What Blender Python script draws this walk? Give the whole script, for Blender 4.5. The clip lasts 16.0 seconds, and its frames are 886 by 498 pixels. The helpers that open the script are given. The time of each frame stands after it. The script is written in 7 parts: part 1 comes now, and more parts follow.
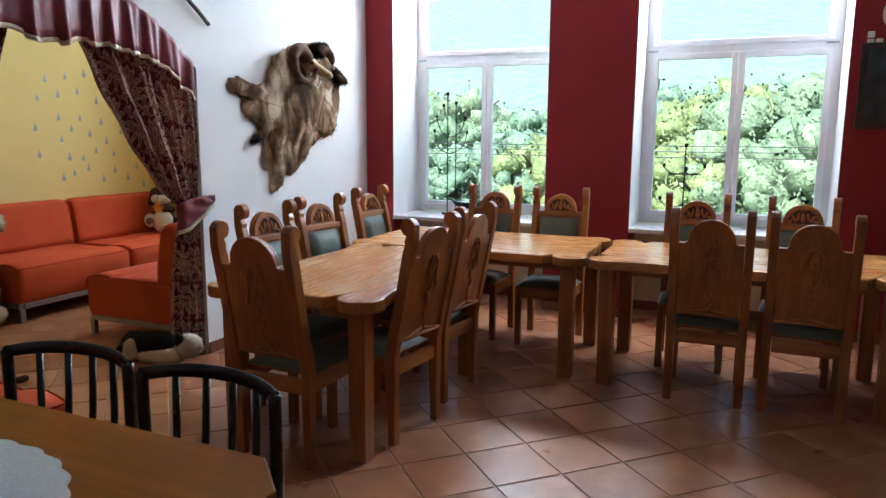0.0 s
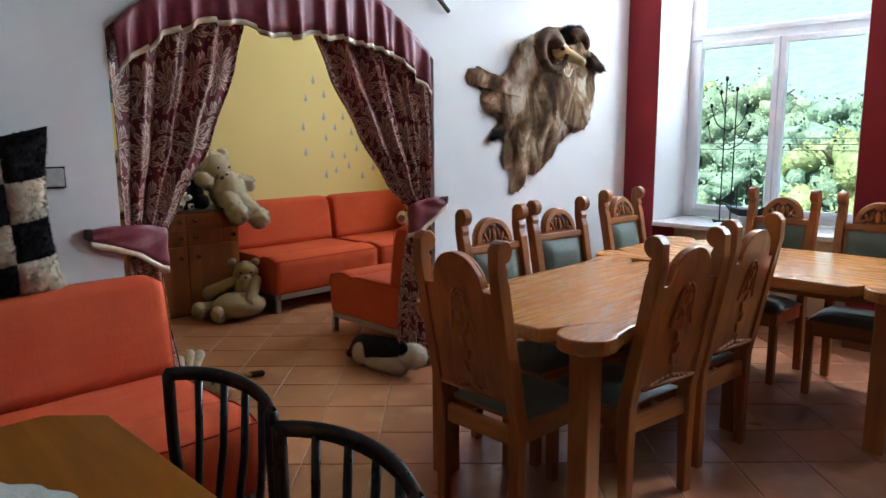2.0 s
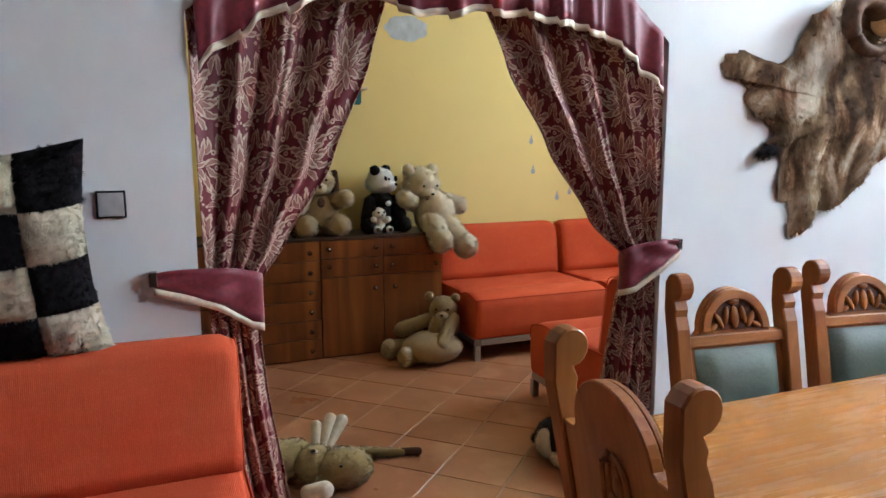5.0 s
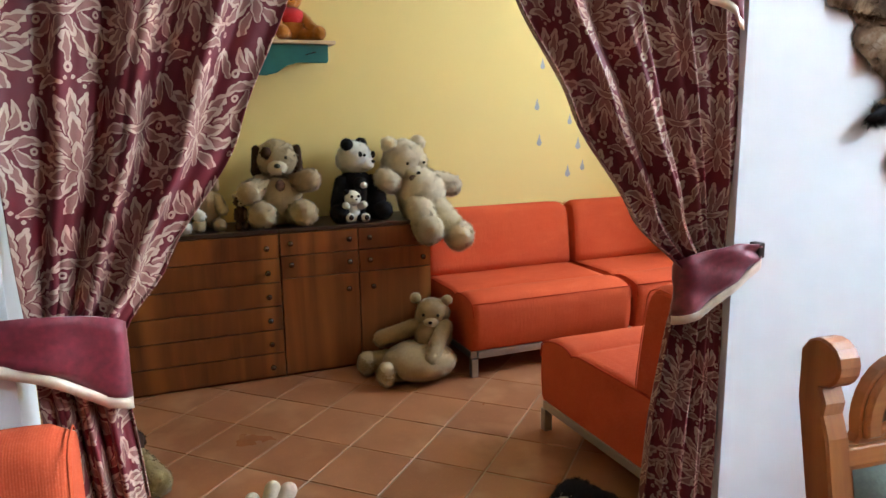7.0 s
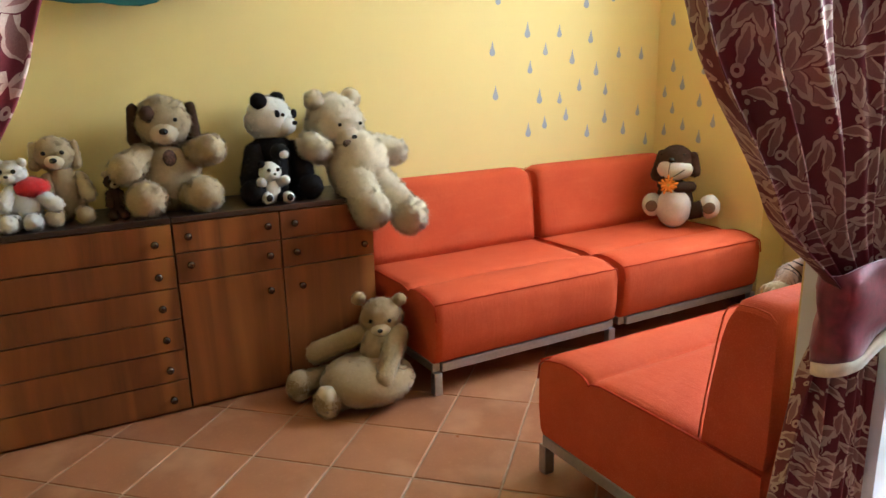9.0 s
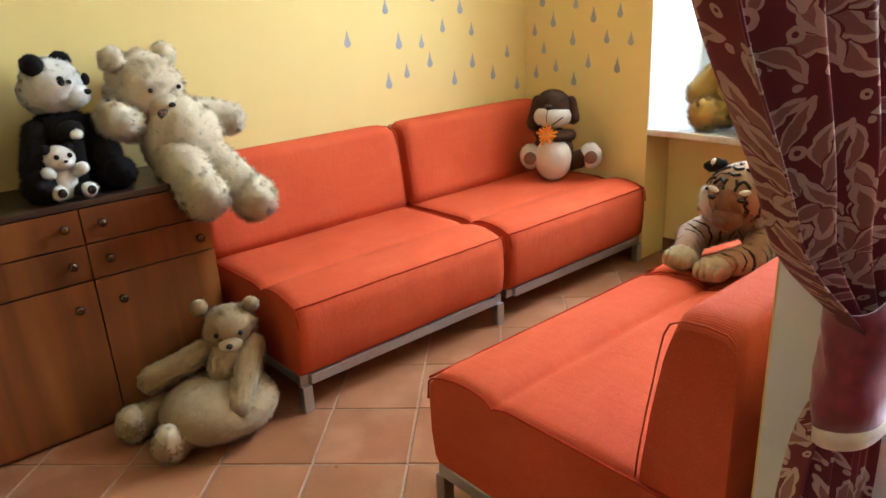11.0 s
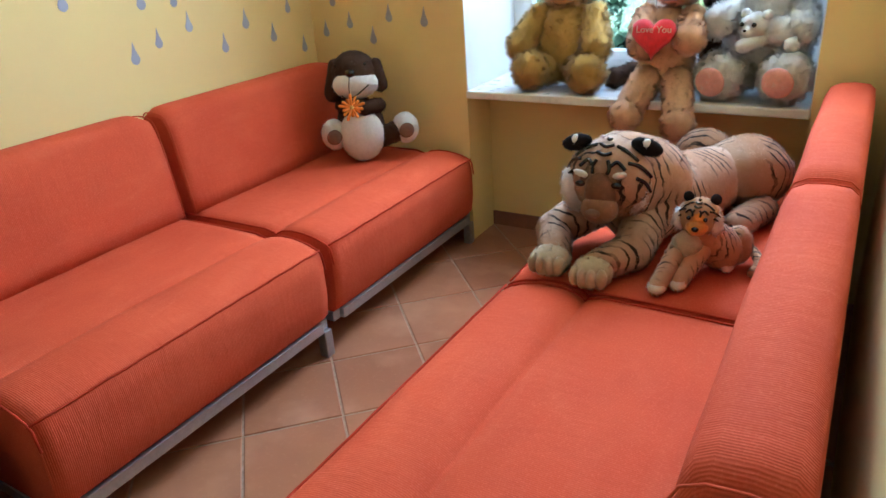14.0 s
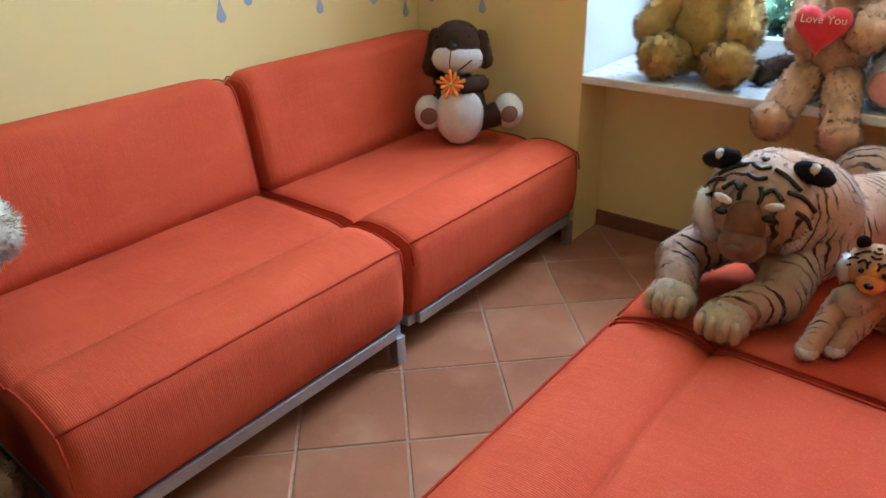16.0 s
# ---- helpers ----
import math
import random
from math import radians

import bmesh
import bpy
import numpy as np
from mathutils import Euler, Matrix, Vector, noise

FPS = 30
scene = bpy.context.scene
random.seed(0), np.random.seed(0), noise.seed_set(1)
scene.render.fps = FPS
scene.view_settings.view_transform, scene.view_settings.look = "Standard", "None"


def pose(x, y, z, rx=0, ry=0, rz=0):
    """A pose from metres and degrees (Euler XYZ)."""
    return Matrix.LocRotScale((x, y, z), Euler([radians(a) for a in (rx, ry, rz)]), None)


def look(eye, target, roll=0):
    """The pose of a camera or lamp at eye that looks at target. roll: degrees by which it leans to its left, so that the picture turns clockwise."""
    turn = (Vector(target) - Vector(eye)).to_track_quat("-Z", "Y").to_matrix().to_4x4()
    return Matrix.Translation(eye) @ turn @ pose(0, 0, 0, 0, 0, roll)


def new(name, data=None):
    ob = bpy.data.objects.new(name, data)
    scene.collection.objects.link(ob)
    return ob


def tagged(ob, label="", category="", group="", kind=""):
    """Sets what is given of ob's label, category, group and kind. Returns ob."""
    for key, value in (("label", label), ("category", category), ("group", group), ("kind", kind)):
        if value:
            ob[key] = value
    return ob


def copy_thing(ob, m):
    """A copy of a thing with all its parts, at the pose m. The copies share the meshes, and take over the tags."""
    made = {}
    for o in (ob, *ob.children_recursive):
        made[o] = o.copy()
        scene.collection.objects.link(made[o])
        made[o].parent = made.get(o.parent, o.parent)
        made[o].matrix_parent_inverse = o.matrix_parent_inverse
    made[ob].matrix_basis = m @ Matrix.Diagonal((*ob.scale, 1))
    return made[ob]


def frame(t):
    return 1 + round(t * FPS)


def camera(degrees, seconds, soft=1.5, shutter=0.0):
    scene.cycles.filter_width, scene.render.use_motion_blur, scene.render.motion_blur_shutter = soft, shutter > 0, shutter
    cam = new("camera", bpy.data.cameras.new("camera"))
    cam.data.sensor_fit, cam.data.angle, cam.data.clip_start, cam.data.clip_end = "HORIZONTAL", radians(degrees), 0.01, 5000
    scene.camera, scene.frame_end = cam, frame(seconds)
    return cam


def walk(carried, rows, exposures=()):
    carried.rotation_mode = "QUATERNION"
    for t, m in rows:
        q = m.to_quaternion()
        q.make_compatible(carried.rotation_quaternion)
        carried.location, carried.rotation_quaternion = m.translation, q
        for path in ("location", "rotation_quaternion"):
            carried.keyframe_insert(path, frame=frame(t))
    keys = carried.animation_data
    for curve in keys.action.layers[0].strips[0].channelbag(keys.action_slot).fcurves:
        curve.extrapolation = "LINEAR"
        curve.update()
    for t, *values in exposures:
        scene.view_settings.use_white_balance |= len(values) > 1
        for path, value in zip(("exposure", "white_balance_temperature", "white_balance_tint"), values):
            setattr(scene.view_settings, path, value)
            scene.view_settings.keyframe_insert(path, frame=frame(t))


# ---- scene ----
cam = camera(64.7, 16.0)
EXPOSURES = [(0.0, 1.68, 5800, 8), (3.5, 1.84, 5800, 8), (5.0, 2.06, 5800, 8), (8.0, 2.58, 5750, 8), (11.0, 2.84, 5700, 8), (12.5, 2.64, 5250, 9), (14.5, 2.43, 4850, 9), (16.0, 2.38, 4800, 9)]
PATH = [
    (0, (0.535, 0.852, 1.443), (-0.25, 2.664, 1.128), 0.4),
    (0.5, (0.463, 0.975, 1.436), (-0.491, 2.708, 1.141), 0.2),
    (1, (0.401, 1.108, 1.427), (-0.693, 2.758, 1.144), -0.2),
    (1.5, (0.34, 1.279, 1.428), (-0.877, 2.837, 1.129), -0.4),
    (2, (0.332, 1.452, 1.433), (-1.07, 2.84, 1.108), -0.4),
    (2.5, (0.252, 1.593, 1.423), (-1.262, 2.854, 1.078), -0.0),
    (3, (0.126, 1.762, 1.435), (-1.481, 2.905, 1.099), 0.4),
    (3.5, (0.026, 1.917, 1.426), (-1.641, 2.978, 1.115), 0.6),
    (4, (-0.084, 2.153, 1.435), (-1.812, 3.114, 1.134), 0.2),
    (4.5, (-0.178, 2.31, 1.439), (-1.961, 3.164, 1.139), 0.0),
    (5, (-0.344, 2.444, 1.44), (-2.179, 3.186, 1.155), -0.2),
    (5.2, (-0.415, 2.495, 1.444), (-2.261, 3.21, 1.159), -0.1),
    (7.5, (-1.362, 2.91, 1.424), (-3.17, 3.665, 1.024), -1.2),
    (8, (-1.564, 2.969, 1.409), (-3.352, 3.758, 0.985), -1.8),
    (10.3, (-2.388, 3.177, 1.381), (-3.92, 4.335, 0.822), -1.8),
    (10.5, (-2.357, 3.237, 1.416), (-3.884, 4.393, 0.839), -3.0),
    (11, (-2.461, 3.323, 1.411), (-3.9, 4.544, 0.748), -3.1),
    (11.5, (-2.618, 3.398, 1.385), (-3.945, 4.702, 0.652), -3.2),
    (12, (-2.709, 3.461, 1.401), (-3.896, 4.89, 0.66), -3.5),
    (12.5, (-2.774, 3.538, 1.407), (-3.864, 5.038, 0.656), -4.4),
    (13, (-2.87, 3.614, 1.4), (-3.909, 5.146, 0.641), -5.0),
    (13.5, (-2.903, 3.673, 1.404), (-3.925, 5.204, 0.622), -5.1),
    (14, (-2.982, 3.779, 1.401), (-3.955, 5.317, 0.572), -4.2),
    (14.5, (-3.06, 3.874, 1.396), (-3.988, 5.424, 0.537), -3.4),
    (15, (-3.131, 3.952, 1.391), (-4.044, 5.491, 0.498), -2.7),
    (15.5, (-3.168, 4.021, 1.388), (-4.194, 5.482, 0.485), -3.1),
    (16, (-3.193, 4.044, 1.389), (-4.34, 5.409, 0.483), -1.9),
]
walk(cam, [(t, look(eye, target, roll)) for t, eye, target, roll in PATH], EXPOSURES)

# ---- world, sun, exposure ----
world = bpy.data.worlds.new("world")
scene.world = world
world.use_nodes = True
wn = world.node_tree.nodes
wl = world.node_tree.links
sky = wn.new("ShaderNodeTexSky")
sky.sky_type = "NISHITA"
sky.sun_disc = False
sky.sun_elevation = radians(50)
sky.sun_rotation = radians(200)
sky.air_density = 1.6
sky.dust_density = 3.0
sky.ozone_density = 1.0
wn["Background"].inputs["Strength"].default_value = 0.15
wl.new(sky.outputs[0], wn["Background"].inputs["Color"])

sun_data = bpy.data.lights.new("sun", "SUN")
sun_data.energy = 5.0
sun_data.angle = radians(3)
sun_data.color = (1.0, 0.95, 0.88)
sun = new("sun", sun_data)
sun.matrix_world = look((-8, -25, 40), (0, 0, 0))


def window_lamp(x0, x1, z0, z1, y, watts):
    """Stands in for the sky's light in the upper part of a window's opening."""
    d = bpy.data.lights.new("window_light", "AREA")
    d.shape, d.size, d.size_y, d.energy = "RECTANGLE", x1 - x0, z1 - z0, watts
    d.color = (0.86, 0.94, 1.0)
    o = new("window_light", d)
    o.matrix_world = look(((x0 + x1) / 2, y, (z0 + z1) / 2), ((x0 + x1) / 2, y - 2.0, (z0 + z1) / 2 - 0.55))


window_lamp(-2.40, -1.04, 2.72, 3.12, 7.10, 27)
window_lamp(-0.28, 1.10, 2.72, 3.12, 7.10, 27)
window_lamp(-4.50, -3.18, 1.75, 3.10, 7.10, 16)

# ---- materials ----
class Mat:
    """Short hand for a procedural material."""

    def __init__(self, name, rough=0.6, metal=0.0, spec=0.5):
        self.m = bpy.data.materials.new(name)
        self.m.use_nodes = True
        self.n, self.l = self.m.node_tree.nodes, self.m.node_tree.links
        self.b = self.n["Principled BSDF"]
        self.b.inputs["Roughness"].default_value = rough
        self.b.inputs["Metallic"].default_value = metal
        self.b.inputs["Specular IOR Level"].default_value = spec
        self.tc = self.n.new("ShaderNodeTexCoord")

    def put(self, socket, value):
        if isinstance(value, bpy.types.NodeSocket):
            self.l.new(value, socket)
        elif isinstance(value, (tuple, list)) and len(value) == 3 and len(socket.default_value) == 4:
            socket.default_value = (*value, 1)
        else:
            socket.default_value = value

    def node(self, kind, *ins, **props):
        o = self.n.new(kind)
        for k, v in props.items():
            setattr(o, k, v)
        for i, v in enumerate(ins):
            if v is not None:
                self.put(o.inputs[i], v)
        return o

    def coords(self, scale=(1, 1, 1), kind="Object", rot=(0, 0, 0)):
        o = self.node("ShaderNodeMapping", self.tc.outputs[kind])
        o.inputs["Scale"].default_value = scale
        o.inputs["Rotation"].default_value = rot
        return o.outputs[0]

    def noise(self, scale, detail=4, vec=None, rough=0.55, distort=0.0):
        o = self.n.new("ShaderNodeTexNoise")
        self.put(o.inputs["Vector"], vec or self.coords())
        o.inputs["Scale"].default_value = scale
        o.inputs["Detail"].default_value = detail
        o.inputs["Roughness"].default_value = rough
        o.inputs["Distortion"].default_value = distort
        return o.outputs["Fac"]

    def ramp(self, fac, *stops):
        o = self.n.new("ShaderNodeValToRGB")
        self.put(o.inputs[0], fac)
        e = o.color_ramp.elements
        while len(e) < len(stops):
            e.new(0.5)
        for s, (p, c) in zip(e, stops):
            s.position = p
            s.color = (*c, 1) if isinstance(c, tuple) else (c, c, c, 1)
        return o.outputs[0]

    def math(self, op, a, b=0.0, c=0.0):
        return self.node("ShaderNodeMath", a, b, c, operation=op).outputs[0]

    def mix(self, fac, a, b, blend="MIX"):
        o = self.n.new("ShaderNodeMix")
        o.data_type, o.blend_type = "RGBA", blend
        self.put(o.inputs[0], fac)
        self.put(o.inputs[6], a)
        self.put(o.inputs[7], b)
        return o.outputs[2]

    def color(self, c):
        self.put(self.b.inputs["Base Color"], c)
        return self

    def rough(self, r):
        self.put(self.b.inputs["Roughness"], r)
        return self

    def bump(self, height, strength=0.3, dist=0.005):
        o = self.n.new("ShaderNodeBump")
        o.inputs["Strength"].default_value = strength
        o.inputs["Distance"].default_value = dist
        self.put(o.inputs["Height"], height)
        self.l.new(o.outputs[0], self.b.inputs["Normal"])
        return self

    def sheen(self, w, r=0.5):
        self.b.inputs["Sheen Weight"].default_value = w
        self.b.inputs["Sheen Roughness"].default_value = r
        return self


def paint(name, c, dark=0.9, rough=0.75, bump=0.12):
    m = Mat(name, rough, spec=0.3)
    big = m.noise(0.9, 5)
    fine = m.noise(90, 3)
    m.color(m.ramp(big, (0.3, tuple(v * dark for v in c)), (0.7, c)))
    m.bump(m.math("ADD", m.math("MULTIPLY", m.noise(14, 4), 0.6), m.math("MULTIPLY", fine, 0.3)), bump, 0.004)
    return m.m


def wood(name, light, dark, axis=0, rough=0.35, scale=1.0, bands=None):
    """Grain along axis, of the object's own space."""
    m = Mat(name, rough, spec=0.5)
    s = [14.0 * scale] * 3
    s[axis] = 1.1 * scale
    v = m.coords(tuple(s))
    rnd = m.n.new("ShaderNodeObjectInfo").outputs["Random"]
    off = m.node("ShaderNodeVectorMath", v, m.node("ShaderNodeCombineXYZ", m.math("MULTIPLY", rnd, 37.0), m.math("MULTIPLY", rnd, 11.0), 0.0).outputs[0], operation="ADD").outputs[0]
    g = m.noise(1.0, 6, off, 0.6, 0.9)
    f = m.noise(7.0, 3, off, 0.6, 0.2)
    big = m.noise(2.2, 3)
    c = m.ramp(g, (0.32, dark), (0.52, tuple((a * 0.6 + b * 0.4) for a, b in zip(light, dark))), (0.66, light))
    c = m.mix(m.math("MULTIPLY", f, 0.22), c, dark)
    c = m.mix(m.ramp(big, (0.35, 0.0), (0.7, 0.35)), c, tuple(a * 0.75 for a in light))
    if bands:
        broad = m.noise(1.0, 2, m.coords((1.0, 5.5, 0.35)), 0.4, 0.3)
        c = m.mix(m.ramp(broad, (0.54, 0.0), (0.64, 0.55)), c, bands)
    m.color(c)
    m.rough(m.math("ADD", m.math("MULTIPLY", f, 0.16), rough - 0.08))
    m.bump(m.math("ADD", f, g), 0.08, 0.002)
    return m.m


M_WHITE = paint("white_wall_paint", (0.78, 0.78, 0.77))
M_REVEAL = paint("white_reveal_paint", (0.82, 0.82, 0.81))
M_RED = paint("dark_red_wall_paint", (0.30, 0.022, 0.03), 0.88)
M_YELLOW = paint("yellow_wall_paint", (0.80, 0.63, 0.26), 0.95)
M_CREAM = paint("cream_wall_paint", (0.72, 0.62, 0.42))
M_CEIL = paint("ceiling_paint", (0.8, 0.8, 0.79))


def make_tile():
    m = Mat("terracotta_tile", 0.32, spec=0.45)
    rnd = m.n.new("ShaderNodeObjectInfo").outputs["Random"]
    isl = m.n.new("ShaderNodeNewGeometry").outputs["Random Per Island"]
    r = m.math("FRACT", m.math("ADD", m.math("MULTIPLY", rnd, 7.3), isl))
    pos = m.n.new("ShaderNodeNewGeometry").outputs["Position"]
    shift = m.node("ShaderNodeCombineXYZ", m.math("MULTIPLY", r, 9.0), m.math("MULTIPLY", r, 5.0), 0.0).outputs[0]
    v = m.node("ShaderNodeVectorMath", pos, shift, operation="ADD").outputs[0]
    base = m.ramp(r, (0.0, (0.36, 0.148, 0.068)), (0.5, (0.40, 0.168, 0.078)), (1.0, (0.45, 0.20, 0.098)))
    cloud = m.noise(2.6, 3, v, 0.5)
    c = m.mix(m.ramp(cloud, (0.18, 0.85), (0.70, 0.0)), base, (0.24, 0.088, 0.040))
    pale = m.noise(3.6, 3, v, 0.5)
    c = m.mix(m.ramp(pale, (0.52, 0.0), (0.74, 0.55)), c, (0.58, 0.32, 0.18))
    speck = m.noise(60, 4, v)
    c = m.mix(m.ramp(speck, (0.55, 0.0), (0.75, 0.2)), c, (0.55, 0.28, 0.15))
    m.color(c)
    m.rough(m.ramp(m.noise(3.0, 3, pos), (0.3, 0.27), (0.7, 0.38)))
    m.bump(m.noise(9, 2, v), 0.05, 0.004)
    return m.m


def make_grout():
    m = Mat("grout", 0.9)
    m.color(m.ramp(m.noise(40, 4), (0.3, (0.32, 0.215, 0.145)), (0.7, (0.46, 0.335, 0.24))))
    return m.m


def make_sofa_fabric():
    m = Mat("orange_corduroy", 0.85, spec=0.15)
    ribs = m.node("ShaderNodeTexWave", m.coords((1, 1, 1)), wave_type="BANDS", bands_direction="Y")
    ribs.inputs["Scale"].default_value = 62
    ribs.inputs["Distortion"].default_value = 0.3
    rib = ribs.outputs["Fac"]
    wear = m.noise(3.5, 5)
    c = m.ramp(wear, (0.3, (0.54, 0.078, 0.027)), (0.7, (0.64, 0.108, 0.038)))
    c = m.mix(m.math("MULTIPLY", m.math("SUBTRACT", 1.0, rib), 0.24), c, (0.38, 0.03, 0.012))
    c = m.mix(m.ramp(m.noise(220, 2), (0.5, 0.0), (0.8, 0.25)), c, (0.85, 0.24, 0.13))
    rub = m.noise(1.0, 3, m.coords((16, 5, 16)), 0.5, 0.6)
    c = m.mix(m.ramp(rub, (0.5, 0.0), (0.8, 0.16)), c, (0.74, 0.19, 0.09))
    m.color(c)
    crease = m.noise(1.0, 3, m.coords((7, 26, 7)), 0.5, 1.4)
    m.bump(m.math("ADD", m.math("MULTIPLY", rib, 0.14), m.math("ADD", m.math("MULTIPLY", m.noise(7, 4), 1.5), m.math("MULTIPLY", crease, 0.9))), 0.36, 0.006)
    return m.m


def plain(name, c, rough=0.5, metal=0.0, var=0.12, nscale=25.0, bump=0.05, sheen=0.0, spec=0.5):
    m = Mat(name, rough, metal, spec)
    n = m.noise(nscale, 4)
    m.color(m.ramp(n, (0.3, tuple(v * (1 - var) for v in c)), (0.7, tuple(min(1.0, v * (1 + var)) for v in c))))
    m.rough(m.ramp(n, (0.2, max(0.02, rough - 0.06)), (0.8, min(1.0, rough + 0.06))))
    if bump:
        m.bump(n, bump, 0.003)
    if sheen:
        m.sheen(sheen)
    return m.m


def fur(name, c, dark=0.6, scale=14.0):
    m = Mat(name, 0.95, spec=0.1)
    n = m.noise(scale, 4)
    isl = m.n.new("ShaderNodeNewGeometry").outputs["Random Per Island"]
    a = m.ramp(n, (0.3, tuple(v * dark for v in c)), (0.65, c))
    a = m.mix(m.math("MULTIPLY", isl, 0.25), a, tuple(v * 0.78 for v in c))
    # darker flecks put the shade between fur clumps into the colour
    tuft_shade = m.noise(scale * 5.5, 4, None, 0.65, 0.5)
    m.color(m.mix(m.ramp(tuft_shade, (0.34, 0.32), (0.58, 0.0)), a, tuple(v * 0.66 for v in c)))
    m.bump(m.noise(scale * 3, 4), 0.5, 0.006)
    m.sheen(0.25 if c[0] > 0.2 else 0.03, 0.6)
    return m.m


def make_damask():
    """Burgundy cloth with woven flower heads and crowned scrolls in two tones of beige, in half-drop repeat."""
    m = Mat("damask_curtain_cloth", 0.5, spec=0.35)
    uv = m.node("ShaderNodeSeparateXYZ", m.tc.outputs["UV"])
    pu, pv = 0.172, 0.50
    cu = m.math("DIVIDE", m.math("MULTIPLY", uv.outputs[0], 0.86), pu)
    par = m.math("MODULO", m.math("FLOOR", cu), 2.0)
    wn_ = m.node("ShaderNodeTexNoise", m.tc.outputs["UV"])
    wn_.inputs["Scale"].default_value = 70.0
    wn_.inputs["Detail"].default_value = 1.0
    wob = m.math("MULTIPLY", m.math("SUBTRACT", wn_.outputs["Fac"], 0.5), 0.006)
    X = m.math("ADD", wob, m.math("MULTIPLY", m.math("ABSOLUTE", m.math("SUBTRACT", m.math("FRACT", cu), 0.5)), pu))
    Y = m.math("MULTIPLY", m.math("SUBTRACT", m.math("FRACT", m.math("ADD", m.math("DIVIDE", uv.outputs[1], pv), m.math("MULTIPLY", par, 0.5))), 0.5), pv)
    state = {"v": m.math("MULTIPLY", X, 0.0)}

    def over(fill, val):
        state["v"] = m.math("ADD", m.math("MULTIPLY", state["v"], m.math("SUBTRACT", 1.0, fill)), m.math("MULTIPLY", val, fill))

    def leaf(cx, cy, deg, a, b, bend=0.0, lobes=120.0):
        """A lobed leaf: pale rim and rib, darker in between, with a thin gap round it."""
        c, s_ = math.cos(radians(deg)), math.sin(radians(deg))
        dx, dy = m.math("SUBTRACT", X, cx), m.math("SUBTRACT", Y, cy)
        lx = m.math("ADD", m.math("MULTIPLY", dx, c), m.math("MULTIPLY", dy, s_))
        ly = m.math("SUBTRACT", m.math("MULTIPLY", dy, c), m.math("MULTIPLY", dx, s_))
        ly = m.math("ABSOLUTE", m.math("ADD", ly, m.math("MULTIPLY", m.math("MULTIPLY", lx, lx), bend)))
        t = m.math("DIVIDE", lx, a)
        env = m.math("SQRT", m.math("MAXIMUM", m.math("SUBTRACT", 1.0, m.math("MULTIPLY", t, t)), 0.0))
        wave = m.math("ABSOLUTE", m.math("SINE", m.math("SUBTRACT", m.math("MULTIPLY", lx, lobes), m.math("MULTIPLY", ly, 90.0))))
        w = m.math("MULTIPLY", m.math("MULTIPLY", env, b), m.math("ADD", 0.72, m.math("MULTIPLY", wave, 0.34)))
        r = m.math("DIVIDE", ly, m.math("MAXIMUM", w, 0.0004))
        inside = m.math("GREATER_THAN", env, 0.0)
        fill = m.math("MULTIPLY", inside, m.math("LESS_THAN", r, 1.22))
        body = m.math("LESS_THAN", r, 1.0)
        pale = m.math("MAXIMUM", m.math("GREATER_THAN", r, 0.66), m.math("GREATER_THAN", m.math("ADD", t, m.math("MULTIPLY", r, 0.9)), 0.72))
        over(fill, m.math("MULTIPLY", body, m.math("ADD", 0.45, m.math("MULTIPLY", pale, 0.55))))

    def dot(cx, cy, r, hole=0.0):
        dx, dy = m.math("SUBTRACT", X, cx), m.math("SUBTRACT", Y, cy)
        d = m.math("SQRT", m.math("ADD", m.math("MULTIPLY", dx, dx), m.math("MULTIPLY", dy, dy)))
        over(m.math("LESS_THAN", d, r), m.math("GREATER_THAN", d, hole) if hole else 0.9)

    # flower head, from its outer leaves to its heart
    for args in ((0.030, -0.232, -62, 0.040, 0.012, 10), (0.056, -0.205, -25, 0.036, 0.013, -14), (0.066, -0.165, 10, 0.030, 0.014, -12), (0.062, -0.125, 38, 0.036, 0.015, 8), (0.045, -0.085, 60, 0.038, 0.015, 8),
                 (0.020, -0.055, 78, 0.040, 0.014, 4), (0.0, -0.045, 90, 0.040, 0.013, 0), (0.040, -0.172, -20, 0.034, 0.014, -10), (0.042, -0.140, 22, 0.032, 0.014, 8), (0.028, -0.110, 55, 0.036, 0.014, 6),
                 (0.0, -0.092, 90, 0.040, 0.015, 0), (0.022, -0.185, -48, 0.034, 0.013, 0), (0.020, -0.150, 40, 0.026, 0.011, 6), (0.0, -0.140, 90, 0.030, 0.012, 0), (0.0, -0.200, 90, 0.034, 0.012, 0)):
        leaf(*args)
    # crowned scroll over it, with wings at its sides
    for args in ((0.060, 0.030, 30, 0.034, 0.013, 14), (0.074, 0.075, 78, 0.036, 0.012, -12), (0.050, 0.012, -8, 0.030, 0.010, 12), (0.040, 0.060, -52, 0.036, 0.012, -10), (0.052, 0.110, -35, 0.034, 0.012, -14),
                 (0.058, 0.150, 5, 0.030, 0.011, 16), (0.030, 0.085, -70, 0.036, 0.012, 0), (0.0, 0.075, 90, 0.034, 0.013, 0), (0.012, 0.112, -60, 0.026, 0.011, 0), (0.044, 0.190, 62, 0.034, 0.011, -16),
                 (0.022, 0.185, 74, 0.040, 0.010, 0), (0.0, 0.190, 90, 0.046, 0.011, 0), (0.0, 0.138, 0, 0.046, 0.010, -9), (0.078, 0.205, 85, 0.034, 0.010, 0), (0.072, -0.040, 70, 0.030, 0.009, 10)):
        leaf(*args)
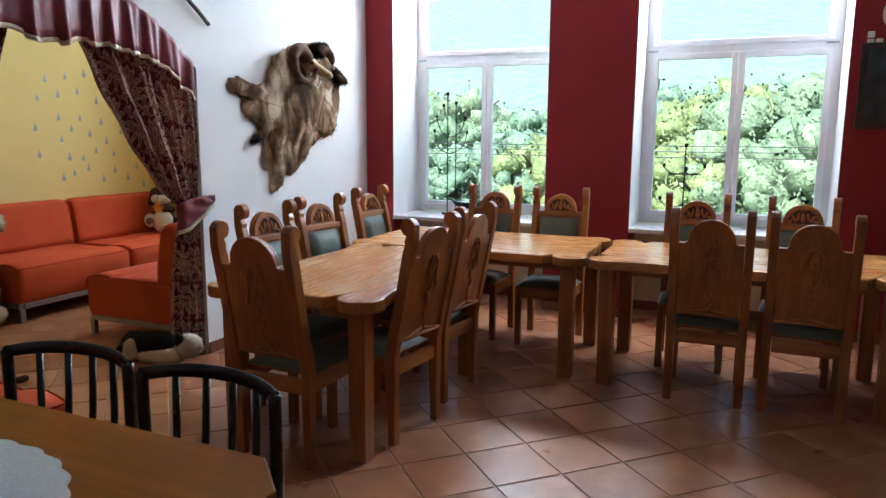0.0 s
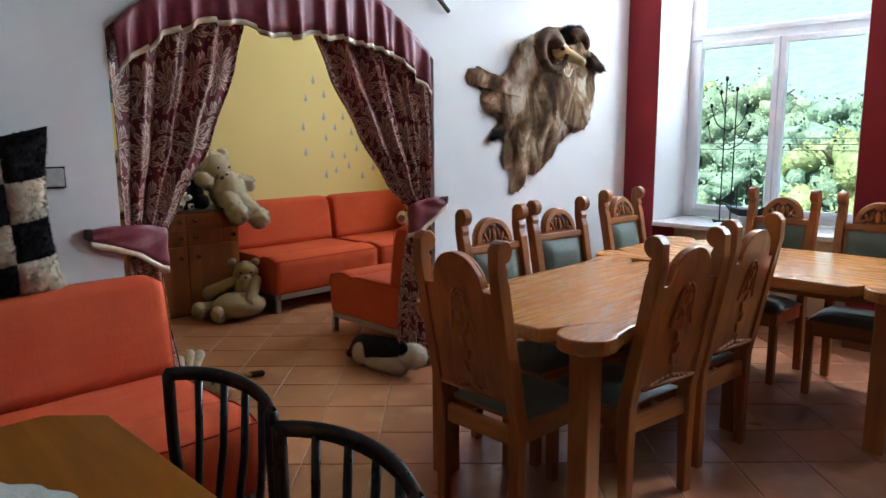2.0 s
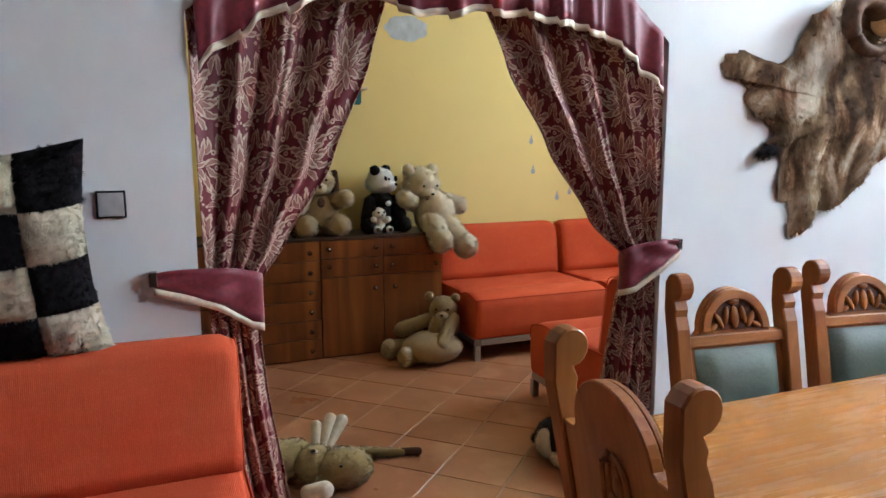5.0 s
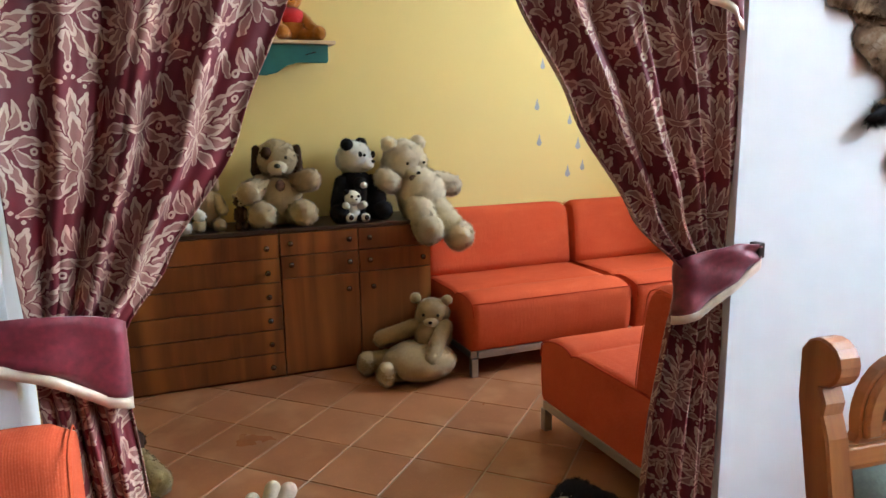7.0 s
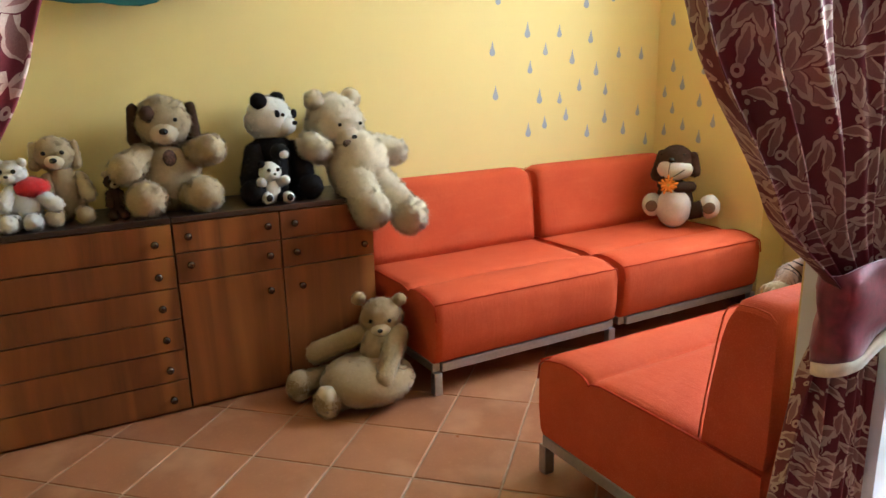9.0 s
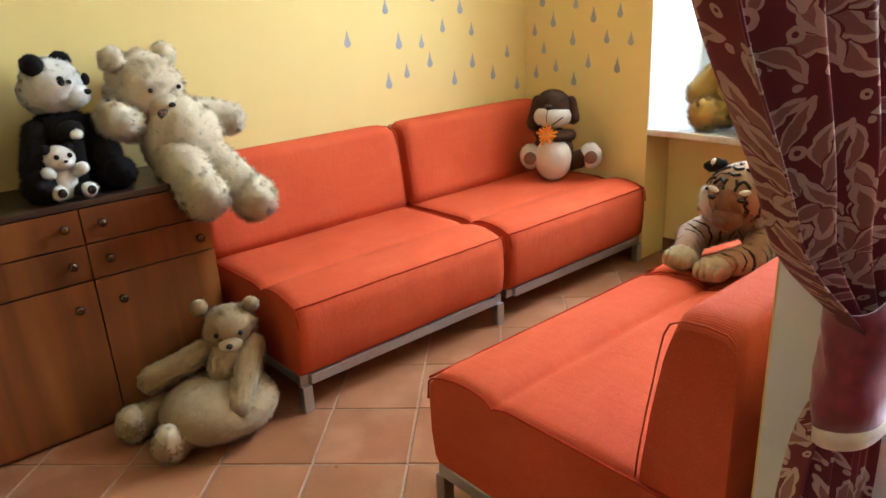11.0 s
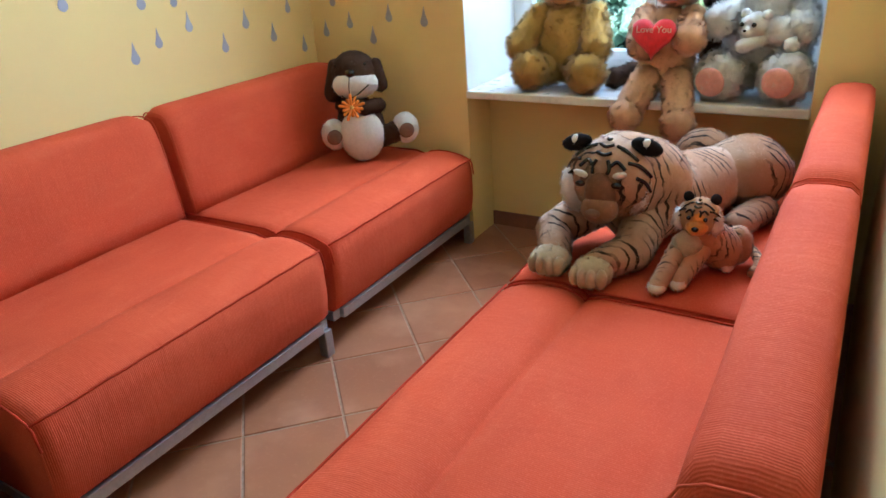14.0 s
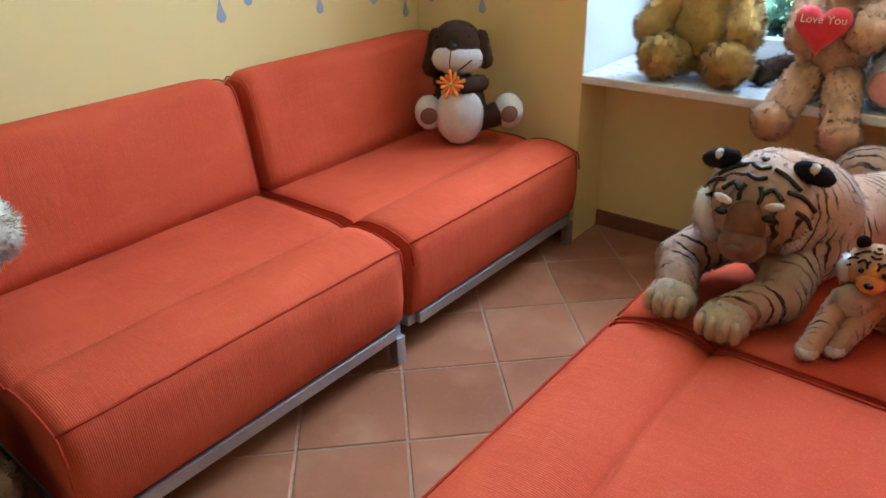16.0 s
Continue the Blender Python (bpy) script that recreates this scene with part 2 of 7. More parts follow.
    for cx, cy, r, hole in ((0.060, 0.178, 0.009, 0.0035), (0.069, 0.128, 0.008, 0.003), (0.046, 0.034, 0.008, 0.003), (0.0, 0.034, 0.011, 0.004), (0.010, 0.014, 0.0045, 0), (0.021, 0.006, 0.0045, 0), (0.030, -0.006, 0.0045, 0), (0.074, -0.010, 0.0045, 0), (0.080, -0.235, 0.006, 0.002)):
        dot(cx, cy, r, hole)
    pat = state["v"]
    thread = m.noise(420, 2, m.tc.outputs["UV"])
    ground = m.mix(thread, (0.10, 0.004, 0.009), (0.15, 0.009, 0.016))
    mid = m.mix(thread, (0.20, 0.075, 0.060), (0.31, 0.15, 0.115))
    gold = m.mix(thread, (0.40, 0.26, 0.19), (0.58, 0.42, 0.32))
    c = m.mix(m.math("MINIMUM", m.math("MULTIPLY", pat, 2.2), 1.0), ground, mid)
    m.color(m.mix(m.ramp(pat, (0.5, 0.0), (0.95, 1.0)), c, gold))
    m.rough(m.ramp(pat, (0.0, 0.52), (1.0, 0.65)))
    m.bump(m.math("ADD", pat, m.math("MULTIPLY", thread, 0.4)), 0.25, 0.0015)
    m.sheen(0.06)
    return m.m


M_TILE, M_GROUT, M_SOFA, M_DAMASK = make_tile(), make_grout(), make_sofa_fabric(), make_damask()
M_PIPING = plain("dark_orange_piping", (0.42, 0.042, 0.016), 0.9, spec=0.1)
M_STEEL = plain("brushed_grey_steel", (0.42, 0.43, 0.45), 0.35, 0.85, 0.08, 60)
M_BURG = plain("burgundy_satin_cloth", (0.19, 0.013, 0.026), 0.5, 0, 0.25, 60, 0.15, 0.3)
M_TRIM = plain("cream_satin_trim", (0.68, 0.56, 0.42), 0.4, 0, 0.1, 60, 0.1, 0.2)
M_OAK_X = wood("oak_across", (0.47, 0.185, 0.042), (0.24, 0.068, 0.013), 0)
M_OAK_Z = wood("oak_upright", (0.44, 0.16, 0.034), (0.22, 0.062, 0.012), 2)
M_TABLE = wood("honey_oak_tabletop", (0.52, 0.225, 0.052), (0.36, 0.135, 0.028), 0, 0.27, 0.5)
M_WALNUT = wood("walnut_veneer", (0.25, 0.078, 0.019), (0.085, 0.022, 0.006), 2, 0.34, 0.45, (0.40, 0.155, 0.038))
M_OAK_DARK = wood("dark_stained_oak", (0.13, 0.042, 0.010), (0.07, 0.02, 0.005), 2)
M_WALNUT_DARK = wood("dark_cabinet_top", (0.06, 0.03, 0.02), (0.02, 0.012, 0.009), 1, 0.35, 0.8)
M_BEECH = wood("orange_varnished_tabletop", (0.27, 0.090, 0.008), (0.17, 0.052, 0.005), 0, 0.5, 0.7)
M_BEECH.node_tree.nodes["Principled BSDF"].inputs["Specular IOR Level"].default_value = 0.06
M_BLACK = plain("black_lacquered_wood", (0.012, 0.010, 0.010), 0.3, 0, 0.3, 40)
M_GREEN = plain("grey_green_leather", (0.115, 0.145, 0.115), 0.5, 0, 0.16, 120, 0.2)
M_PVC = plain("white_window_plastic", (0.80, 0.81, 0.82), 0.35, 0, 0.03, 10, 0)
M_SILL = plain("white_stone_sill", (0.72, 0.70, 0.67), 0.3, 0, 0.08, 20, 0.03)
M_BASE = plain("brown_tile_skirting", (0.20, 0.075, 0.04), 0.45, 0, 0.15, 20)
M_KNOB = plain("dark_bronze_knob", (0.14, 0.10, 0.08), 0.22, 0.95, 0.1, 60)
M_IRON = plain("black_wrought_iron", (0.015, 0.015, 0.017), 0.5, 0.6, 0.2, 60)
M_LACE = plain("white_lace_cloth", (0.5, 0.5, 0.49), 0.9, 0, 0.15, 180, 0.6)


def make_glass():
    m = Mat("window_glass", 0.02)
    m.b.inputs["Transmission Weight"].default_value = 1.0
    m.b.inputs["IOR"].default_value = 1.05
    m.b.inputs["Base Color"].default_value = (0.97, 1.0, 0.99, 1)
    return m.m


M_GLASS = make_glass()

# ---- building helpers ----
def obj(name, verts, faces, mat, parent=None, label="", smooth=False, kind="", uvs=None):
    me = bpy.data.meshes.new(name)
    me.from_pydata([tuple(v) for v in verts], [], [tuple(f) for f in faces])
    if uvs is not None:
        lay = me.uv_layers.new(name="UVMap")
        idx = np.empty(len(me.loops), dtype=np.int32)
        me.loops.foreach_get("vertex_index", idx)
        lay.data.foreach_set("uv", np.asarray(uvs, dtype=np.float32)[idx].ravel())
    for mm in mat if isinstance(mat, (list, tuple)) else [mat]:
        me.materials.append(mm)
    if smooth:
        me.polygons.foreach_set("use_smooth", [True] * len(me.polygons))
    me.update()
    ob = new(name, me)
    ob.parent = parent
    if label or kind:
        tagged(ob, label, "", "", kind)
    return ob


def part(name, bm, mat, parent=None, label="", smooth=False, kind=""):
    me = bpy.data.meshes.new(name)
    bmesh.ops.recalc_face_normals(bm, faces=bm.faces)
    bm.to_mesh(me)
    bm.free()
    me.materials.append(mat)
    if smooth:
        for p in me.polygons:
            p.use_smooth = True
    ob = new(name, me)
    ob.parent = parent
    if label or kind:
        tagged(ob, label, "", "", kind)
    return ob


def thing(name, m, label, category, group=""):
    e = new(name)
    e.matrix_world = m
    e.empty_display_size = 0.1
    return tagged(e, label, category, group)


def box_bm(x0, x1, y0, y1, z0, z1, bevel=0.0, seg=2, bm=None):
    bm2 = bmesh.new()
    bmesh.ops.create_cube(bm2, size=1.0)
    for v in bm2.verts:
        v.co = Vector((x0 + (v.co.x + 0.5) * (x1 - x0), y0 + (v.co.y + 0.5) * (y1 - y0), z0 + (v.co.z + 0.5) * (z1 - z0)))
    if bevel:
        bmesh.ops.bevel(bm2, geom=bm2.edges[:], offset=bevel, segments=seg, affect="EDGES", profile=0.5)
    if bm is None:
        return bm2
    tmp = bpy.data.meshes.new("tmp")
    bm2.to_mesh(tmp)
    bm2.free()
    bm.from_mesh(tmp)
    bpy.data.meshes.remove(tmp)
    return bm


def outline_bm(pts, depth, plane="XZ", bevel=0.0, start=0.0, seg=1):
    """A flat outline made solid. plane XZ runs in depth along y, YZ along x, XY along z."""
    bm = bmesh.new()

    def at(a, b, d):
        return {"XZ": (a, d, b), "YZ": (d, a, b), "XY": (a, b, d)}[plane]

    lo = [bm.verts.new(at(a, b, start)) for a, b in pts]
    hi = [bm.verts.new(at(a, b, start + depth)) for a, b in pts]
    bm.faces.new(lo)
    bm.faces.new(hi[::-1])
    n = len(pts)
    for i in range(n):
        bm.faces.new((lo[i], hi[i], hi[(i + 1) % n], lo[(i + 1) % n]))
    bmesh.ops.recalc_face_normals(bm, faces=bm.faces)
    if bevel:
        rims = [e for e in bm.edges if len(e.link_faces) == 2 and any(len(f.verts) == n for f in e.link_faces)]
        bmesh.ops.bevel(bm, geom=rims, offset=bevel, segments=seg, affect="EDGES", profile=0.5)
    return bm


def arc(cx, cy, r, a0, a1, n):
    return [(cx + r * math.cos(radians(a0 + (a1 - a0) * i / n)), cy + r * math.sin(radians(a0 + (a1 - a0) * i / n))) for i in range(n + 1)]


def tube(pts, r, sides=8, taper=None):
    """Verts and faces of a round bar along points."""
    pts = [Vector(p) for p in pts]
    vs, fs = [], []
    for i, p in enumerate(pts):
        d = (pts[min(i + 1, len(pts) - 1)] - pts[max(i - 1, 0)]).normalized()
        a = d.cross(Vector((0, 0, 1)) if abs(d.z) < 0.9 else Vector((1, 0, 0))).normalized()
        b = d.cross(a)
        rr = r if taper is None else r * taper[i]
        for k in range(sides):
            t = 2 * math.pi * k / sides
            vs.append(p + a * (rr * math.cos(t)) + b * (rr * math.sin(t)))
    for i in range(len(pts) - 1):
        for k in range(sides):
            q = (k + 1) % sides
            fs.append((i * sides + k, i * sides + q, (i + 1) * sides + q, (i + 1) * sides + k))
    fs.append(tuple(range(sides))[::-1])
    fs.append(tuple((len(pts) - 1) * sides + k for k in range(sides)))
    return vs, fs


def join(*pieces):
    vs, fs = [], []
    for v, f in pieces:
        n = len(vs)
        vs += list(v)
        fs += [tuple(i + n for i in q) for q in f]
    return vs, fs


def bezier(ps, n=12):
    """A smooth line through points (Catmull-Rom)."""
    ps = [Vector(p) for p in ps]
    out = []
    for i in range(len(ps) - 1):
        p0, p1, p2, p3 = ps[max(i - 1, 0)], ps[i], ps[i + 1], ps[min(i + 2, len(ps) - 1)]
        for k in range(n):
            t = k / n
            out.append(0.5 * (2 * p1 + (p2 - p0) * t + (2 * p0 - 5 * p1 + 4 * p2 - p3) * t * t + (3 * p1 - p0 - 3 * p2 + p3) * t**3))
    out.append(ps[-1])
    return out


def ball(c, r, rot=None, n=3, seed=0.0, rough=0.0):
    """An ellipsoid as verts and faces; r three radii; rot an Euler in degrees."""
    bm = bmesh.new()
    bmesh.ops.create_icosphere(bm, subdivisions=n, radius=1.0)
    R = Euler([radians(a) for a in (rot or (0, 0, 0))]).to_matrix()
    vs = []
    for v in bm.verts:
        k = 1.0 + (rough * noise.noise(v.co * 1.8 + Vector((seed, seed * 0.7, 0))) if rough else 0.0)
        vs.append(R @ Vector((v.co.x * r[0] * k, v.co.y * r[1] * k, v.co.z * r[2] * k)) + Vector(c))
    fs = [tuple(v.index for v in f.verts) for f in bm.faces]
    bm.free()
    return vs, fs


# ---- structure ----
WX, AX, AI, AB = -2.70, -2.70, -2.90, -5.393
WY, WO, NY, FY = 6.54, 7.22, 6.91, 7.05
NYA = 6.76
SILL, HEAD, CEIL = 0.735, 3.12, 3.35
EAST, SOUTH, ALC_S = 4.6, -2.6, 1.35
WINDOWS = ((-4.54, -3.145, "alcove"), (-2.43, -1.005, "main"), (-0.315, 1.13, "main"))


def wall(name, x0, x1, y0, y1, z0, z1, mat):
    return part(name, box_bm(x0, x1, y0, y1, z0, z1), mat, kind="structure")


wall("wall_back_of_alcove", AB - 0.3, AB, ALC_S - 0.2, WO, 0, CEIL, M_YELLOW)
wall("wall_alcove_end", AB, AI, ALC_S - 0.2, ALC_S, 0, CEIL, M_YELLOW)
# unseen closing walls: south white to add bounce light, east red to limit it
wall("wall_south", AI, EAST + 0.3, SOUTH - 0.3, SOUTH, 0, CEIL, M_WHITE)
wall("wall_east", EAST, EAST + 0.3, SOUTH, WO, 0, CEIL, M_RED)
wall("ceiling", AB - 0.3, EAST + 0.3, SOUTH - 0.3, WO, CEIL, CEIL + 0.25, M_CEIL)
wall("ground_slab", AB - 0.3, EAST + 0.3, SOUTH - 0.3, WO, -0.3, -0.004, M_GROUT)

# window wall, piece by piece: each pier in the paint of the room it faces
for k, (x0, x1, mat) in enumerate(((AB, -4.54, M_YELLOW), (-3.145, AI + 0.1, M_YELLOW), (AI + 0.1, -2.43, M_RED), (-1.005, -0.315, M_RED), (1.13, EAST, M_RED))):
    wall("wall_window_pier", x0, x1, WY, WO, 0, CEIL, mat)
for x0, x1, room in WINDOWS:
    m = M_YELLOW if room == "alcove" else M_CREAM
    wall("wall_below_window", x0, x1, NYA if room == "alcove" else NY, WO, 0, SILL - 0.035, m)
    wall("wall_above_window", x0, x1, WY, WO, HEAD, CEIL, M_YELLOW if room == "alcove" else M_RED)
    for a, b in ((x0, x0 + 0.004), (x1 - 0.004, x1)):
        part("window_reveal", box_bm(a, b, WY + 0.002, FY, SILL, HEAD), M_REVEAL, kind="structure")
    part("window_sill", box_bm(x0 + 0.001, x1 - 0.001, WY - 0.012, FY + 0.02, SILL - 0.035, SILL, 0.006), M_SILL, kind="structure")


def window(x0, x1):
    w = new("window")
    tagged(w, "white plastic window with two casements and a top light", "window", "", "structure")
    w.matrix_world = pose((x0 + x1) / 2, FY, 0)
    h = (x1 - x0) / 2
    z0, zt, z1 = SILL + 0.005, 2.15, HEAD
    bm = box_bm(-h, -h + 0.065, 0, 0.07, z0, z1, 0.005)
    box_bm(h - 0.065, h, 0, 0.07, z0, z1, 0.005, bm=bm)
    box_bm(-h + 0.065, h - 0.065, 0, 0.07, z0, z0 + 0.06, 0.005, bm=bm)
    box_bm(-h + 0.065, h - 0.065, 0, 0.07, zt - 0.02, zt + 0.045, 0.005, bm=bm)
    box_bm(-h + 0.065, h - 0.065, 0, 0.07, z1 - 0.06, z1, 0.005, bm=bm)
    part("window_frame", bm, M_PVC, w)
    for a, b, lo, hi in ((-h + 0.06, -0.002, z0 + 0.055, zt - 0.015), (0.002, h - 0.06, z0 + 0.055, zt - 0.015), (-h + 0.06, h - 0.06, zt + 0.04, z1 - 0.055)):
        s = 0.046
        bm = box_bm(a, a + s, -0.018, 0.045, lo, hi, 0.006)
        box_bm(b - s, b, -0.018, 0.045, lo, hi, 0.006, bm=bm)
        box_bm(a + s, b - s, -0.018, 0.045, lo, lo + s, 0.006, bm=bm)
        box_bm(a + s, b - s, -0.018, 0.045, hi - s, hi, 0.006, bm=bm)
        part("casement", bm, M_PVC, w)
        g = part("pane", box_bm(a + s - 0.004, b - s + 0.004, 0.010, 0.022, lo + s - 0.004, hi - s + 0.004), M_GLASS, w)
        g.visible_shadow = False
    bm = box_bm(0.018, 0.046, -0.026, -0.018, 1.33, 1.43, 0.003)
    box_bm(0.024, 0.040, -0.05, -0.03, 1.22, 1.39, 0.005, bm=bm)
    part("window_handle", bm, M_PVC, w)
    bm = box_bm(-h + 0.02, -h + 0.10, -0.022, -0.01, zt + 0.0, zt + 0.014, 0.003)
    box_bm(h - 0.12, h - 0.03, -0.022, -0.01, zt + 0.018, zt + 0.032, 0.003, bm=bm)
    part("hinge", bm, M_STEEL, w)


for x0, x1, room in WINDOWS:
    window(x0, x1)

# wall with the arched opening between the dining room and the play corner
OY0, OY1, SPRING = 2.545, 4.385, 1.86


def arch_z(y):
    h = (OY1 - OY0) / 2
    t = min(1.0, abs(y - (OY0 + OY1) / 2) / h)
    return SPRING + 0.365 * (1 - t**2.2)


def arch_wall(x0, x1, mat, name):
    n = 28
    bm = box_bm(x0, x1, SOUTH, OY0, 0, CEIL)
    box_bm(x0, x1, OY1, WY, 0, CEIL, bm=bm)
    ys = [OY0 + (OY1 - OY0) * i / n for i in range(n + 1)]
    cols = [[bm.verts.new(p) for p in ((x0, y, arch_z(y)), (x1, y, arch_z(y)), (x1, y, CEIL), (x0, y, CEIL))] for y in ys]
    for p, q in zip(cols, cols[1:]):
        for k in range(4):
            bm.faces.new((p[k], p[(k + 1) % 4], q[(k + 1) % 4], q[k]))
    return part(name, bm, mat, kind="structure")


arch_wall(-2.80, -2.70, M_WHITE, "wall_arched")
arch_wall(-2.896, -2.80, M_WHITE, "wall_arched_core")
arch_wall(-2.90, -2.896, M_YELLOW, "wall_arched_inner_side")

for name, x0, x1, y0, y1 in (
    ("baseboard", AB, AB + 0.012, 6.40, WY), ("baseboard", AB + 0.012, -4.54, WY - 0.012, WY), ("baseboard", -4.54, -3.145, NYA - 0.012, NYA),
    ("baseboard", -2.70, -2.43, WY - 0.012, WY), ("baseboard", -1.005, -0.315, WY - 0.012, WY), ("baseboard", 1.13, EAST, WY - 0.012, WY),
    ("baseboard", -2.43, -1.005, NY - 0.012, NY), ("baseboard", -0.315, 1.13, NY - 0.012, NY), ("baseboard", -2.70, -2.688, OY1, WY - 0.012)):
    part(name, box_bm(x0, x1, y0, y1, 0.0, 0.075, 0.003), M_BASE, kind="structure")


# ---- sofas ----
def sofa_unit(ends=(0, 1)):
    """One armless seat, 1.06 wide along y, its back on the -x side and its front at x = 0."""
    W = 1.055
    t = thing("sofa", pose(0, 0, 0), "orange corduroy armless sofa unit on grey steel legs", "sofa", "orange sofa units")
    fz = 0.148
    bm = box_bm(-0.86, -0.02, 0.0, 0.04, fz - 0.04, fz, 0.004)
    box_bm(-0.86, -0.02, W - 0.04, W, fz - 0.04, fz, 0.004, bm=bm)
    box_bm(-0.04, -0.002, 0.04, W - 0.04, fz - 0.04, fz, 0.004, bm=bm)
    box_bm(-0.86, -0.82, 0.04, W - 0.04, fz - 0.04, fz, 0.004, bm=bm)
    part("frame", bm, M_STEEL, t, "grey steel frame")
    for x, y in [(a, e * (W - 0.04)) for e in ends for a in (-0.04, -0.86)]:
        part("leg", box_bm(x, x + 0.038, y, y + 0.04, 0.0, fz - 0.041, 0.004), M_STEEL, t, "grey steel leg")
    # seat: a raised front roll, a crease and a flat rear part
    prof = [(-0.86, fz + 0.002), (-0.015, fz + 0.002), (0.0, fz + 0.02), (0.012, 0.25), (0.012, 0.36), (0.004, 0.418), (-0.012, 0.432),
            (-0.05, 0.446), (-0.11, 0.458), (-0.17, 0.460), (-0.215, 0.452), (-0.238, 0.440), (-0.246, 0.431), (-0.255, 0.440), (-0.30, 0.450), (-0.50, 0.449), (-0.66, 0.447), (-0.86, 0.44)]
    ny = 24
    vs, fs = [], []
    for j in range(ny + 1):
        s = j / ny
        y = 0.004 + (W - 0.008) * s
        e = min(s, 1 - s) * W
        drop = 0.012 * math.exp(-e / 0.03)
        pinch = 0.006 * math.exp(-e / 0.02)
        for a, b in prof:
            n = 0.004 * noise.noise(Vector((a * 5, y * 4, 1.3))) if b > 0.3 else 0.0
            w = 0.0035 * noise.noise(Vector((a * 2, y * 16, 7.0))) if -0.05 < a and 0.17 < b < 0.42 else 0.0
            vs.append((a - pinch * (1 if a > -0.1 else 0) + w, y, b - (drop if b > 0.4 else 0) + n))
    k = len(prof)
    for j in range(ny):
        for i in range(k):
            q = (i + 1) % k
            fs.append((j * k + i, j * k + q, (j + 1) * k + q, (j + 1) * k + i))
    fs.append(tuple(range(k))[::-1])
    fs.append(tuple(ny * k + i for i in range(k)))
    seat = obj("seat", vs, fs, M_SOFA, t, "orange ribbed seat cushion", smooth=True)
    seat.data.polygons[-1].use_smooth = seat.data.polygons[-2].use_smooth = False
    # piping along the front edge and the sides of the seat
    lines = []
    for y in (0.006, W - 0.006):
        lines.append(tube([(a + 0.002, y, b - 0.010) for a, b in prof[4:]], 0.0035, 6))
    lines.append(tube([(0.002, 0.006 + (W - 0.012) * i / 20, 0.4225 + 0.003 * noise.noise(Vector((i * 0.9, 0, 0)))) for i in range(21)], 0.0035, 6))
    obj("piping", *join(*lines), M_PIPING, seat, "dark piped seam", smooth=True)
    # backrest, upright cushion leaning to the wall
    bp = [(-0.86, 0.445), (-0.668, 0.445), (-0.672, 0.50), (-0.688, 0.62), (-0.706, 0.74), (-0.716, 0.81), (-0.728, 0.836), (-0.755, 0.850), (-0.80, 0.854), (-0.84, 0.850), (-0.858, 0.834), (-0.865, 0.78), (-0.865, 0.5)]
    vs, fs = [], []
    k = len(bp)
    for j in range(ny + 1):
        s = j / ny
        y = 0.006 + (W - 0.012) * s
        e = min(s, 1 - s) * W
        drop = 0.028 * math.exp(-e / 0.02)
        for a, b in bp:
            n = 0.007 * noise.noise(Vector((a * 3, y * 3, b * 3 + 5))) if -0.74 < a else 0.0
            vs.append((a + n - (0.01 * math.exp(-e / 0.025) if a > -0.73 else 0), y, b - (drop if b > 0.79 else 0)))
    for j in range(ny):
        for i in range(k):
            q = (i + 1) % k
            fs.append((j * k + i, j * k + q, (j + 1) * k + q, (j + 1) * k + i))
    fs.append(tuple(range(k))[::-1])
    fs.append(tuple(ny * k + i for i in range(k)))
    back = obj("backrest", vs, fs, M_SOFA, t, "orange ribbed back cushion", smooth=True)
    back.data.polygons[-1].use_smooth = back.data.polygons[-2].use_smooth = False
    for y in (0.010, W - 0.010):
        obj("piping", *tube([(a + 0.001, y, b - (0.014 if b > 0.8 else 0)) for a, b in bp[1:11]], 0.0022, 6), M_SOFA, back, "piped seam", smooth=True)
    return t


SOFA = sofa_unit()
SOFA.matrix_world = pose(-4.525, 4.37, 0)
FAR_END, NEAR_END = sofa_unit((1,)), sofa_unit((0,))
FAR_END.matrix_world = pose(-4.525, 5.462, 0)
FAR_END["label"] = "orange corduroy armless sofa unit with a plush dog on it"
s = copy_thing(SOFA, pose(-3.820, 5.452, 0, 0, 0, 180))
s["label"] = "orange corduroy armless sofa unit with its back to the arched wall"
NEAR_END.matrix_world = pose(-3.820, 6.522, 0, 0, 0, 180)
NEAR_END["label"] = "orange corduroy armless sofa unit with plush tigers lying on it"
s = copy_thing(SOFA, pose(-1.82, 1.595, 0))
s["label"] = "orange corduroy armless sofa unit beside the arch and cushion"
s = copy_thing(NEAR_END, pose(-1.82, 0.53, 0))
s["label"] = "orange corduroy armless sofa unit at the end of the bench"


# ---- cabinets ----
def knob(parent, x, y, z):
    prof = [(0.0, 0.010), (0.012, 0.007), (0.018, 0.010), (0.022, 0.016), (0.029, 0.015), (0.033, 0.008), (0.034, 0.0)]
    vs, fs = [], []
    n = 10
    for d, r in prof:
        for k in range(n):
            a = 2 * math.pi * k / n
            vs.append((x + d, y + r * math.cos(a), z + r * math.sin(a)))
    for i in range(len(prof) - 1):
        for k in range(n):
            q = (k + 1) % n
            fs.append((i * n + k, i * n + q, (i + 1) * n + q, (i + 1) * n + k))
    return obj("knob", vs, fs, M_KNOB, parent, "dark bronze knob", smooth=True)


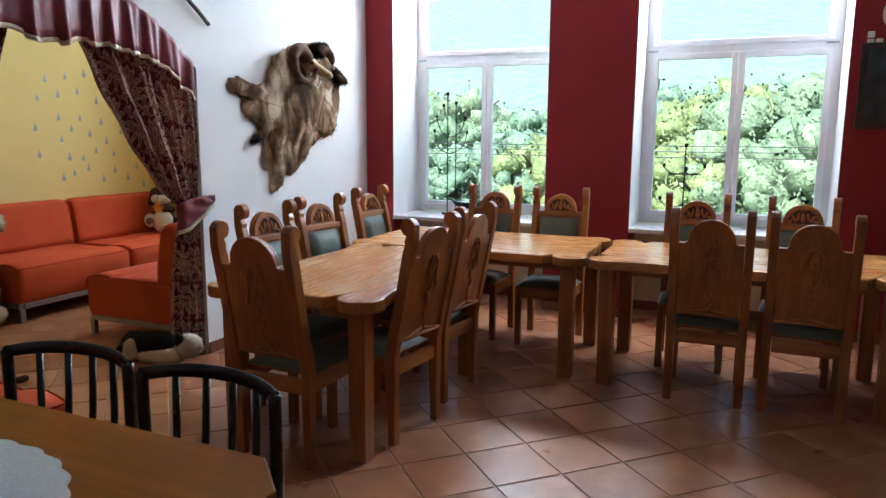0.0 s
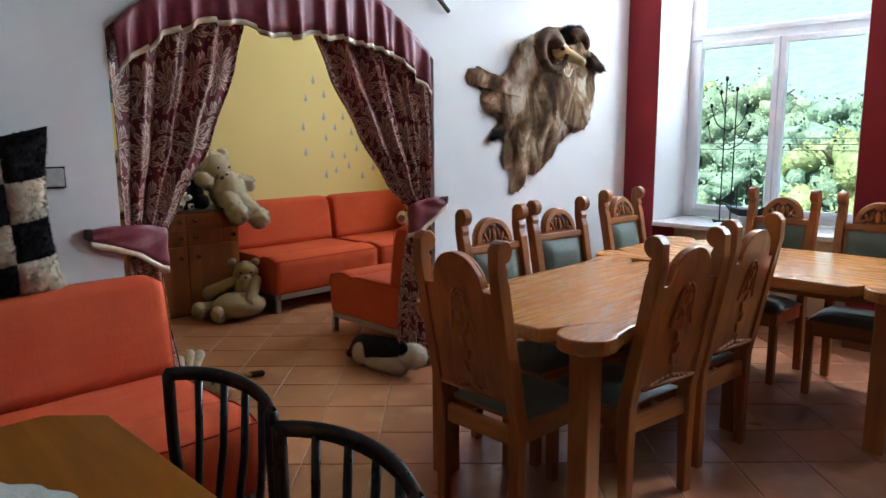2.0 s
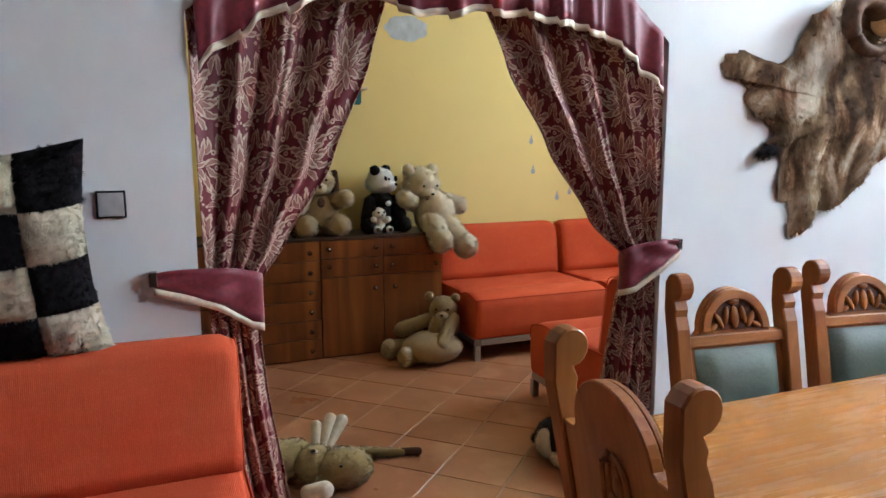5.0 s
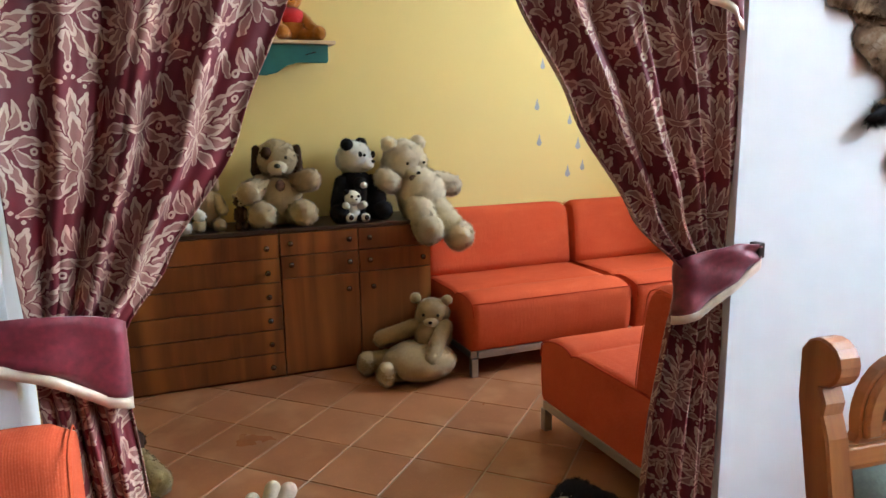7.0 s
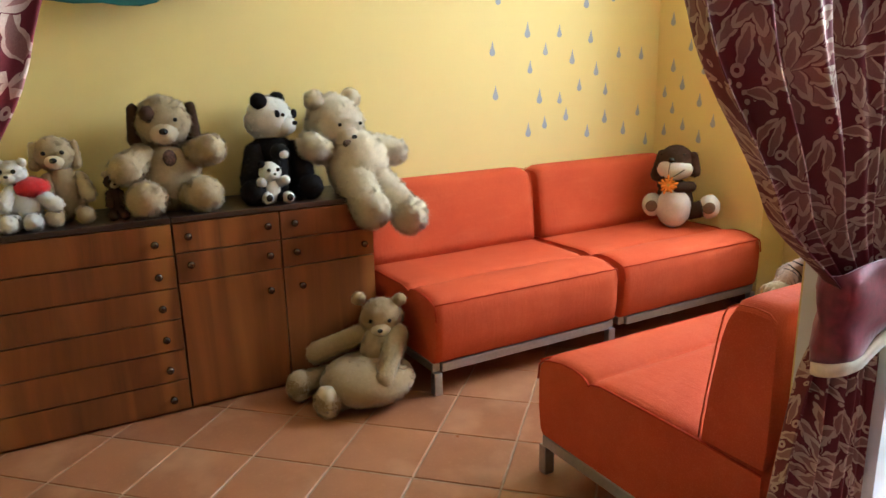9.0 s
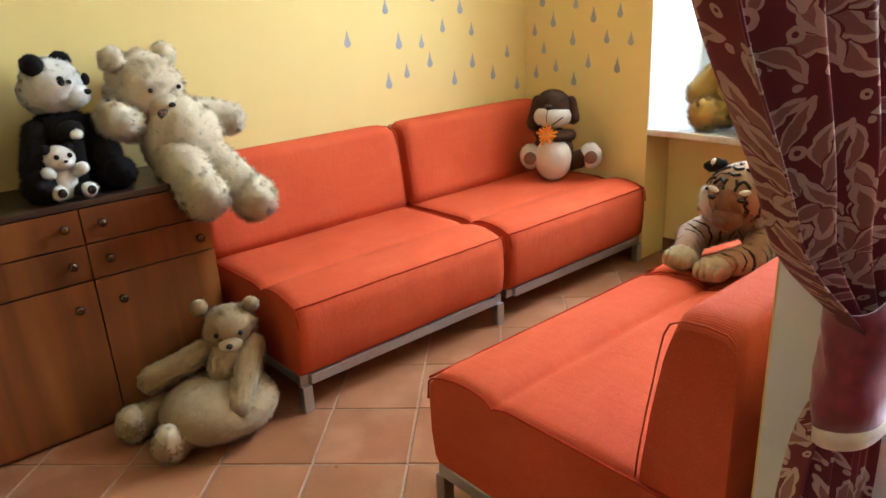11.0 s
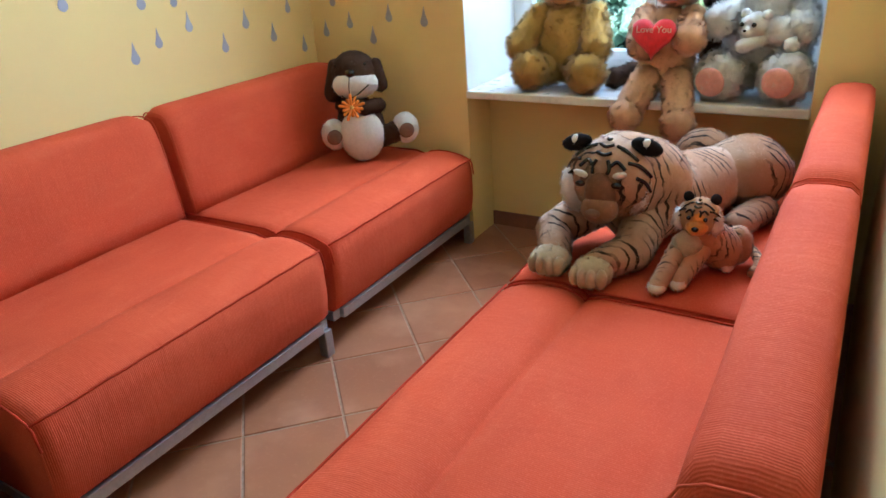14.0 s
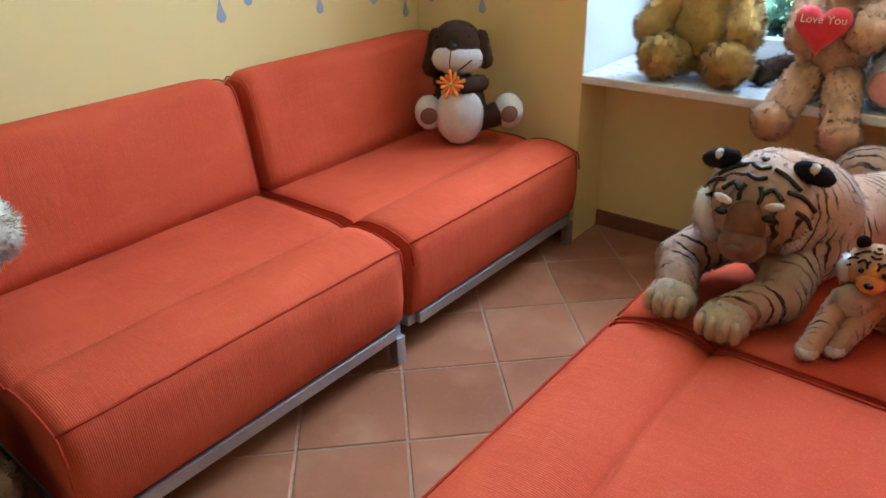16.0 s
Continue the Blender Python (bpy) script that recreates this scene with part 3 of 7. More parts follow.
def cabinet(y0, y1, layout, label):
    t = thing("cabinet", pose(-4.985, y0, 0), label, "cabinet", "walnut cabinets")
    w = y1 - y0
    part("body", box_bm(-0.40, -0.020, 0.002, w - 0.002, 0.0, 0.823, 0.002), M_WALNUT, t)
    part("top", box_bm(-0.405, 0.004, 0.001, w - 0.001, 0.824, 0.846, 0.003), M_WALNUT_DARK, t, "dark cabinet top")
    for kind, a, b, lo, hi, knobs in layout:
        p = part(kind, box_bm(-0.0195, 0.0, a + 0.0025, b - 0.0025, lo + 0.0025, hi - 0.0025, 0.002), M_WALNUT, t)
        for ky, kz in knobs:
            knob(p, 0.0, ky, kz)
    return t


cabinet(3.427, 4.312, [
    ("drawer", 0.0, 0.443, 0.695, 0.822, [(0.055, 0.765), (0.385, 0.765)]), ("drawer", 0.443, 0.885, 0.695, 0.822, [(0.505, 0.765), (0.83, 0.765)]),
    ("drawer", 0.0, 0.443, 0.566, 0.695, [(0.055, 0.645), (0.385, 0.635)]), ("drawer", 0.443, 0.885, 0.566, 0.695, [(0.505, 0.635), (0.83, 0.625)]),
    ("door", 0.0, 0.443, 0.012, 0.566, [(0.375, 0.478)]), ("door", 0.443, 0.885, 0.012, 0.566, [(0.520, 0.478)])],
    "walnut cabinet with small drawers above two doors, plush toys on top")
rows = [0.822 - 0.135 * i for i in range(7)]
cabinet(2.492, 3.425, [("drawer", 0.0, 0.933, rows[i + 1], rows[i], [(0.075, rows[i] - 0.075), (0.86, rows[i] - 0.075)]) for i in range(6)],
        "walnut chest of six wide drawers with a dog toy on top")
cabinet(1.56, 2.49, [("drawer", 0.0, 0.93, rows[i + 1], rows[i], [(0.075, rows[i] - 0.075), (0.85, rows[i] - 0.075)]) for i in range(6)],
        "walnut chest of drawers half hidden behind the curtain")


# ---- dining tables ----
def table_outline(L, W, r=0.105):
    """Rectangle along x with a round lobe at each corner and a small notch beside each lobe."""
    pts = []
    for sx, sy, a0 in ((1, 1, -90), (-1, 1, 0), (-1, -1, 90), (1, -1, 180)):
        cx, cy = sx * (L / 2 - r), sy * (W / 2 - r)
        i = r * 0.62
        pre, post = {(1, 1): ((L / 2 - 0.035, cy - r - 0.05), (cx - r - 0.05, W / 2 - 0.035)), (-1, 1): ((cx + r + 0.05, W / 2 - 0.035), (-L / 2 + 0.035, cy - r - 0.05)),
                     (-1, -1): ((-L / 2 + 0.035, cy + r + 0.05), (cx + r + 0.05, -W / 2 + 0.035)), (1, -1): ((cx - r - 0.05, -W / 2 + 0.035), (L / 2 - 0.035, cy + r + 0.05))}[(sx, sy)]
        pts.append(pre)
        pts += arc(cx, cy, r, a0 - 30, a0 + 210, 18)
        pts.append(post)
    return pts


def dining_table(m, L, W, label):
    t = thing("dining_table", m, label, "table", "carved oak tables")
    part("tabletop", outline_bm(table_outline(L, W), 0.055, "XY", 0.007, 0.70, 2), M_TABLE, t, "honey oak tabletop with lobed corners")
    bm = box_bm(-L / 2 + 0.20, L / 2 - 0.20, -W / 2 + 0.20, -W / 2 + 0.225, 0.645, 0.699)
    box_bm(-L / 2 + 0.20, L / 2 - 0.20, W / 2 - 0.225, W / 2 - 0.20, 0.645, 0.699, bm=bm)
    box_bm(-L / 2 + 0.20, -L / 2 + 0.225, -W / 2 + 0.226, W / 2 - 0.226, 0.645, 0.699, bm=bm)
    box_bm(L / 2 - 0.225, L / 2 - 0.20, -W / 2 + 0.226, W / 2 - 0.226, 0.645, 0.699, bm=bm)
    part("apron", bm, M_OAK_X, t)
    for sx in (-1, 1):
        for sy in (-1, 1):
            cx, cy = sx * (L / 2 - 0.115), sy * (W / 2 - 0.115)
            bm = box_bm(cx - 0.042, cx + 0.042, cy - 0.042, cy + 0.042, 0.0, 0.699, 0.006)
            part("leg", bm, M_OAK_Z, t)
    return t


dining_table(pose(-1.325, 4.085, 0, 0, 0, 90), 1.51, 0.92, "long carved oak dining table reaching into the room")
dining_table(pose(-1.09, 5.30, 0), 1.585, 0.97, "carved oak dining table under the first window")
dining_table(pose(0.545, 5.28, 0), 1.665, 0.95, "carved oak dining table under the second window")
dining_table(pose(2.20, 5.28, 0), 1.60, 0.95, "carved oak dining table at the end of the row")


# ---- carved chairs ----
def dining_chair():
    """Faces +y; stands on z = 0; its back leans to -y."""
    t = thing("dining_chair", pose(0, 0, 0), "carved oak dining chair with green leather seat at the table", "chair", "carved chairs round the tables")
    lean = lambda z: -0.155 - 0.20 * max(0.0, z - 0.44)
    for s in (-1, 1):
        x = s * 0.185 - 0.0225
        # rear post with a round head that juts forward
        back = [(-0.205, 0.0), (-0.205, 0.25)] + [(lean(z) - 0.055, z) for z in (0.44, 0.7, 0.98)] + [(lean(1.0) - 0.052, 1.06)]
        top = arc(lean(1.045) - 0.004, 1.048, 0.040, 130, -80, 10)
        front = [(lean(0.985) + 0.002, 0.985), (lean(0.96) - 0.006, 0.965), (lean(0.94) + 0.004, 0.93), (lean(0.7), 0.7), (-0.150, 0.44), (-0.158, 0.25), (-0.168, 0.0)]
        part("leg", outline_bm(back + top + front, 0.045, "YZ", 0.004, x), M_OAK_Z, t)
        part("leg", box_bm(s * 0.18 - 0.02, s * 0.18 + 0.02, 0.175, 0.215, 0.0, 0.405, 0.004), M_OAK_Z, t)
    bm = box_bm(-0.158, 0.158, 0.182, 0.207, 0.335, 0.405, 0.003)
    box_bm(-0.158, 0.158, -0.195, -0.170, 0.335, 0.405, 0.003, bm=bm)
    box_bm(-0.192, -0.168, -0.148, 0.173, 0.335, 0.405, 0.003, bm=bm)
    box_bm(0.168, 0.192, -0.148, 0.173, 0.335, 0.405, 0.003, bm=bm)
    box_bm(-0.20, 0.20, -0.148, 0.222, 0.407, 0.420, 0.004, bm=bm)
    part("seat_frame", bm, M_OAK_X, t)
    vs, fs = [], []
    n = 10
    for j in range(n + 1):
        for i in range(n + 1):
            u, v = i / n * 2 - 1, j / n * 2 - 1
            h = 0.042 * (1 - abs(u) ** 4) ** 0.5 * (1 - abs(v) ** 4) ** 0.5
            vs.append((u * 0.188, 0.036 + v * 0.180, 0.421 + h))
    for j in range(n):
        for i in range(n):
            a = j * (n + 1) + i
            fs.append((a, a + 1, a + n + 2, a + n + 1))
    fs.append(tuple(i for i in range(n + 1))[::-1] + tuple(j * (n + 1) for j in range(1, n + 1)) + tuple(n * (n + 1) + i for i in range(1, n + 1)) + tuple(j * (n + 1) + n for j in range(n - 1, 0, -1)))
    obj("seat", vs, fs[:-1], M_GREEN, t, "grey-green leather seat pad", smooth=True)

    def shear(bm):
        for v in bm.verts:
            v.co.y += lean(v.co.z) - 0.035
        return bm

    w = 0.1615
    board = [(-w, 0.50), (w, 0.50), (w, 0.905), (0.128, 0.905)] + arc(0, 0.915, 0.118, 0, 180, 16) + [(-0.128, 0.905), (-w, 0.905)]
    part("backrest", shear(outline_bm(board, 0.026, "XZ", 0.003, -0.013)), M_OAK_Z, t)
    # raised arch and rail on the front, with carved rosette
    rim = arc(0, 0.915, 0.116, 0, 180, 16) + arc(0, 0.915, 0.088, 180, 0, 16)
    p = part("arch_moulding", shear(outline_bm(rim, 0.014, "XZ", 0.003, 0.0135)), M_OAK_X, t)
    ground_ = arc(0, 0.915, 0.0875, 0, 180, 14)
    part("arch_panel", shear(outline_bm(ground_, 0.003, "XZ", 0, 0.0134)), M_OAK_DARK, t, "dark stained carved ground")
    part("rail", shear(box_bm(-w, w, 0.0135, 0.0245, 0.875, 0.905, 0.003)), M_OAK_X, t)
    pieces = [ball((0, 0, 0.95), (0.014, 0.010, 0.032)), ball((0, 0, 0.995), (0.020, 0.009, 0.010))]
    for s in (-1, 1):
        pieces += [ball((s * 0.030, 0, 0.955), (0.009, 0.010, 0.028), (0, -12 * s, 0), 2), ball((s * 0.054, 0, 0.942), (0.009, 0.010, 0.026), (0, 28 * s, 0), 2), ball((s * 0.075, 0, 0.925), (0.018, 0.008, 0.008), (0, 25 * s, 0), 2)]
    for vs, fs in pieces:
        obj("petal", [(x, y + 0.018 + lean(z) - 0.035, z) for x, y, z in vs], fs, M_OAK_X, t, "carved flower petal", smooth=True)
    vs, fs = [], []
    for j in range(9):
        for i in range(9):
            u, v = i / 4 - 1, j / 4 - 1
            z = 0.715 + v * 0.150
            vs.append((u * 0.140, 0.014 + lean(z) - 0.035 + 0.028 * (1 - abs(u) ** 5) ** 0.5 * (1 - abs(v) ** 5) ** 0.5, z))
    for j in range(8):
        for i in range(8):
            a = j * 9 + i
            fs.append((a, a + 1, a + 10, a + 9))
    obj("back_pad", vs, fs, M_GREEN, t, "grey-green leather back pad", smooth=True)
    # carved vine down the rear of the board and a leaf rail below it
    pieces = []
    for k in range(7):
        z = 0.84 - 0.048 * k
        pieces.append(ball((0.010 * (-1) ** k, 0, z), (0.013 - 0.001 * k, 0.009, 0.026), (0, 18 * (-1) ** k, 0), 2))
    for s in (-1, 1):
        pieces.append(tube(bezier([(s * 0.006, 0, 0.90), (s * 0.034, 0.0, 0.87), (s * 0.042, 0.0, 0.80), (s * 0.062, 0.002, 0.735)], 5), 0.0075, 6))
        pieces.append(tube(bezier([(s * 0.01, 0, 0.88), (s * 0.022, 0.0, 0.83), (s * 0.026, 0.0, 0.76)], 5), 0.006, 6))
    for vs, fs in pieces:
        obj("vine_carving", [(x, y - 0.014 + lean(z) - 0.035, z) for x, y, z in vs], fs, M_OAK_X, t, "carved vine relief", smooth=True)
    pieces = []
    for s in (-1, 1):
        for k in range(4):
            pieces.append(ball((s * (0.022 + 0.030 * k), 0, 0.530 - 0.006 * k), (0.024, 0.013, 0.010), (0, 24 * s, 0), 2))
    pieces.append(([(-0.155, -0.012, 0.502), (0.155, -0.012, 0.502), (0.155, -0.012, 0.516), (-0.155, -0.012, 0.516), (-0.155, 0.004, 0.502), (0.155, 0.004, 0.502), (0.155, 0.004, 0.516), (-0.155, 0.004, 0.516)],
                   [(0, 1, 2, 3), (4, 7, 6, 5), (0, 4, 5, 1), (3, 2, 6, 7), (0, 3, 7, 4), (1, 5, 6, 2)]))
    for vs, fs in pieces:
        obj("leaf_carving", [(x, y - 0.012 + lean(z) - 0.035, z) for x, y, z in vs], fs, M_OAK_X, t, "carved leaf relief", smooth=True)
    return t


CHAIRS = [(-1.325, 3.46, -1), (-1.08, 3.85, 82), (-1.09, 4.43, 85), (-1.60, 3.95, -96), (-1.62, 4.50, -98), (-1.73, 5.36, -92),
          (-1.255, 5.69, 178), (-0.715, 5.68, 182), (0.38, 5.005, 1), (0.876, 5.005, -2), (0.255, 5.57, 183), (0.86, 5.58, 176), (1.95, 5.02, 3)]
base_chair = dining_chair()
for k, (x, y, a) in enumerate(CHAIRS):
    m = pose(x, y, 0, 0, 0, a)
    if k == 0:
        base_chair.matrix_world = m
    else:
        c = copy_thing(base_chair, m)
        if k in (3, 4, 5):
            c["label"] = "carved oak dining chair with green leather seat beside the wall"
        if k in (6, 7, 10, 11):
            c["label"] = "carved oak dining chair with green leather seat beside the window"

# ---- curtains round the arch ----
def interp(t, stops):
    for (a, va), (b, vb) in zip(stops, stops[1:]):
        if t <= b:
            k = (t - a) / (b - a) if b > a else 0
            k = k * k * (3 - 2 * k) * 0.4 + k * 0.6
            return va + (vb - va) * k
    return stops[-1][1]


def curtain(name, inner, outer, seed, label, waves=4.6):
    """Cloth hung between two edges given as (z, y); drawn together at the tie-back."""
    t = thing(name, pose(0, 0, 0), label, "curtain", "tied-back curtains")
    nz, ns = 90, 150
    vs, uv, fs = [], [], []
    for j in range(nz + 1):
        s = j / nz
        z = 0.015 + 2.05 * s
        yi, yo = interp(z, inner), interp(z, outer)
        w = abs(yo - yi)
        amp = 0.012 + 0.020 * min(1.0, w / 0.7) ** 0.8
        near = math.exp(-((z - 0.97) / 0.10) ** 2)
        amp *= 1 - 0.35 * near
        for i in range(ns + 1):
            a = i / ns
            ph = a * 2 * math.pi * waves + seed + 0.9 * math.sin(a * 5 + seed) + 0.35 * math.sin(z * 2.2 + a * 4)
            fold = math.sin(ph) + 0.35 * math.sin(2.3 * ph + 1 + z * 1.5)
            y = yi + (yo - yi) * (a + 0.012 * math.cos(ph))
            x = -2.732 + 0.016 * a**5 - 0.045 * (1 - near) * (1 - a) ** 1.5 + amp * (1 - 0.7 * a**6) * fold + 0.015 * noise.noise(Vector((a * 6, z * 2.5, seed)))
            vs.append((x, y, z))
    for j in range(nz + 1):
        row = np.array(vs[j * (ns + 1):(j + 1) * (ns + 1)])
        step = np.hypot(np.diff(row[:, 0]), np.diff(row[:, 1]))[::-1]
        run = np.concatenate([[0.0], np.cumsum(step)])[::-1]
        uv += [(seed + r * 1.12, row[0, 2] - 0.25 * r * r) for r in run]
    for j in range(nz):
        for i in range(ns):
            a = j * (ns + 1) + i
            fs.append((a, a + 1, a + ns + 2, a + ns + 1))
    o = obj("cloth", vs, fs, M_DAMASK, t, "burgundy damask cloth with beige scrolls", smooth=True, uvs=uv)
    mod = o.modifiers.new("thick", "SOLIDIFY")
    mod.thickness = 0.003
    return t


curtain("curtain", [(0.0, 4.13), (0.45, 4.16), (0.85, 4.225), (0.97, 4.235), (1.15, 4.07), (1.45, 3.86), (1.75, 3.67), (2.07, 3.52)],
        [(0.0, 4.37), (0.5, 4.385), (0.9, 4.375), (1.05, 4.375), (1.3, 4.385), (2.07, 4.385)], 1.0, "burgundy damask curtain tied back beside the orange sofa")
curtain("curtain", [(0.0, 2.86), (0.25, 2.81), (0.6, 2.76), (0.9, 2.735), (1.0, 2.75), (1.12, 2.84), (1.4, 3.01), (1.75, 3.15), (2.07, 3.24)],
        [(0.0, 2.66), (0.5, 2.60), (0.95, 2.575), (1.2, 2.565), (2.07, 2.55)], 3.7, "burgundy damask curtain tied back beside the arch's white wall", 3.4)


def tie_back(tip, waist_y, outer_y, sgn, label):
    """A cloth band from a small wall bracket round the gathered curtain; sgn points from the wall to the opening."""
    t = thing("tie_back", pose(0, 0, 0), label, "tie-back", "burgundy tie-backs")
    y0, z0 = tip
    path = [(-2.672, y0, z0), (-2.672, y0 + (outer_y - y0) * 0.5, z0 - 0.004), (-2.676, outer_y, z0 - 0.012), (-2.692, (outer_y + waist_y) / 2, z0 - 0.03), (-2.706, waist_y + sgn * 0.004, z0 - 0.055),
            (-2.750, waist_y + sgn * 0.014, z0 - 0.070), (-2.775, waist_y - sgn * 0.03, z0 - 0.06), (-2.772, (outer_y + waist_y) / 2, z0 - 0.04)]
    pts = bezier(path, 6)
    n = len(pts)
    total = (n - 1)
    rows = 7
    vs, fs, v2, f2 = [], [], [], []
    for i, p in enumerate(pts):
        k = i / total
        h = 0.045 + 0.125 * min(1.0, k / 0.50)
        top = p.z + 0.012 + 0.03 * min(1.0, k / 0.55)
        for r in range(rows):
            q = r / (rows - 1)
            vs.append((p.x + 0.006 * math.sin(q * 9 + i * 0.5), p.y, top - h * q))
        for q in (1.0, 1.0 + 0.026 / h):
            v2.append((p.x + 0.003, p.y, top - h * q + 0.001))
    for i in range(n - 1):
        for r in range(rows - 1):
            a = i * rows + r
            fs.append((a, a + 1, a + rows + 1, a + rows))
        a = i * 2
        f2.append((a, a + 1, a + 3, a + 2))
    b = obj("band", vs, fs, M_BURG, t, "burgundy satin band", smooth=True)
    b.modifiers.new("thick", "SOLIDIFY").thickness = 0.006
    b = obj("trim", v2, f2, M_TRIM, t, "cream satin edging", smooth=True)
    b.modifiers.new("thick", "SOLIDIFY").thickness = 0.008
    part("bracket", box_bm(-2.70, -2.662, y0 - 0.012, y0 + 0.012, z0 - 0.03, z0 + 0.015, 0.003), M_WALNUT_DARK, t, "small dark wall bracket")


tie_back((2.41, 1.045), 2.735, 2.60, 1, "burgundy satin tie-back with cream edge at the white wall")
tie_back((4.455, 1.045), 4.232, 4.36, -1, "burgundy satin tie-back with cream edge holding the curtain")


def valance():
    t = thing("valance", pose(0, 0, 0), "pleated burgundy valance with cream edge following the arch", "valance")
    y0, y1 = 2.57, 4.335
    n = 300
    low = [(2.53, 1.675), (2.62, 1.75), (2.78, 1.865), (2.95, 1.935), (3.12, 1.955), (3.33, 1.905), (3.52, 1.935), (3.78, 1.925), (3.98, 1.895), (4.06, 1.875), (4.14, 1.83), (4.20, 1.80), (4.26, 1.735), (4.35, 1.675)]
    vs, fs, v2, f2 = [], [], [], []
    rows = 8
    for i in range(n + 1):
        a = i / n
        y = y0 + (y1 - y0) * a
        tt = abs(a * 2 - 1)
        top = 1.885 + 0.37 * (1 - tt**2.2)
        zl = interp(y, low)
        ph = a * 2 * math.pi * 11 + 1.6 * math.sin(a * 9)
        saw = ((ph / (2 * math.pi)) % 1.0)
        zl += 0.016 * (saw - 0.5) + 0.006 * math.sin(a * 60)
        for r in range(rows):
            q = r / (rows - 1)
            amp = 0.006 + 0.020 * q
            x = -2.676 + amp * 0.75 * (math.sin(ph) + 0.4 * math.sin(2.1 * ph + 2)) + 0.003 * math.sin(a * 160) * (1 - q)
            vs.append((x, y + 0.006 * math.cos(ph) * q, top + (zl - top) * q))
        x = -2.676 + 0.0195 * (math.sin(ph) + 0.4 * math.sin(2.1 * ph + 2)) + 0.002
        v2 += [(x, y + 0.006 * math.cos(ph), zl + 0.003), (x + 0.001, y + 0.006 * math.cos(ph), zl - 0.022)]
    for i in range(n):
        for r in range(rows - 1):
            k = i * rows + r
            fs.append((k, k + 1, k + rows + 1, k + rows))
        f2.append((i * 2, i * 2 + 1, i * 2 + 3, i * 2 + 2))
    b = obj("cloth", vs, fs, M_BURG, t, smooth=True)
    b.modifiers.new("thick", "SOLIDIFY").thickness = 0.003
    b = obj("trim", v2, f2, M_TRIM, t, "cream satin edging", smooth=True)
    b.modifiers.new("thick", "SOLIDIFY").thickness = 0.005


valance()


# ---- plush toys ----
def rot_to(d):
    return Vector((0, 0, 1)).rotation_difference(Vector(d).normalized()).to_matrix()


def capsule(a, b, ra, rb, n=14, rough=0.06, seed=0.0):
    """A soft tapered roll from a to b."""
    a, b = Vector(a), Vector(b)
    R = rot_to(b - a)
    L = (b - a).length
    prof = [(-ra * math.cos(t), ra * math.sin(t)) for t in [math.pi / 2 * k / 5 for k in range(6)]]
    prof += [(L * k / 5, ra + (rb - ra) * k / 5) for k in range(1, 5)]
    prof += [(L + rb * math.sin(t), rb * math.cos(t)) for t in [math.pi / 2 * k / 5 for k in range(6)]]
    vs, fs = [], []
    for z, r in prof:
        for k in range(n):
            t = 2 * math.pi * k / n
            p = R @ Vector((max(r, 0.0005) * math.cos(t), max(r, 0.0005) * math.sin(t), z)) + a
            q = 1 + rough * noise.noise(p * 11 + Vector((seed, 0, 0)))
            c = a + (b - a) * min(1, max(0, z / L if L else 0))
            vs.append(c + (p - c) * q)
    for i in range(len(prof) - 1):
        for k in range(n):
            q = (k + 1) % n
            fs.append((i * n + k, i * n + q, (i + 1) * n + q, (i + 1) * n + k))
    return vs, fs


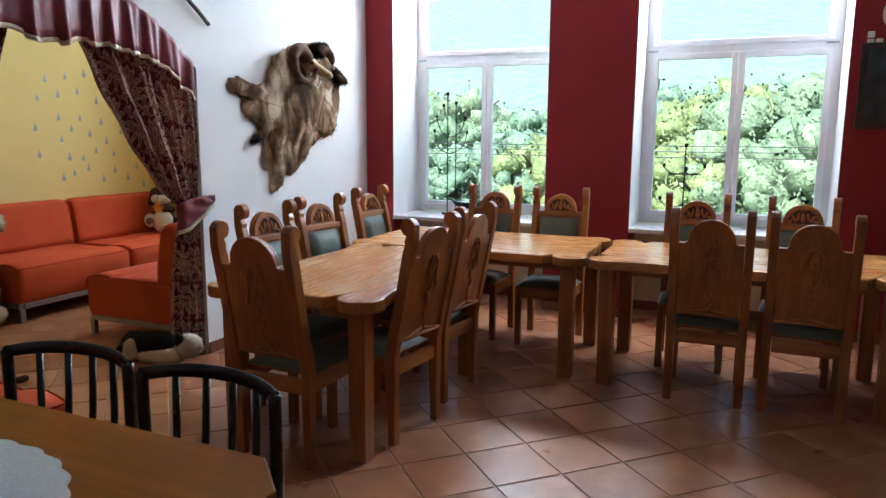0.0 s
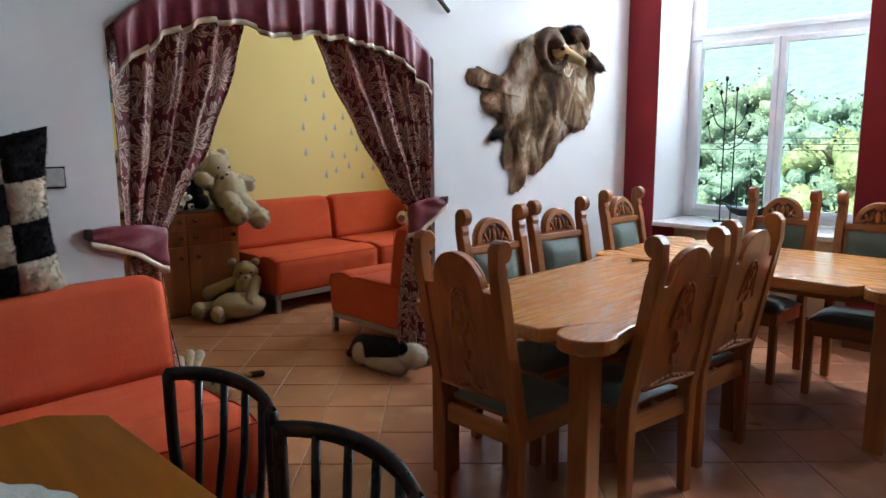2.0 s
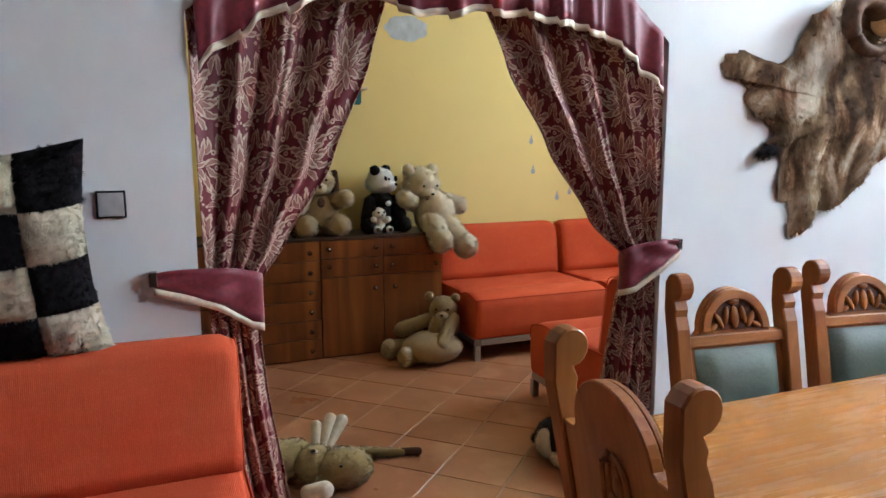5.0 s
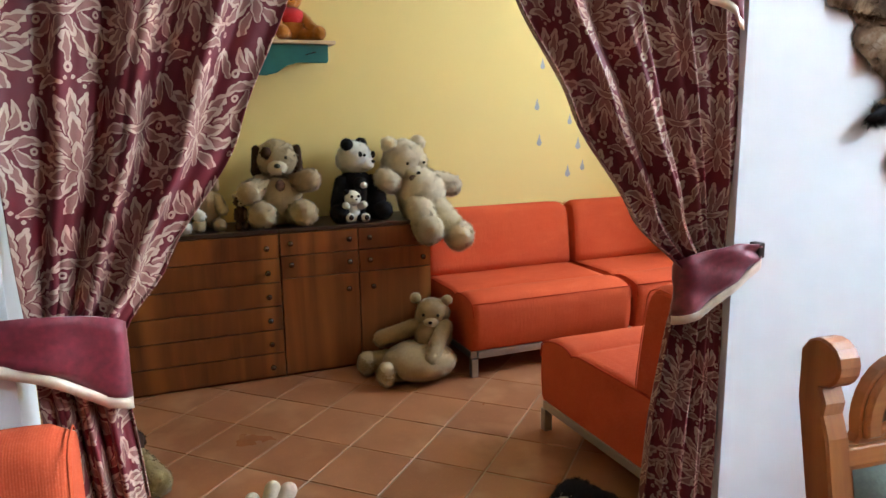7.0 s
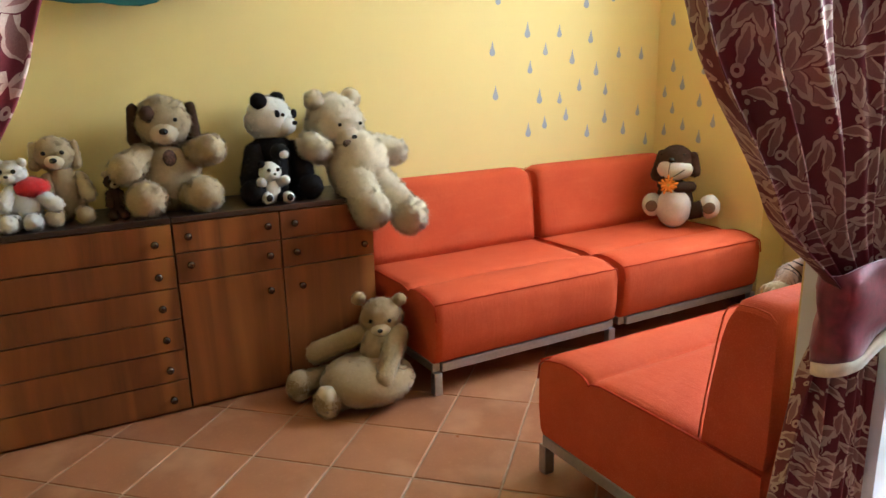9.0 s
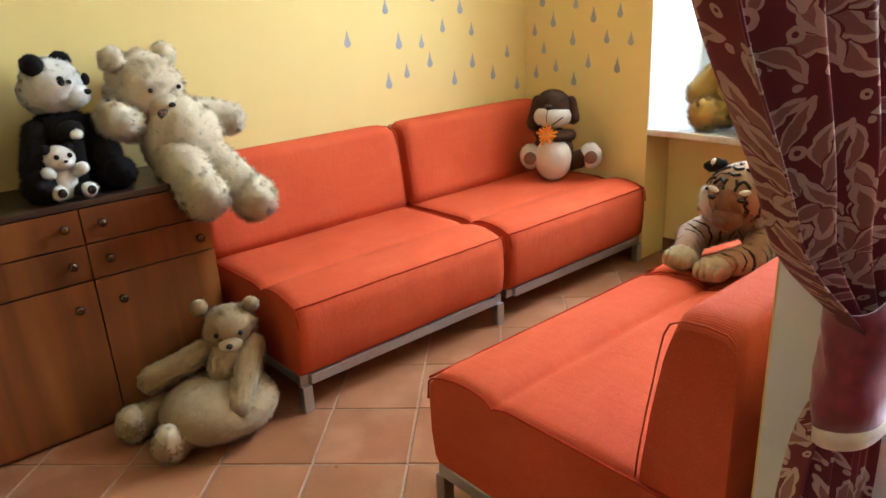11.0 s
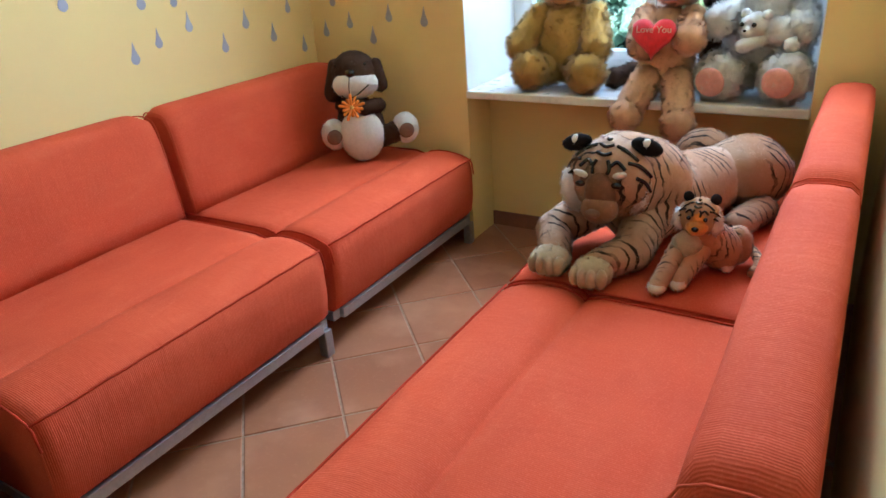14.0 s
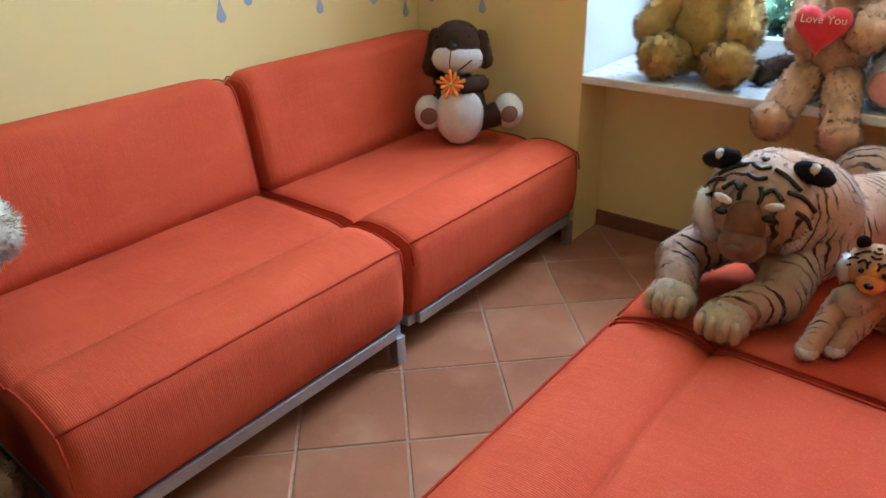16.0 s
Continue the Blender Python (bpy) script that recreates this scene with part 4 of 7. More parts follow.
def furry(name, piece, mat, parent, label="", length=0.012, dens=75000, width=0.0022, comb=(0, 0, -0.6)):
    """A soft body with short pile: thin blades over its whole skin, in one mesh."""
    vs, fs = piece
    V = np.array([tuple(v) for v in vs], dtype=float)
    tri = []
    for f in fs:
        for k in range(1, len(f) - 1):
            tri.append((f[0], f[k], f[k + 1]))
    T = np.array(tri)
    A, B, C = V[T[:, 0]], V[T[:, 1]], V[T[:, 2]]
    N = np.cross(B - A, C - A)
    area = np.linalg.norm(N, axis=1) / 2
    keep = area > 1e-10
    T, A, B, C, N, area = T[keep], A[keep], B[keep], C[keep], N[keep], area[keep]
    N /= np.linalg.norm(N, axis=1)[:, None]
    mid = V.mean(0)
    n = int(min(11000, area.sum() * dens))
    rs = np.random.RandomState(len(V) + n)
    pick = rs.choice(len(T), n, p=area / area.sum())
    r1, r2 = np.sqrt(rs.rand(n, 1)), rs.rand(n, 1)
    P = A[pick] * (1 - r1) + B[pick] * (r1 * (1 - r2)) + C[pick] * (r1 * r2)
    D = N[pick]
    D *= np.where(((P - mid) * D).sum(1) < 0, -1, 1)[:, None]
    cell = np.floor(P / (0.75 * length + 0.006) + 0.35 * np.sin(P[:, [1, 2, 0]] * 90.0)).astype(np.int64)
    key = (cell[:, 0] * 73856093 ^ cell[:, 1] * 19349663 ^ cell[:, 2] * 83492791) % 1024
    tuft = np.random.RandomState(17).normal(0, 0.42, (1024, 3))[key]
    way = D * 0.55 + rs.normal(0, 0.16, (n, 3)) + tuft + np.array(comb) * 0.6
    way /= np.linalg.norm(way, axis=1)[:, None]
    side = np.cross(way, D + rs.normal(0, 0.25, (n, 3)))
    side /= np.linalg.norm(side, axis=1)[:, None]
    ln = length * (0.6 + 0.8 * rs.rand(n, 1))
    q = np.stack([P - side * width / 2 - D * 0.001, P + side * width / 2 - D * 0.001, P + way * ln], 1).reshape(-1, 3)
    flip = (np.cross(side, way) * D).sum(1) < 0
    q = q.reshape(-1, 3, 3)
    q[flip] = q[flip][:, [1, 0, 2]]
    q = q.reshape(-1, 3)
    base = len(V)
    verts = V.tolist() + q.tolist()
    faces = [tuple(f) for f in fs] + [(base + 3 * i, base + 3 * i + 1, base + 3 * i + 2) for i in range(n)]
    ob = obj(name, verts, faces, mat, parent, label, smooth=True)
    lie = np.zeros((len(verts), 3))
    lie[base:] = np.repeat(D * 0.62 + way * 0.38, 3, axis=0)
    ob.data.normals_split_custom_set_from_vertices(lie.tolist())
    return ob


F_CREAM = fur("cream_plush", (0.78, 0.67, 0.49), 0.88)
F_BEIGE = fur("beige_plush", (0.58, 0.45, 0.28), 0.78)
F_WHITE = fur("white_plush", (0.84, 0.82, 0.78), 0.9)
F_TAN = fur("tan_plush", (0.46, 0.33, 0.18), 0.85)
F_BLACK = fur("black_plush", (0.018, 0.016, 0.018), 0.6)
F_BROWN = fur("dark_brown_plush", (0.085, 0.045, 0.028), 0.6)
F_GOLD = fur("golden_plush", (0.68, 0.44, 0.10), 0.8)
F_PEACH = fur("peach_plush", (0.74, 0.43, 0.23), 0.85)
F_OLIVE = fur("olive_brown_plush", (0.38, 0.27, 0.10), 0.75)
F_ORANGE = fur("orange_plush", (0.62, 0.24, 0.03), 0.7)
C_RED = plain("red_plush_cloth", (0.62, 0.012, 0.018), 0.8, 0, 0.15, 60, 0.2, 0.3)
C_PINK = plain("pink_paw_cloth", (0.70, 0.33, 0.27), 0.8, 0, 0.1, 60, 0.1, 0.2)
C_BONE = plain("cream_paw_cloth", (0.66, 0.55, 0.40), 0.8, 0, 0.12, 60, 0.1, 0.2)
C_NOSE = plain("black_nose_plastic", (0.012, 0.010, 0.010), 0.25, 0, 0.1, 30, 0)
C_SOLE = plain("brown_sole_cloth", (0.17, 0.10, 0.065), 0.85, 0, 0.15, 60, 0.1)
C_CHECK = plain("brown_checked_ribbon", (0.13, 0.075, 0.06), 0.8, 0, 0.6, 90, 0.1)
C_PETAL = plain("orange_petal_cloth", (0.85, 0.27, 0.02), 0.6, 0, 0.2, 60, 0)


def make_tiger(name, base, k):
    m = Mat(name, 0.9, spec=0.1)
    w = m.node("ShaderNodeTexWave", m.coords((1, 1, 1)), wave_type="BANDS", bands_direction="Y")
    w.inputs["Scale"].default_value = k
    w.inputs["Distortion"].default_value = 5.0
    w.inputs["Detail"].default_value = 2.5
    w.inputs["Detail Scale"].default_value = 1.3
    belly = m.noise(5, 3)
    ground = m.ramp(belly, (0.48, base), (0.68, (0.58, 0.43, 0.32)))
    isl = m.n.new("ShaderNodeNewGeometry").outputs["Random Per Island"]
    ground = m.mix(m.math("MULTIPLY", isl, 0.25), ground, (0.30, 0.15, 0.07))
    gate = m.ramp(m.noise(7, 2), (0.44, 0.0), (0.55, 1.0))
    stripe = m.math("MULTIPLY", m.ramp(w.outputs["Fac"], (0.80, 0.0), (0.88, 1.0)), gate)
    m.color(m.mix(stripe, ground, (0.03, 0.022, 0.018)))
    m.bump(m.noise(90, 3), 0.4, 0.004)
    m.sheen(0.2)
    return m.m


F_TIGER = make_tiger("tiger_striped_plush", (0.44, 0.262, 0.160), 11.0)
F_CUB = make_tiger("cub_striped_plush", (0.52, 0.29, 0.15), 19.0)
F_FACE = plain("tan_face_plush", (0.19, 0.085, 0.038), 0.9, 0, 0.25, 40, 0.3, 0.2)
F_CFACE = plain("orange_face_plush", (0.62, 0.24, 0.03), 0.9, 0, 0.25, 40, 0.3, 0.2)


def shift(piece, o):
    return [Vector(v) - o for v in piece[0]], piece[1]


class Toy:
    """A plush toy from pieces given in world places; its base is at o."""

    def __init__(self, name, o, label, length=0.012, group=""):
        self.o, self.len = Vector(o), length
        self.t = thing(name, Matrix.Translation(self.o), label, "plush toy", group)

    def soft(self, name, piece, mat, label="", parent=None, length=None):
        return furry(name, shift(piece, self.o), mat, parent or self.t, label, length or self.len)

    def hard(self, name, piece, mat, label="", parent=None):
        vs, fs = shift(piece, self.o)
        return obj(name, vs, fs, mat, parent or self.t, label, smooth=True)

    def face(self, c, way, r, muzzle, nose_r, mat_m, eyes=True, head=None, eye_r=0.009, down=0.25, muz_r=None):
        """Muzzle, nose and eyes on a head at c that looks along way."""
        c, way = Vector(c), Vector(way).normalized()
        side = way.cross(Vector((0, 0, 1))).normalized()
        up = side.cross(way)
        mr = muz_r or r * 0.5
        mc = c + way * r * muzzle - up * r * down
        self.soft("muzzle", ball(mc, (mr, mr, mr * 0.85)), mat_m, "", head, self.len * 0.5)
        tip = mc + way * (mr * 0.98) + up * mr * 0.25
        self.hard("nose", ball(tip, (nose_r, nose_r, nose_r * 0.75)), C_NOSE, "black nose", head)
        if eyes:
            for s in (-1, 1):
                e = c + (way * 0.86 + side * (0.42 * s) + up * 0.22).normalized() * r * 1.03
                self.hard("eye", ball(e, (eye_r,) * 3, None, 2), C_NOSE, "small black eye", head)


def seated(name, o, label, head, r, way, body, br, arms, legs, fur_m, sole=None, muzzle_m=None, ears="round", ear_m=None, length=0.012, ar=0.045, lr=0.055, fr=0.07, nose_r=0.014, group="plush toys on the cabinets", tip_m=None):
    """A seated plush. arms: pairs shoulder, paw; legs: pairs hip, foot."""
    T = Toy(name, o, label, length, group)
    way = Vector(way).normalized()
    side = way.cross(Vector((0, 0, 1))).normalized()
    H = T.soft("head", ball(head, (r, r, r * 0.93), None, 3, 1.0, 0.12), fur_m)
    T.face(head, way, r, 0.72, nose_r, muzzle_m or fur_m, head=H)
    for s in (-1, 1):
        if ears == "round":
            e = Vector(head) + side * (s * r * 0.78) + Vector((0, 0, r * 0.78))
            T.soft("ear", ball(e, (r * 0.34, r * 0.34, r * 0.34)), ear_m or fur_m, "", H, length * 0.6)
        else:
            e = Vector(head) + side * (s * r * 1.0) + Vector((0, 0, -r * 0.12))
            T.soft("ear", capsule(e + Vector((0, 0, r * 0.62)), e - Vector((0, 0, r * 0.45)), r * 0.20, r * 0.30), ear_m or fur_m, "", H, length * 0.6)
    T.soft("body", ball(body, br, None, 3, 2.0, 0.10), fur_m)
    for a, b in arms:
        T.soft("arm", capsule(a, b, ar, ar * 1.15), fur_m)
    for a, b in legs:
        L = T.soft("leg", capsule(a, b, lr, fr * 0.85), fur_m)
        d = (Vector(b) - Vector(a)).normalized()
        T.soft("foot", ball(b, (fr, fr, fr * 1.02), None, 3, 3.0, 0.1), tip_m or fur_m, "", L)
        if sole:
            R = rot_to(way)
            vs, fs = ball((0, 0, 0), (fr * 0.62, fr * 0.62, fr * 0.16))
            T.hard("sole", ([R @ Vector(v) + Vector(b) + way * (fr * 0.97) for v in vs], fs), sole, "smooth cloth sole", L)
    return T


TOP = 0.846
# large cream bear lolling at the end of the cabinet
T = seated("teddy_bear", (-5.16, 4.27, TOP), "large cream teddy bear with checked bow lolling on a cabinet",
           (-5.20, 4.23, 1.175), 0.135, (0.9, 0.25, -0.28), (-5.13, 4.31, 0.975), (0.135, 0.150, 0.170),
           [((-5.16, 4.17, 1.04), (-5.09, 4.075, 1.085)), ((-5.18, 4.38, 1.06), (-5.17, 4.525, 1.02))],
           [((-5.08, 4.27, 0.92), (-4.90, 4.27, 0.800)), ((-5.08, 4.36, 0.90), (-4.90, 4.46, 0.750))], F_CREAM, None, F_CREAM, ar=0.056, lr=0.098, fr=0.084, length=0.018)
for s in (-1, 1):
    T.hard("bow", ball((-5.055, 4.275 + 0.030 * s, 1.065 - 0.012 * s), (0.012, 0.036, 0.022), (25 * s, 0, 0), 2), C_CHECK, "brown checked bow")
# beige dog with dark ears
T = seated("plush_dog", (-5.16, 3.47, TOP), "beige plush dog with dark floppy ears sitting on the cabinet",
           (-5.19, 3.47, 1.215), 0.112, (0.95, -0.15, -0.12), (-5.19, 3.47, 0.985), (0.105, 0.13, 0.15),
           [((-5.17, 3.37, 1.08), (-5.08, 3.29, 1.04)), ((-5.17, 3.57, 1.08), (-5.08, 3.63, 1.10))],
           [((-5.14, 3.41, 0.91), (-5.05, 3.35, 0.920)), ((-5.14, 3.53, 0.91), (-5.05, 3.58, 0.920))], F_BEIGE, None, F_CREAM, "flop", F_BROWN, 0.013, 0.055, 0.06, 0.075, 0.018)
T.hard("bow", ball((-5.085, 3.465, 1.075), (0.012, 0.028, 0.035), None, 2), C_CHECK, "dark ribbon bow")
T.soft("eye_patch", ball((-5.10, 3.40, 1.255), (0.018, 0.030, 0.032), None, 2), F_BROWN, "brown patch over one eye")
# panda holding a cub
T = seated("plush_panda", (-5.2, 3.93, TOP), "black and white plush panda leaning between two toys on the cabinet",
           (-5.21, 3.925, 1.205), 0.104, (0.70, 0.70, -0.05), (-5.21, 3.93, 0.99), (0.105, 0.125, 0.155),
           [((-5.18, 3.84, 1.06), (-5.10, 3.80, 0.95)), ((-5.18, 4.02, 1.06), (-5.11, 4.03, 0.97))],
           [((-5.15, 3.86, 0.905), (-5.06, 3.79, 0.905)), ((-5.15, 4.00, 0.905), (-5.07, 4.05, 0.905))], F_BLACK, None, F_WHITE, "round", F_BLACK, 0.011, 0.045, 0.05, 0.055, 0.014)
for ch in T.t.children:
    if ch.name.startswith("head"):
        ch.data.materials[0] = F_WHITE
for s in (-1, 1):
    T.hard("eye_patch", ball(Vector((-5.21, 3.925, 1.225)) + Vector((0.070 + 0.02 * s, 0.055 - 0.045 * s, 0)), (0.015, 0.015, 0.022), None, 2), F_BLACK, "black patch round the eye")
T = seated("plush_panda", (-5.06, 3.86, TOP), "small black and white plush panda in front of a large one",
           (-5.055, 3.865, 0.985), 0.047, (0.9, 0.1, 0.05), (-5.06, 3.865, 0.905), (0.038, 0.042, 0.058),
           [((-5.05, 3.83, 0.935), (-5.02, 3.815, 0.95)), ((-5.05, 3.90, 0.935), (-5.02, 3.92, 0.95))],
           [((-5.05, 3.845, 0.875), (-5.015, 3.835, 0.880)), ((-5.05, 3.89, 0.875), (-5.01, 3.925, 0.876))], F_WHITE, C_NOSE, F_WHITE, "round", F_BLACK, 0.006, 0.018, 0.02, 0.025, 0.007)
for ch in T.t.children:
    if ch.name.startswith("leg"):
        ch.data.materials[0] = F_BLACK
T = Toy("plush_panda", (-5.10, 3.92, TOP), "small dark plush panda held by the large panda", 0.006, "plush toys on the cabinets")
H = T.soft("head", ball((-5.085, 3.925, 1.065), (0.040, 0.042, 0.038)), F_BLACK)
T.soft("muzzle", ball((-5.052, 3.932, 1.058), (0.020, 0.022, 0.018), None, 2), F_WHITE, "white muzzle", H)
T.soft("body", capsule((-5.10, 3.925, 0.875), (-5.09, 3.925, 1.02), 0.028, 0.035), F_BLACK)
# small dog, white bunny in red, small monkey
seated("plush_dog", (-5.16, 3.05, TOP), "small tan plush dog with long ears sitting on the chest", (-5.17, 3.055, 1.115), 0.072, (0.95, -0.1, -0.1), (-5.17, 3.075, 0.965), (0.065, 0.075, 0.11),
       [((-5.15, 3.02, 1.02), (-5.10, 3.00, 0.95)), ((-5.15, 3.13, 1.02), (-5.10, 3.15, 0.96))], [((-5.14, 3.04, 0.885), (-5.07, 3.02, 0.880)), ((-5.14, 3.12, 0.885), (-5.07, 3.13, 0.880))],
       F_BEIGE, None, F_CREAM, "flop", F_BEIGE, 0.010, 0.026, 0.03, 0.034, 0.014)
seated("plush_bunny", (-5.10, 2.93, TOP), "white plush bunny in a red top beside the tan dog", (-5.10, 2.905, 1.06), 0.05, (0.9, -0.3, 0), (-5.10, 2.93, 0.945), (0.055, 0.065, 0.09),
       [((-5.08, 2.90, 1.0), (-5.05, 2.86, 0.95)), ((-5.08, 2.97, 0.99), (-5.06, 3.03, 0.935))], [((-5.08, 2.90, 0.885), (-5.03, 2.87, 0.880)), ((-5.08, 2.96, 0.885), (-5.03, 2.95, 0.880))],
       F_WHITE, None, F_WHITE, "round", F_WHITE, 0.009, 0.026, 0.032, 0.034, 0.008).soft("jacket", ball((-5.095, 2.955, 1.0), (0.062, 0.070, 0.042)), C_RED, "red cloth top")
seated("plush_monkey", (-5.12, 3.25, TOP), "little brown plush monkey leaning on the large dog", (-5.10, 3.245, 1.0), 0.036, (0.95, 0, -0.1), (-5.11, 3.245, 0.925), (0.032, 0.034, 0.055),
       [((-5.10, 3.225, 0.95), (-5.07, 3.22, 0.91)), ((-5.10, 3.265, 0.95), (-5.07, 3.275, 0.91))], [((-5.09, 3.23, 0.875), (-5.06, 3.225, 0.865)), ((-5.09, 3.26, 0.875), (-5.06, 3.27, 0.865))],
       F_BROWN, None, F_BEIGE, "round", F_BEIGE, 0.006, 0.013, 0.015, 0.018, 0.006)
# bear-shaped floor cushion
T = Toy("bear_cushion", (-4.68, 4.10, 0.0), "beige teddy bear floor cushion slumped against the walnut cabinet", 0.010)
T.soft("seat", ball((-4.66, 4.11, 0.105), (0.205, 0.205, 0.100), (0, 0, 30), 3, 2.0, 0.05), F_TAN)
T.soft("back", ball((-4.72, 4.22, 0.215), (0.085, 0.130, 0.115), (0, 0, 30), 3), F_TAN)
H = T.soft("head", ball((-4.735, 4.22, 0.345), (0.092, 0.095, 0.085), None, 3, 1.0, 0.1), F_TAN)
T.face((-4.735, 4.22, 0.345), (0.85, -0.45, -0.15), 0.092, 0.72, 0.012, F_CREAM, head=H)
for p in ((-4.80, 4.145, 0.425), (-4.70, 4.295, 0.42)):
    T.soft("ear", ball(p, (0.028, 0.032, 0.030), None, 2), F_TAN, "", H)
T.soft("arm", capsule((-4.77, 4.14, 0.27), (-4.83, 3.95, 0.200), 0.044, 0.050), F_TAN)
T.soft("arm", capsule((-4.66, 4.26, 0.28), (-4.51, 4.12, 0.15), 0.046, 0.042), F_TAN)
for p in ((-4.60, 3.90, 0.072), (-4.81, 3.85, 0.075)):
    q = Vector(p) + Vector((-0.03, 0.14, 0.0))
    L = T.soft("leg", capsule(q, p, 0.05, 0.058), F_TAN)
    T.soft("foot", ball(p, (0.058, 0.052, 0.068)), F_CREAM, "pale paw", L)
# brown and white dog with a flower on the corner sofa
o = Vector((-4.975, 6.30, 0.458))
T = Toy("plush_dog", o, "brown and white plush dog holding an orange flower on the sofa", 0.006)
T.soft("body", ball(o + Vector((0, 0, 0.135)), (0.115, 0.100, 0.150)), F_BROWN)
T.soft("belly", ball(o + Vector((0.042, -0.052, 0.118)), (0.100, 0.066, 0.120), (0, 0, 38)), F_WHITE, "white belly")
H = T.soft("head", ball(o + Vector((-0.005, 0.0, 0.385)), (0.105, 0.095, 0.098)), F_BROWN)
T.soft("muzzle", ball(o + Vector((0.028, -0.040, 0.345)), (0.102, 0.064, 0.064), (0, 0, 38)), F_WHITE, "wide white muzzle", H)
T.hard("nose", ball(o + Vector((0.055, -0.105, 0.405)), (0.024, 0.020, 0.018)), C_NOSE, "black nose", H)
T.hard("mouth", tube(bezier([o + Vector((-0.040, -0.072, 0.330)), o + Vector((0.010, -0.112, 0.300)), o + Vector((0.065, -0.106, 0.305)), o + Vector((0.112, -0.055, 0.350))], 5), 0.003, 5), C_NOSE, "stitched smile", H)
T.hard("seam", tube([o + Vector((0.055, -0.112, 0.395)), o + Vector((0.050, -0.118, 0.345)), o + Vector((0.046, -0.112, 0.305))], 0.0022, 5), C_NOSE, "stitched seam", H)
for s in (-1, 1):
    T.hard("eye", ball(o + Vector((0.035 + 0.055 * s, -0.075 + 0.035 * s, 0.435)), (0.006, 0.006, 0.007), None, 2), C_NOSE, "small black eye", H)
T.soft("ear", capsule(o + Vector((-0.085, -0.03, 0.42)), o + Vector((-0.105, -0.04, 0.30)), 0.030, 0.042), F_BROWN, "", H)
T.soft("ear", capsule(o + Vector((0.085, 0.045, 0.42)), o + Vector((0.10, 0.045, 0.33)), 0.026, 0.034), F_BROWN, "", H)
for p in ((-0.075, -0.105, 0.125), (0.190, 0.085, 0.130)):
    p = o + Vector(p)
    L = T.soft("leg", capsule(o + Vector((0.02, 0.0, 0.06)), p, 0.045, 0.05), F_BROWN)
    F = T.soft("foot", ball(p, (0.062, 0.055, 0.070)), F_WHITE, "white foot", L)
    R = rot_to((0.62, -0.78, 0))
    vs, fs = ball((0, 0, 0), (0.034, 0.036, 0.010))
    T.hard("sole", ([R @ Vector(v) + p + Vector((0.62, -0.78, 0)) * 0.060 for v in vs], fs), C_SOLE, "brown oval sole", L)
for a, b in (((-0.08, -0.02, 0.24), (0.02, -0.09, 0.245)), ((0.09, 0.03, 0.24), (0.075, -0.06, 0.245))):
    T.soft("arm", capsule(o + Vector(a), o + Vector(b), 0.032, 0.032), F_BROWN)
fc = o + Vector((0.060, -0.125, 0.262))
T2 = thing("cloth_flower", Matrix.Translation(fc), "orange cloth flower held by the plush dog", "flower")
R = rot_to((0.6, -0.8, 0.1))
for k in range(14):
    a = 2 * math.pi * k / 14
    d = R @ Vector((math.cos(a), math.sin(a), 0.25 * (k % 2)))
    vs, fs = capsule(d * 0.006, d * (0.036 + 0.008 * (k % 3)), 0.004, 0.0075, 6)
    obj("petal", vs, fs, C_PETAL, T2, smooth=True)
obj("centre", *ball((0, 0, 0), (0.011, 0.011, 0.011), None, 2), F_GOLD, T2, "golden centre", smooth=True)
# large tiger and cub lying on the sofa
ST = 0.452
T = Toy("plush_tiger", (-3.5, 5.9, ST), "large striped plush tiger lying on the orange sofa", 0.007)
T.soft("body", capsule((-3.53, 5.82, 0.595), (-3.38, 6.18, 0.570), 0.132, 0.108, 20), F_TIGER)
T.soft("haunch", ball((-3.30, 6.24, 0.585), (0.150, 0.150, 0.125), None, 3, 3.0, 0.08), F_TIGER)
T.soft("haunch", ball((-3.46, 6.36, 0.575), (0.11, 0.10, 0.115), None, 3), F_TIGER)
T.soft("neck", capsule((-3.52, 5.84, 0.66), (-3.575, 5.74, 0.70), 0.130, 0.130, 18), F_TIGER)
H = T.soft("head", ball((-3.590, 5.695, 0.715), (0.128, 0.116, 0.115), None, 3, 1.0, 0.06), F_TIGER)
T.soft("muzzle", ball((-3.588, 5.586, 0.648), (0.054, 0.046, 0.044), None, 3), F_FACE, "tan muzzle", H, 0.004)
T.soft("brow", ball((-3.590, 5.606, 0.690), (0.050, 0.046, 0.070), None, 3), F_FACE, "tan bridge of the nose", H, 0.004)
T.hard("nose", ball((-3.592, 5.540, 0.650), (0.022, 0.012, 0.013), None, 2), C_SOLE, "brown nose", H)
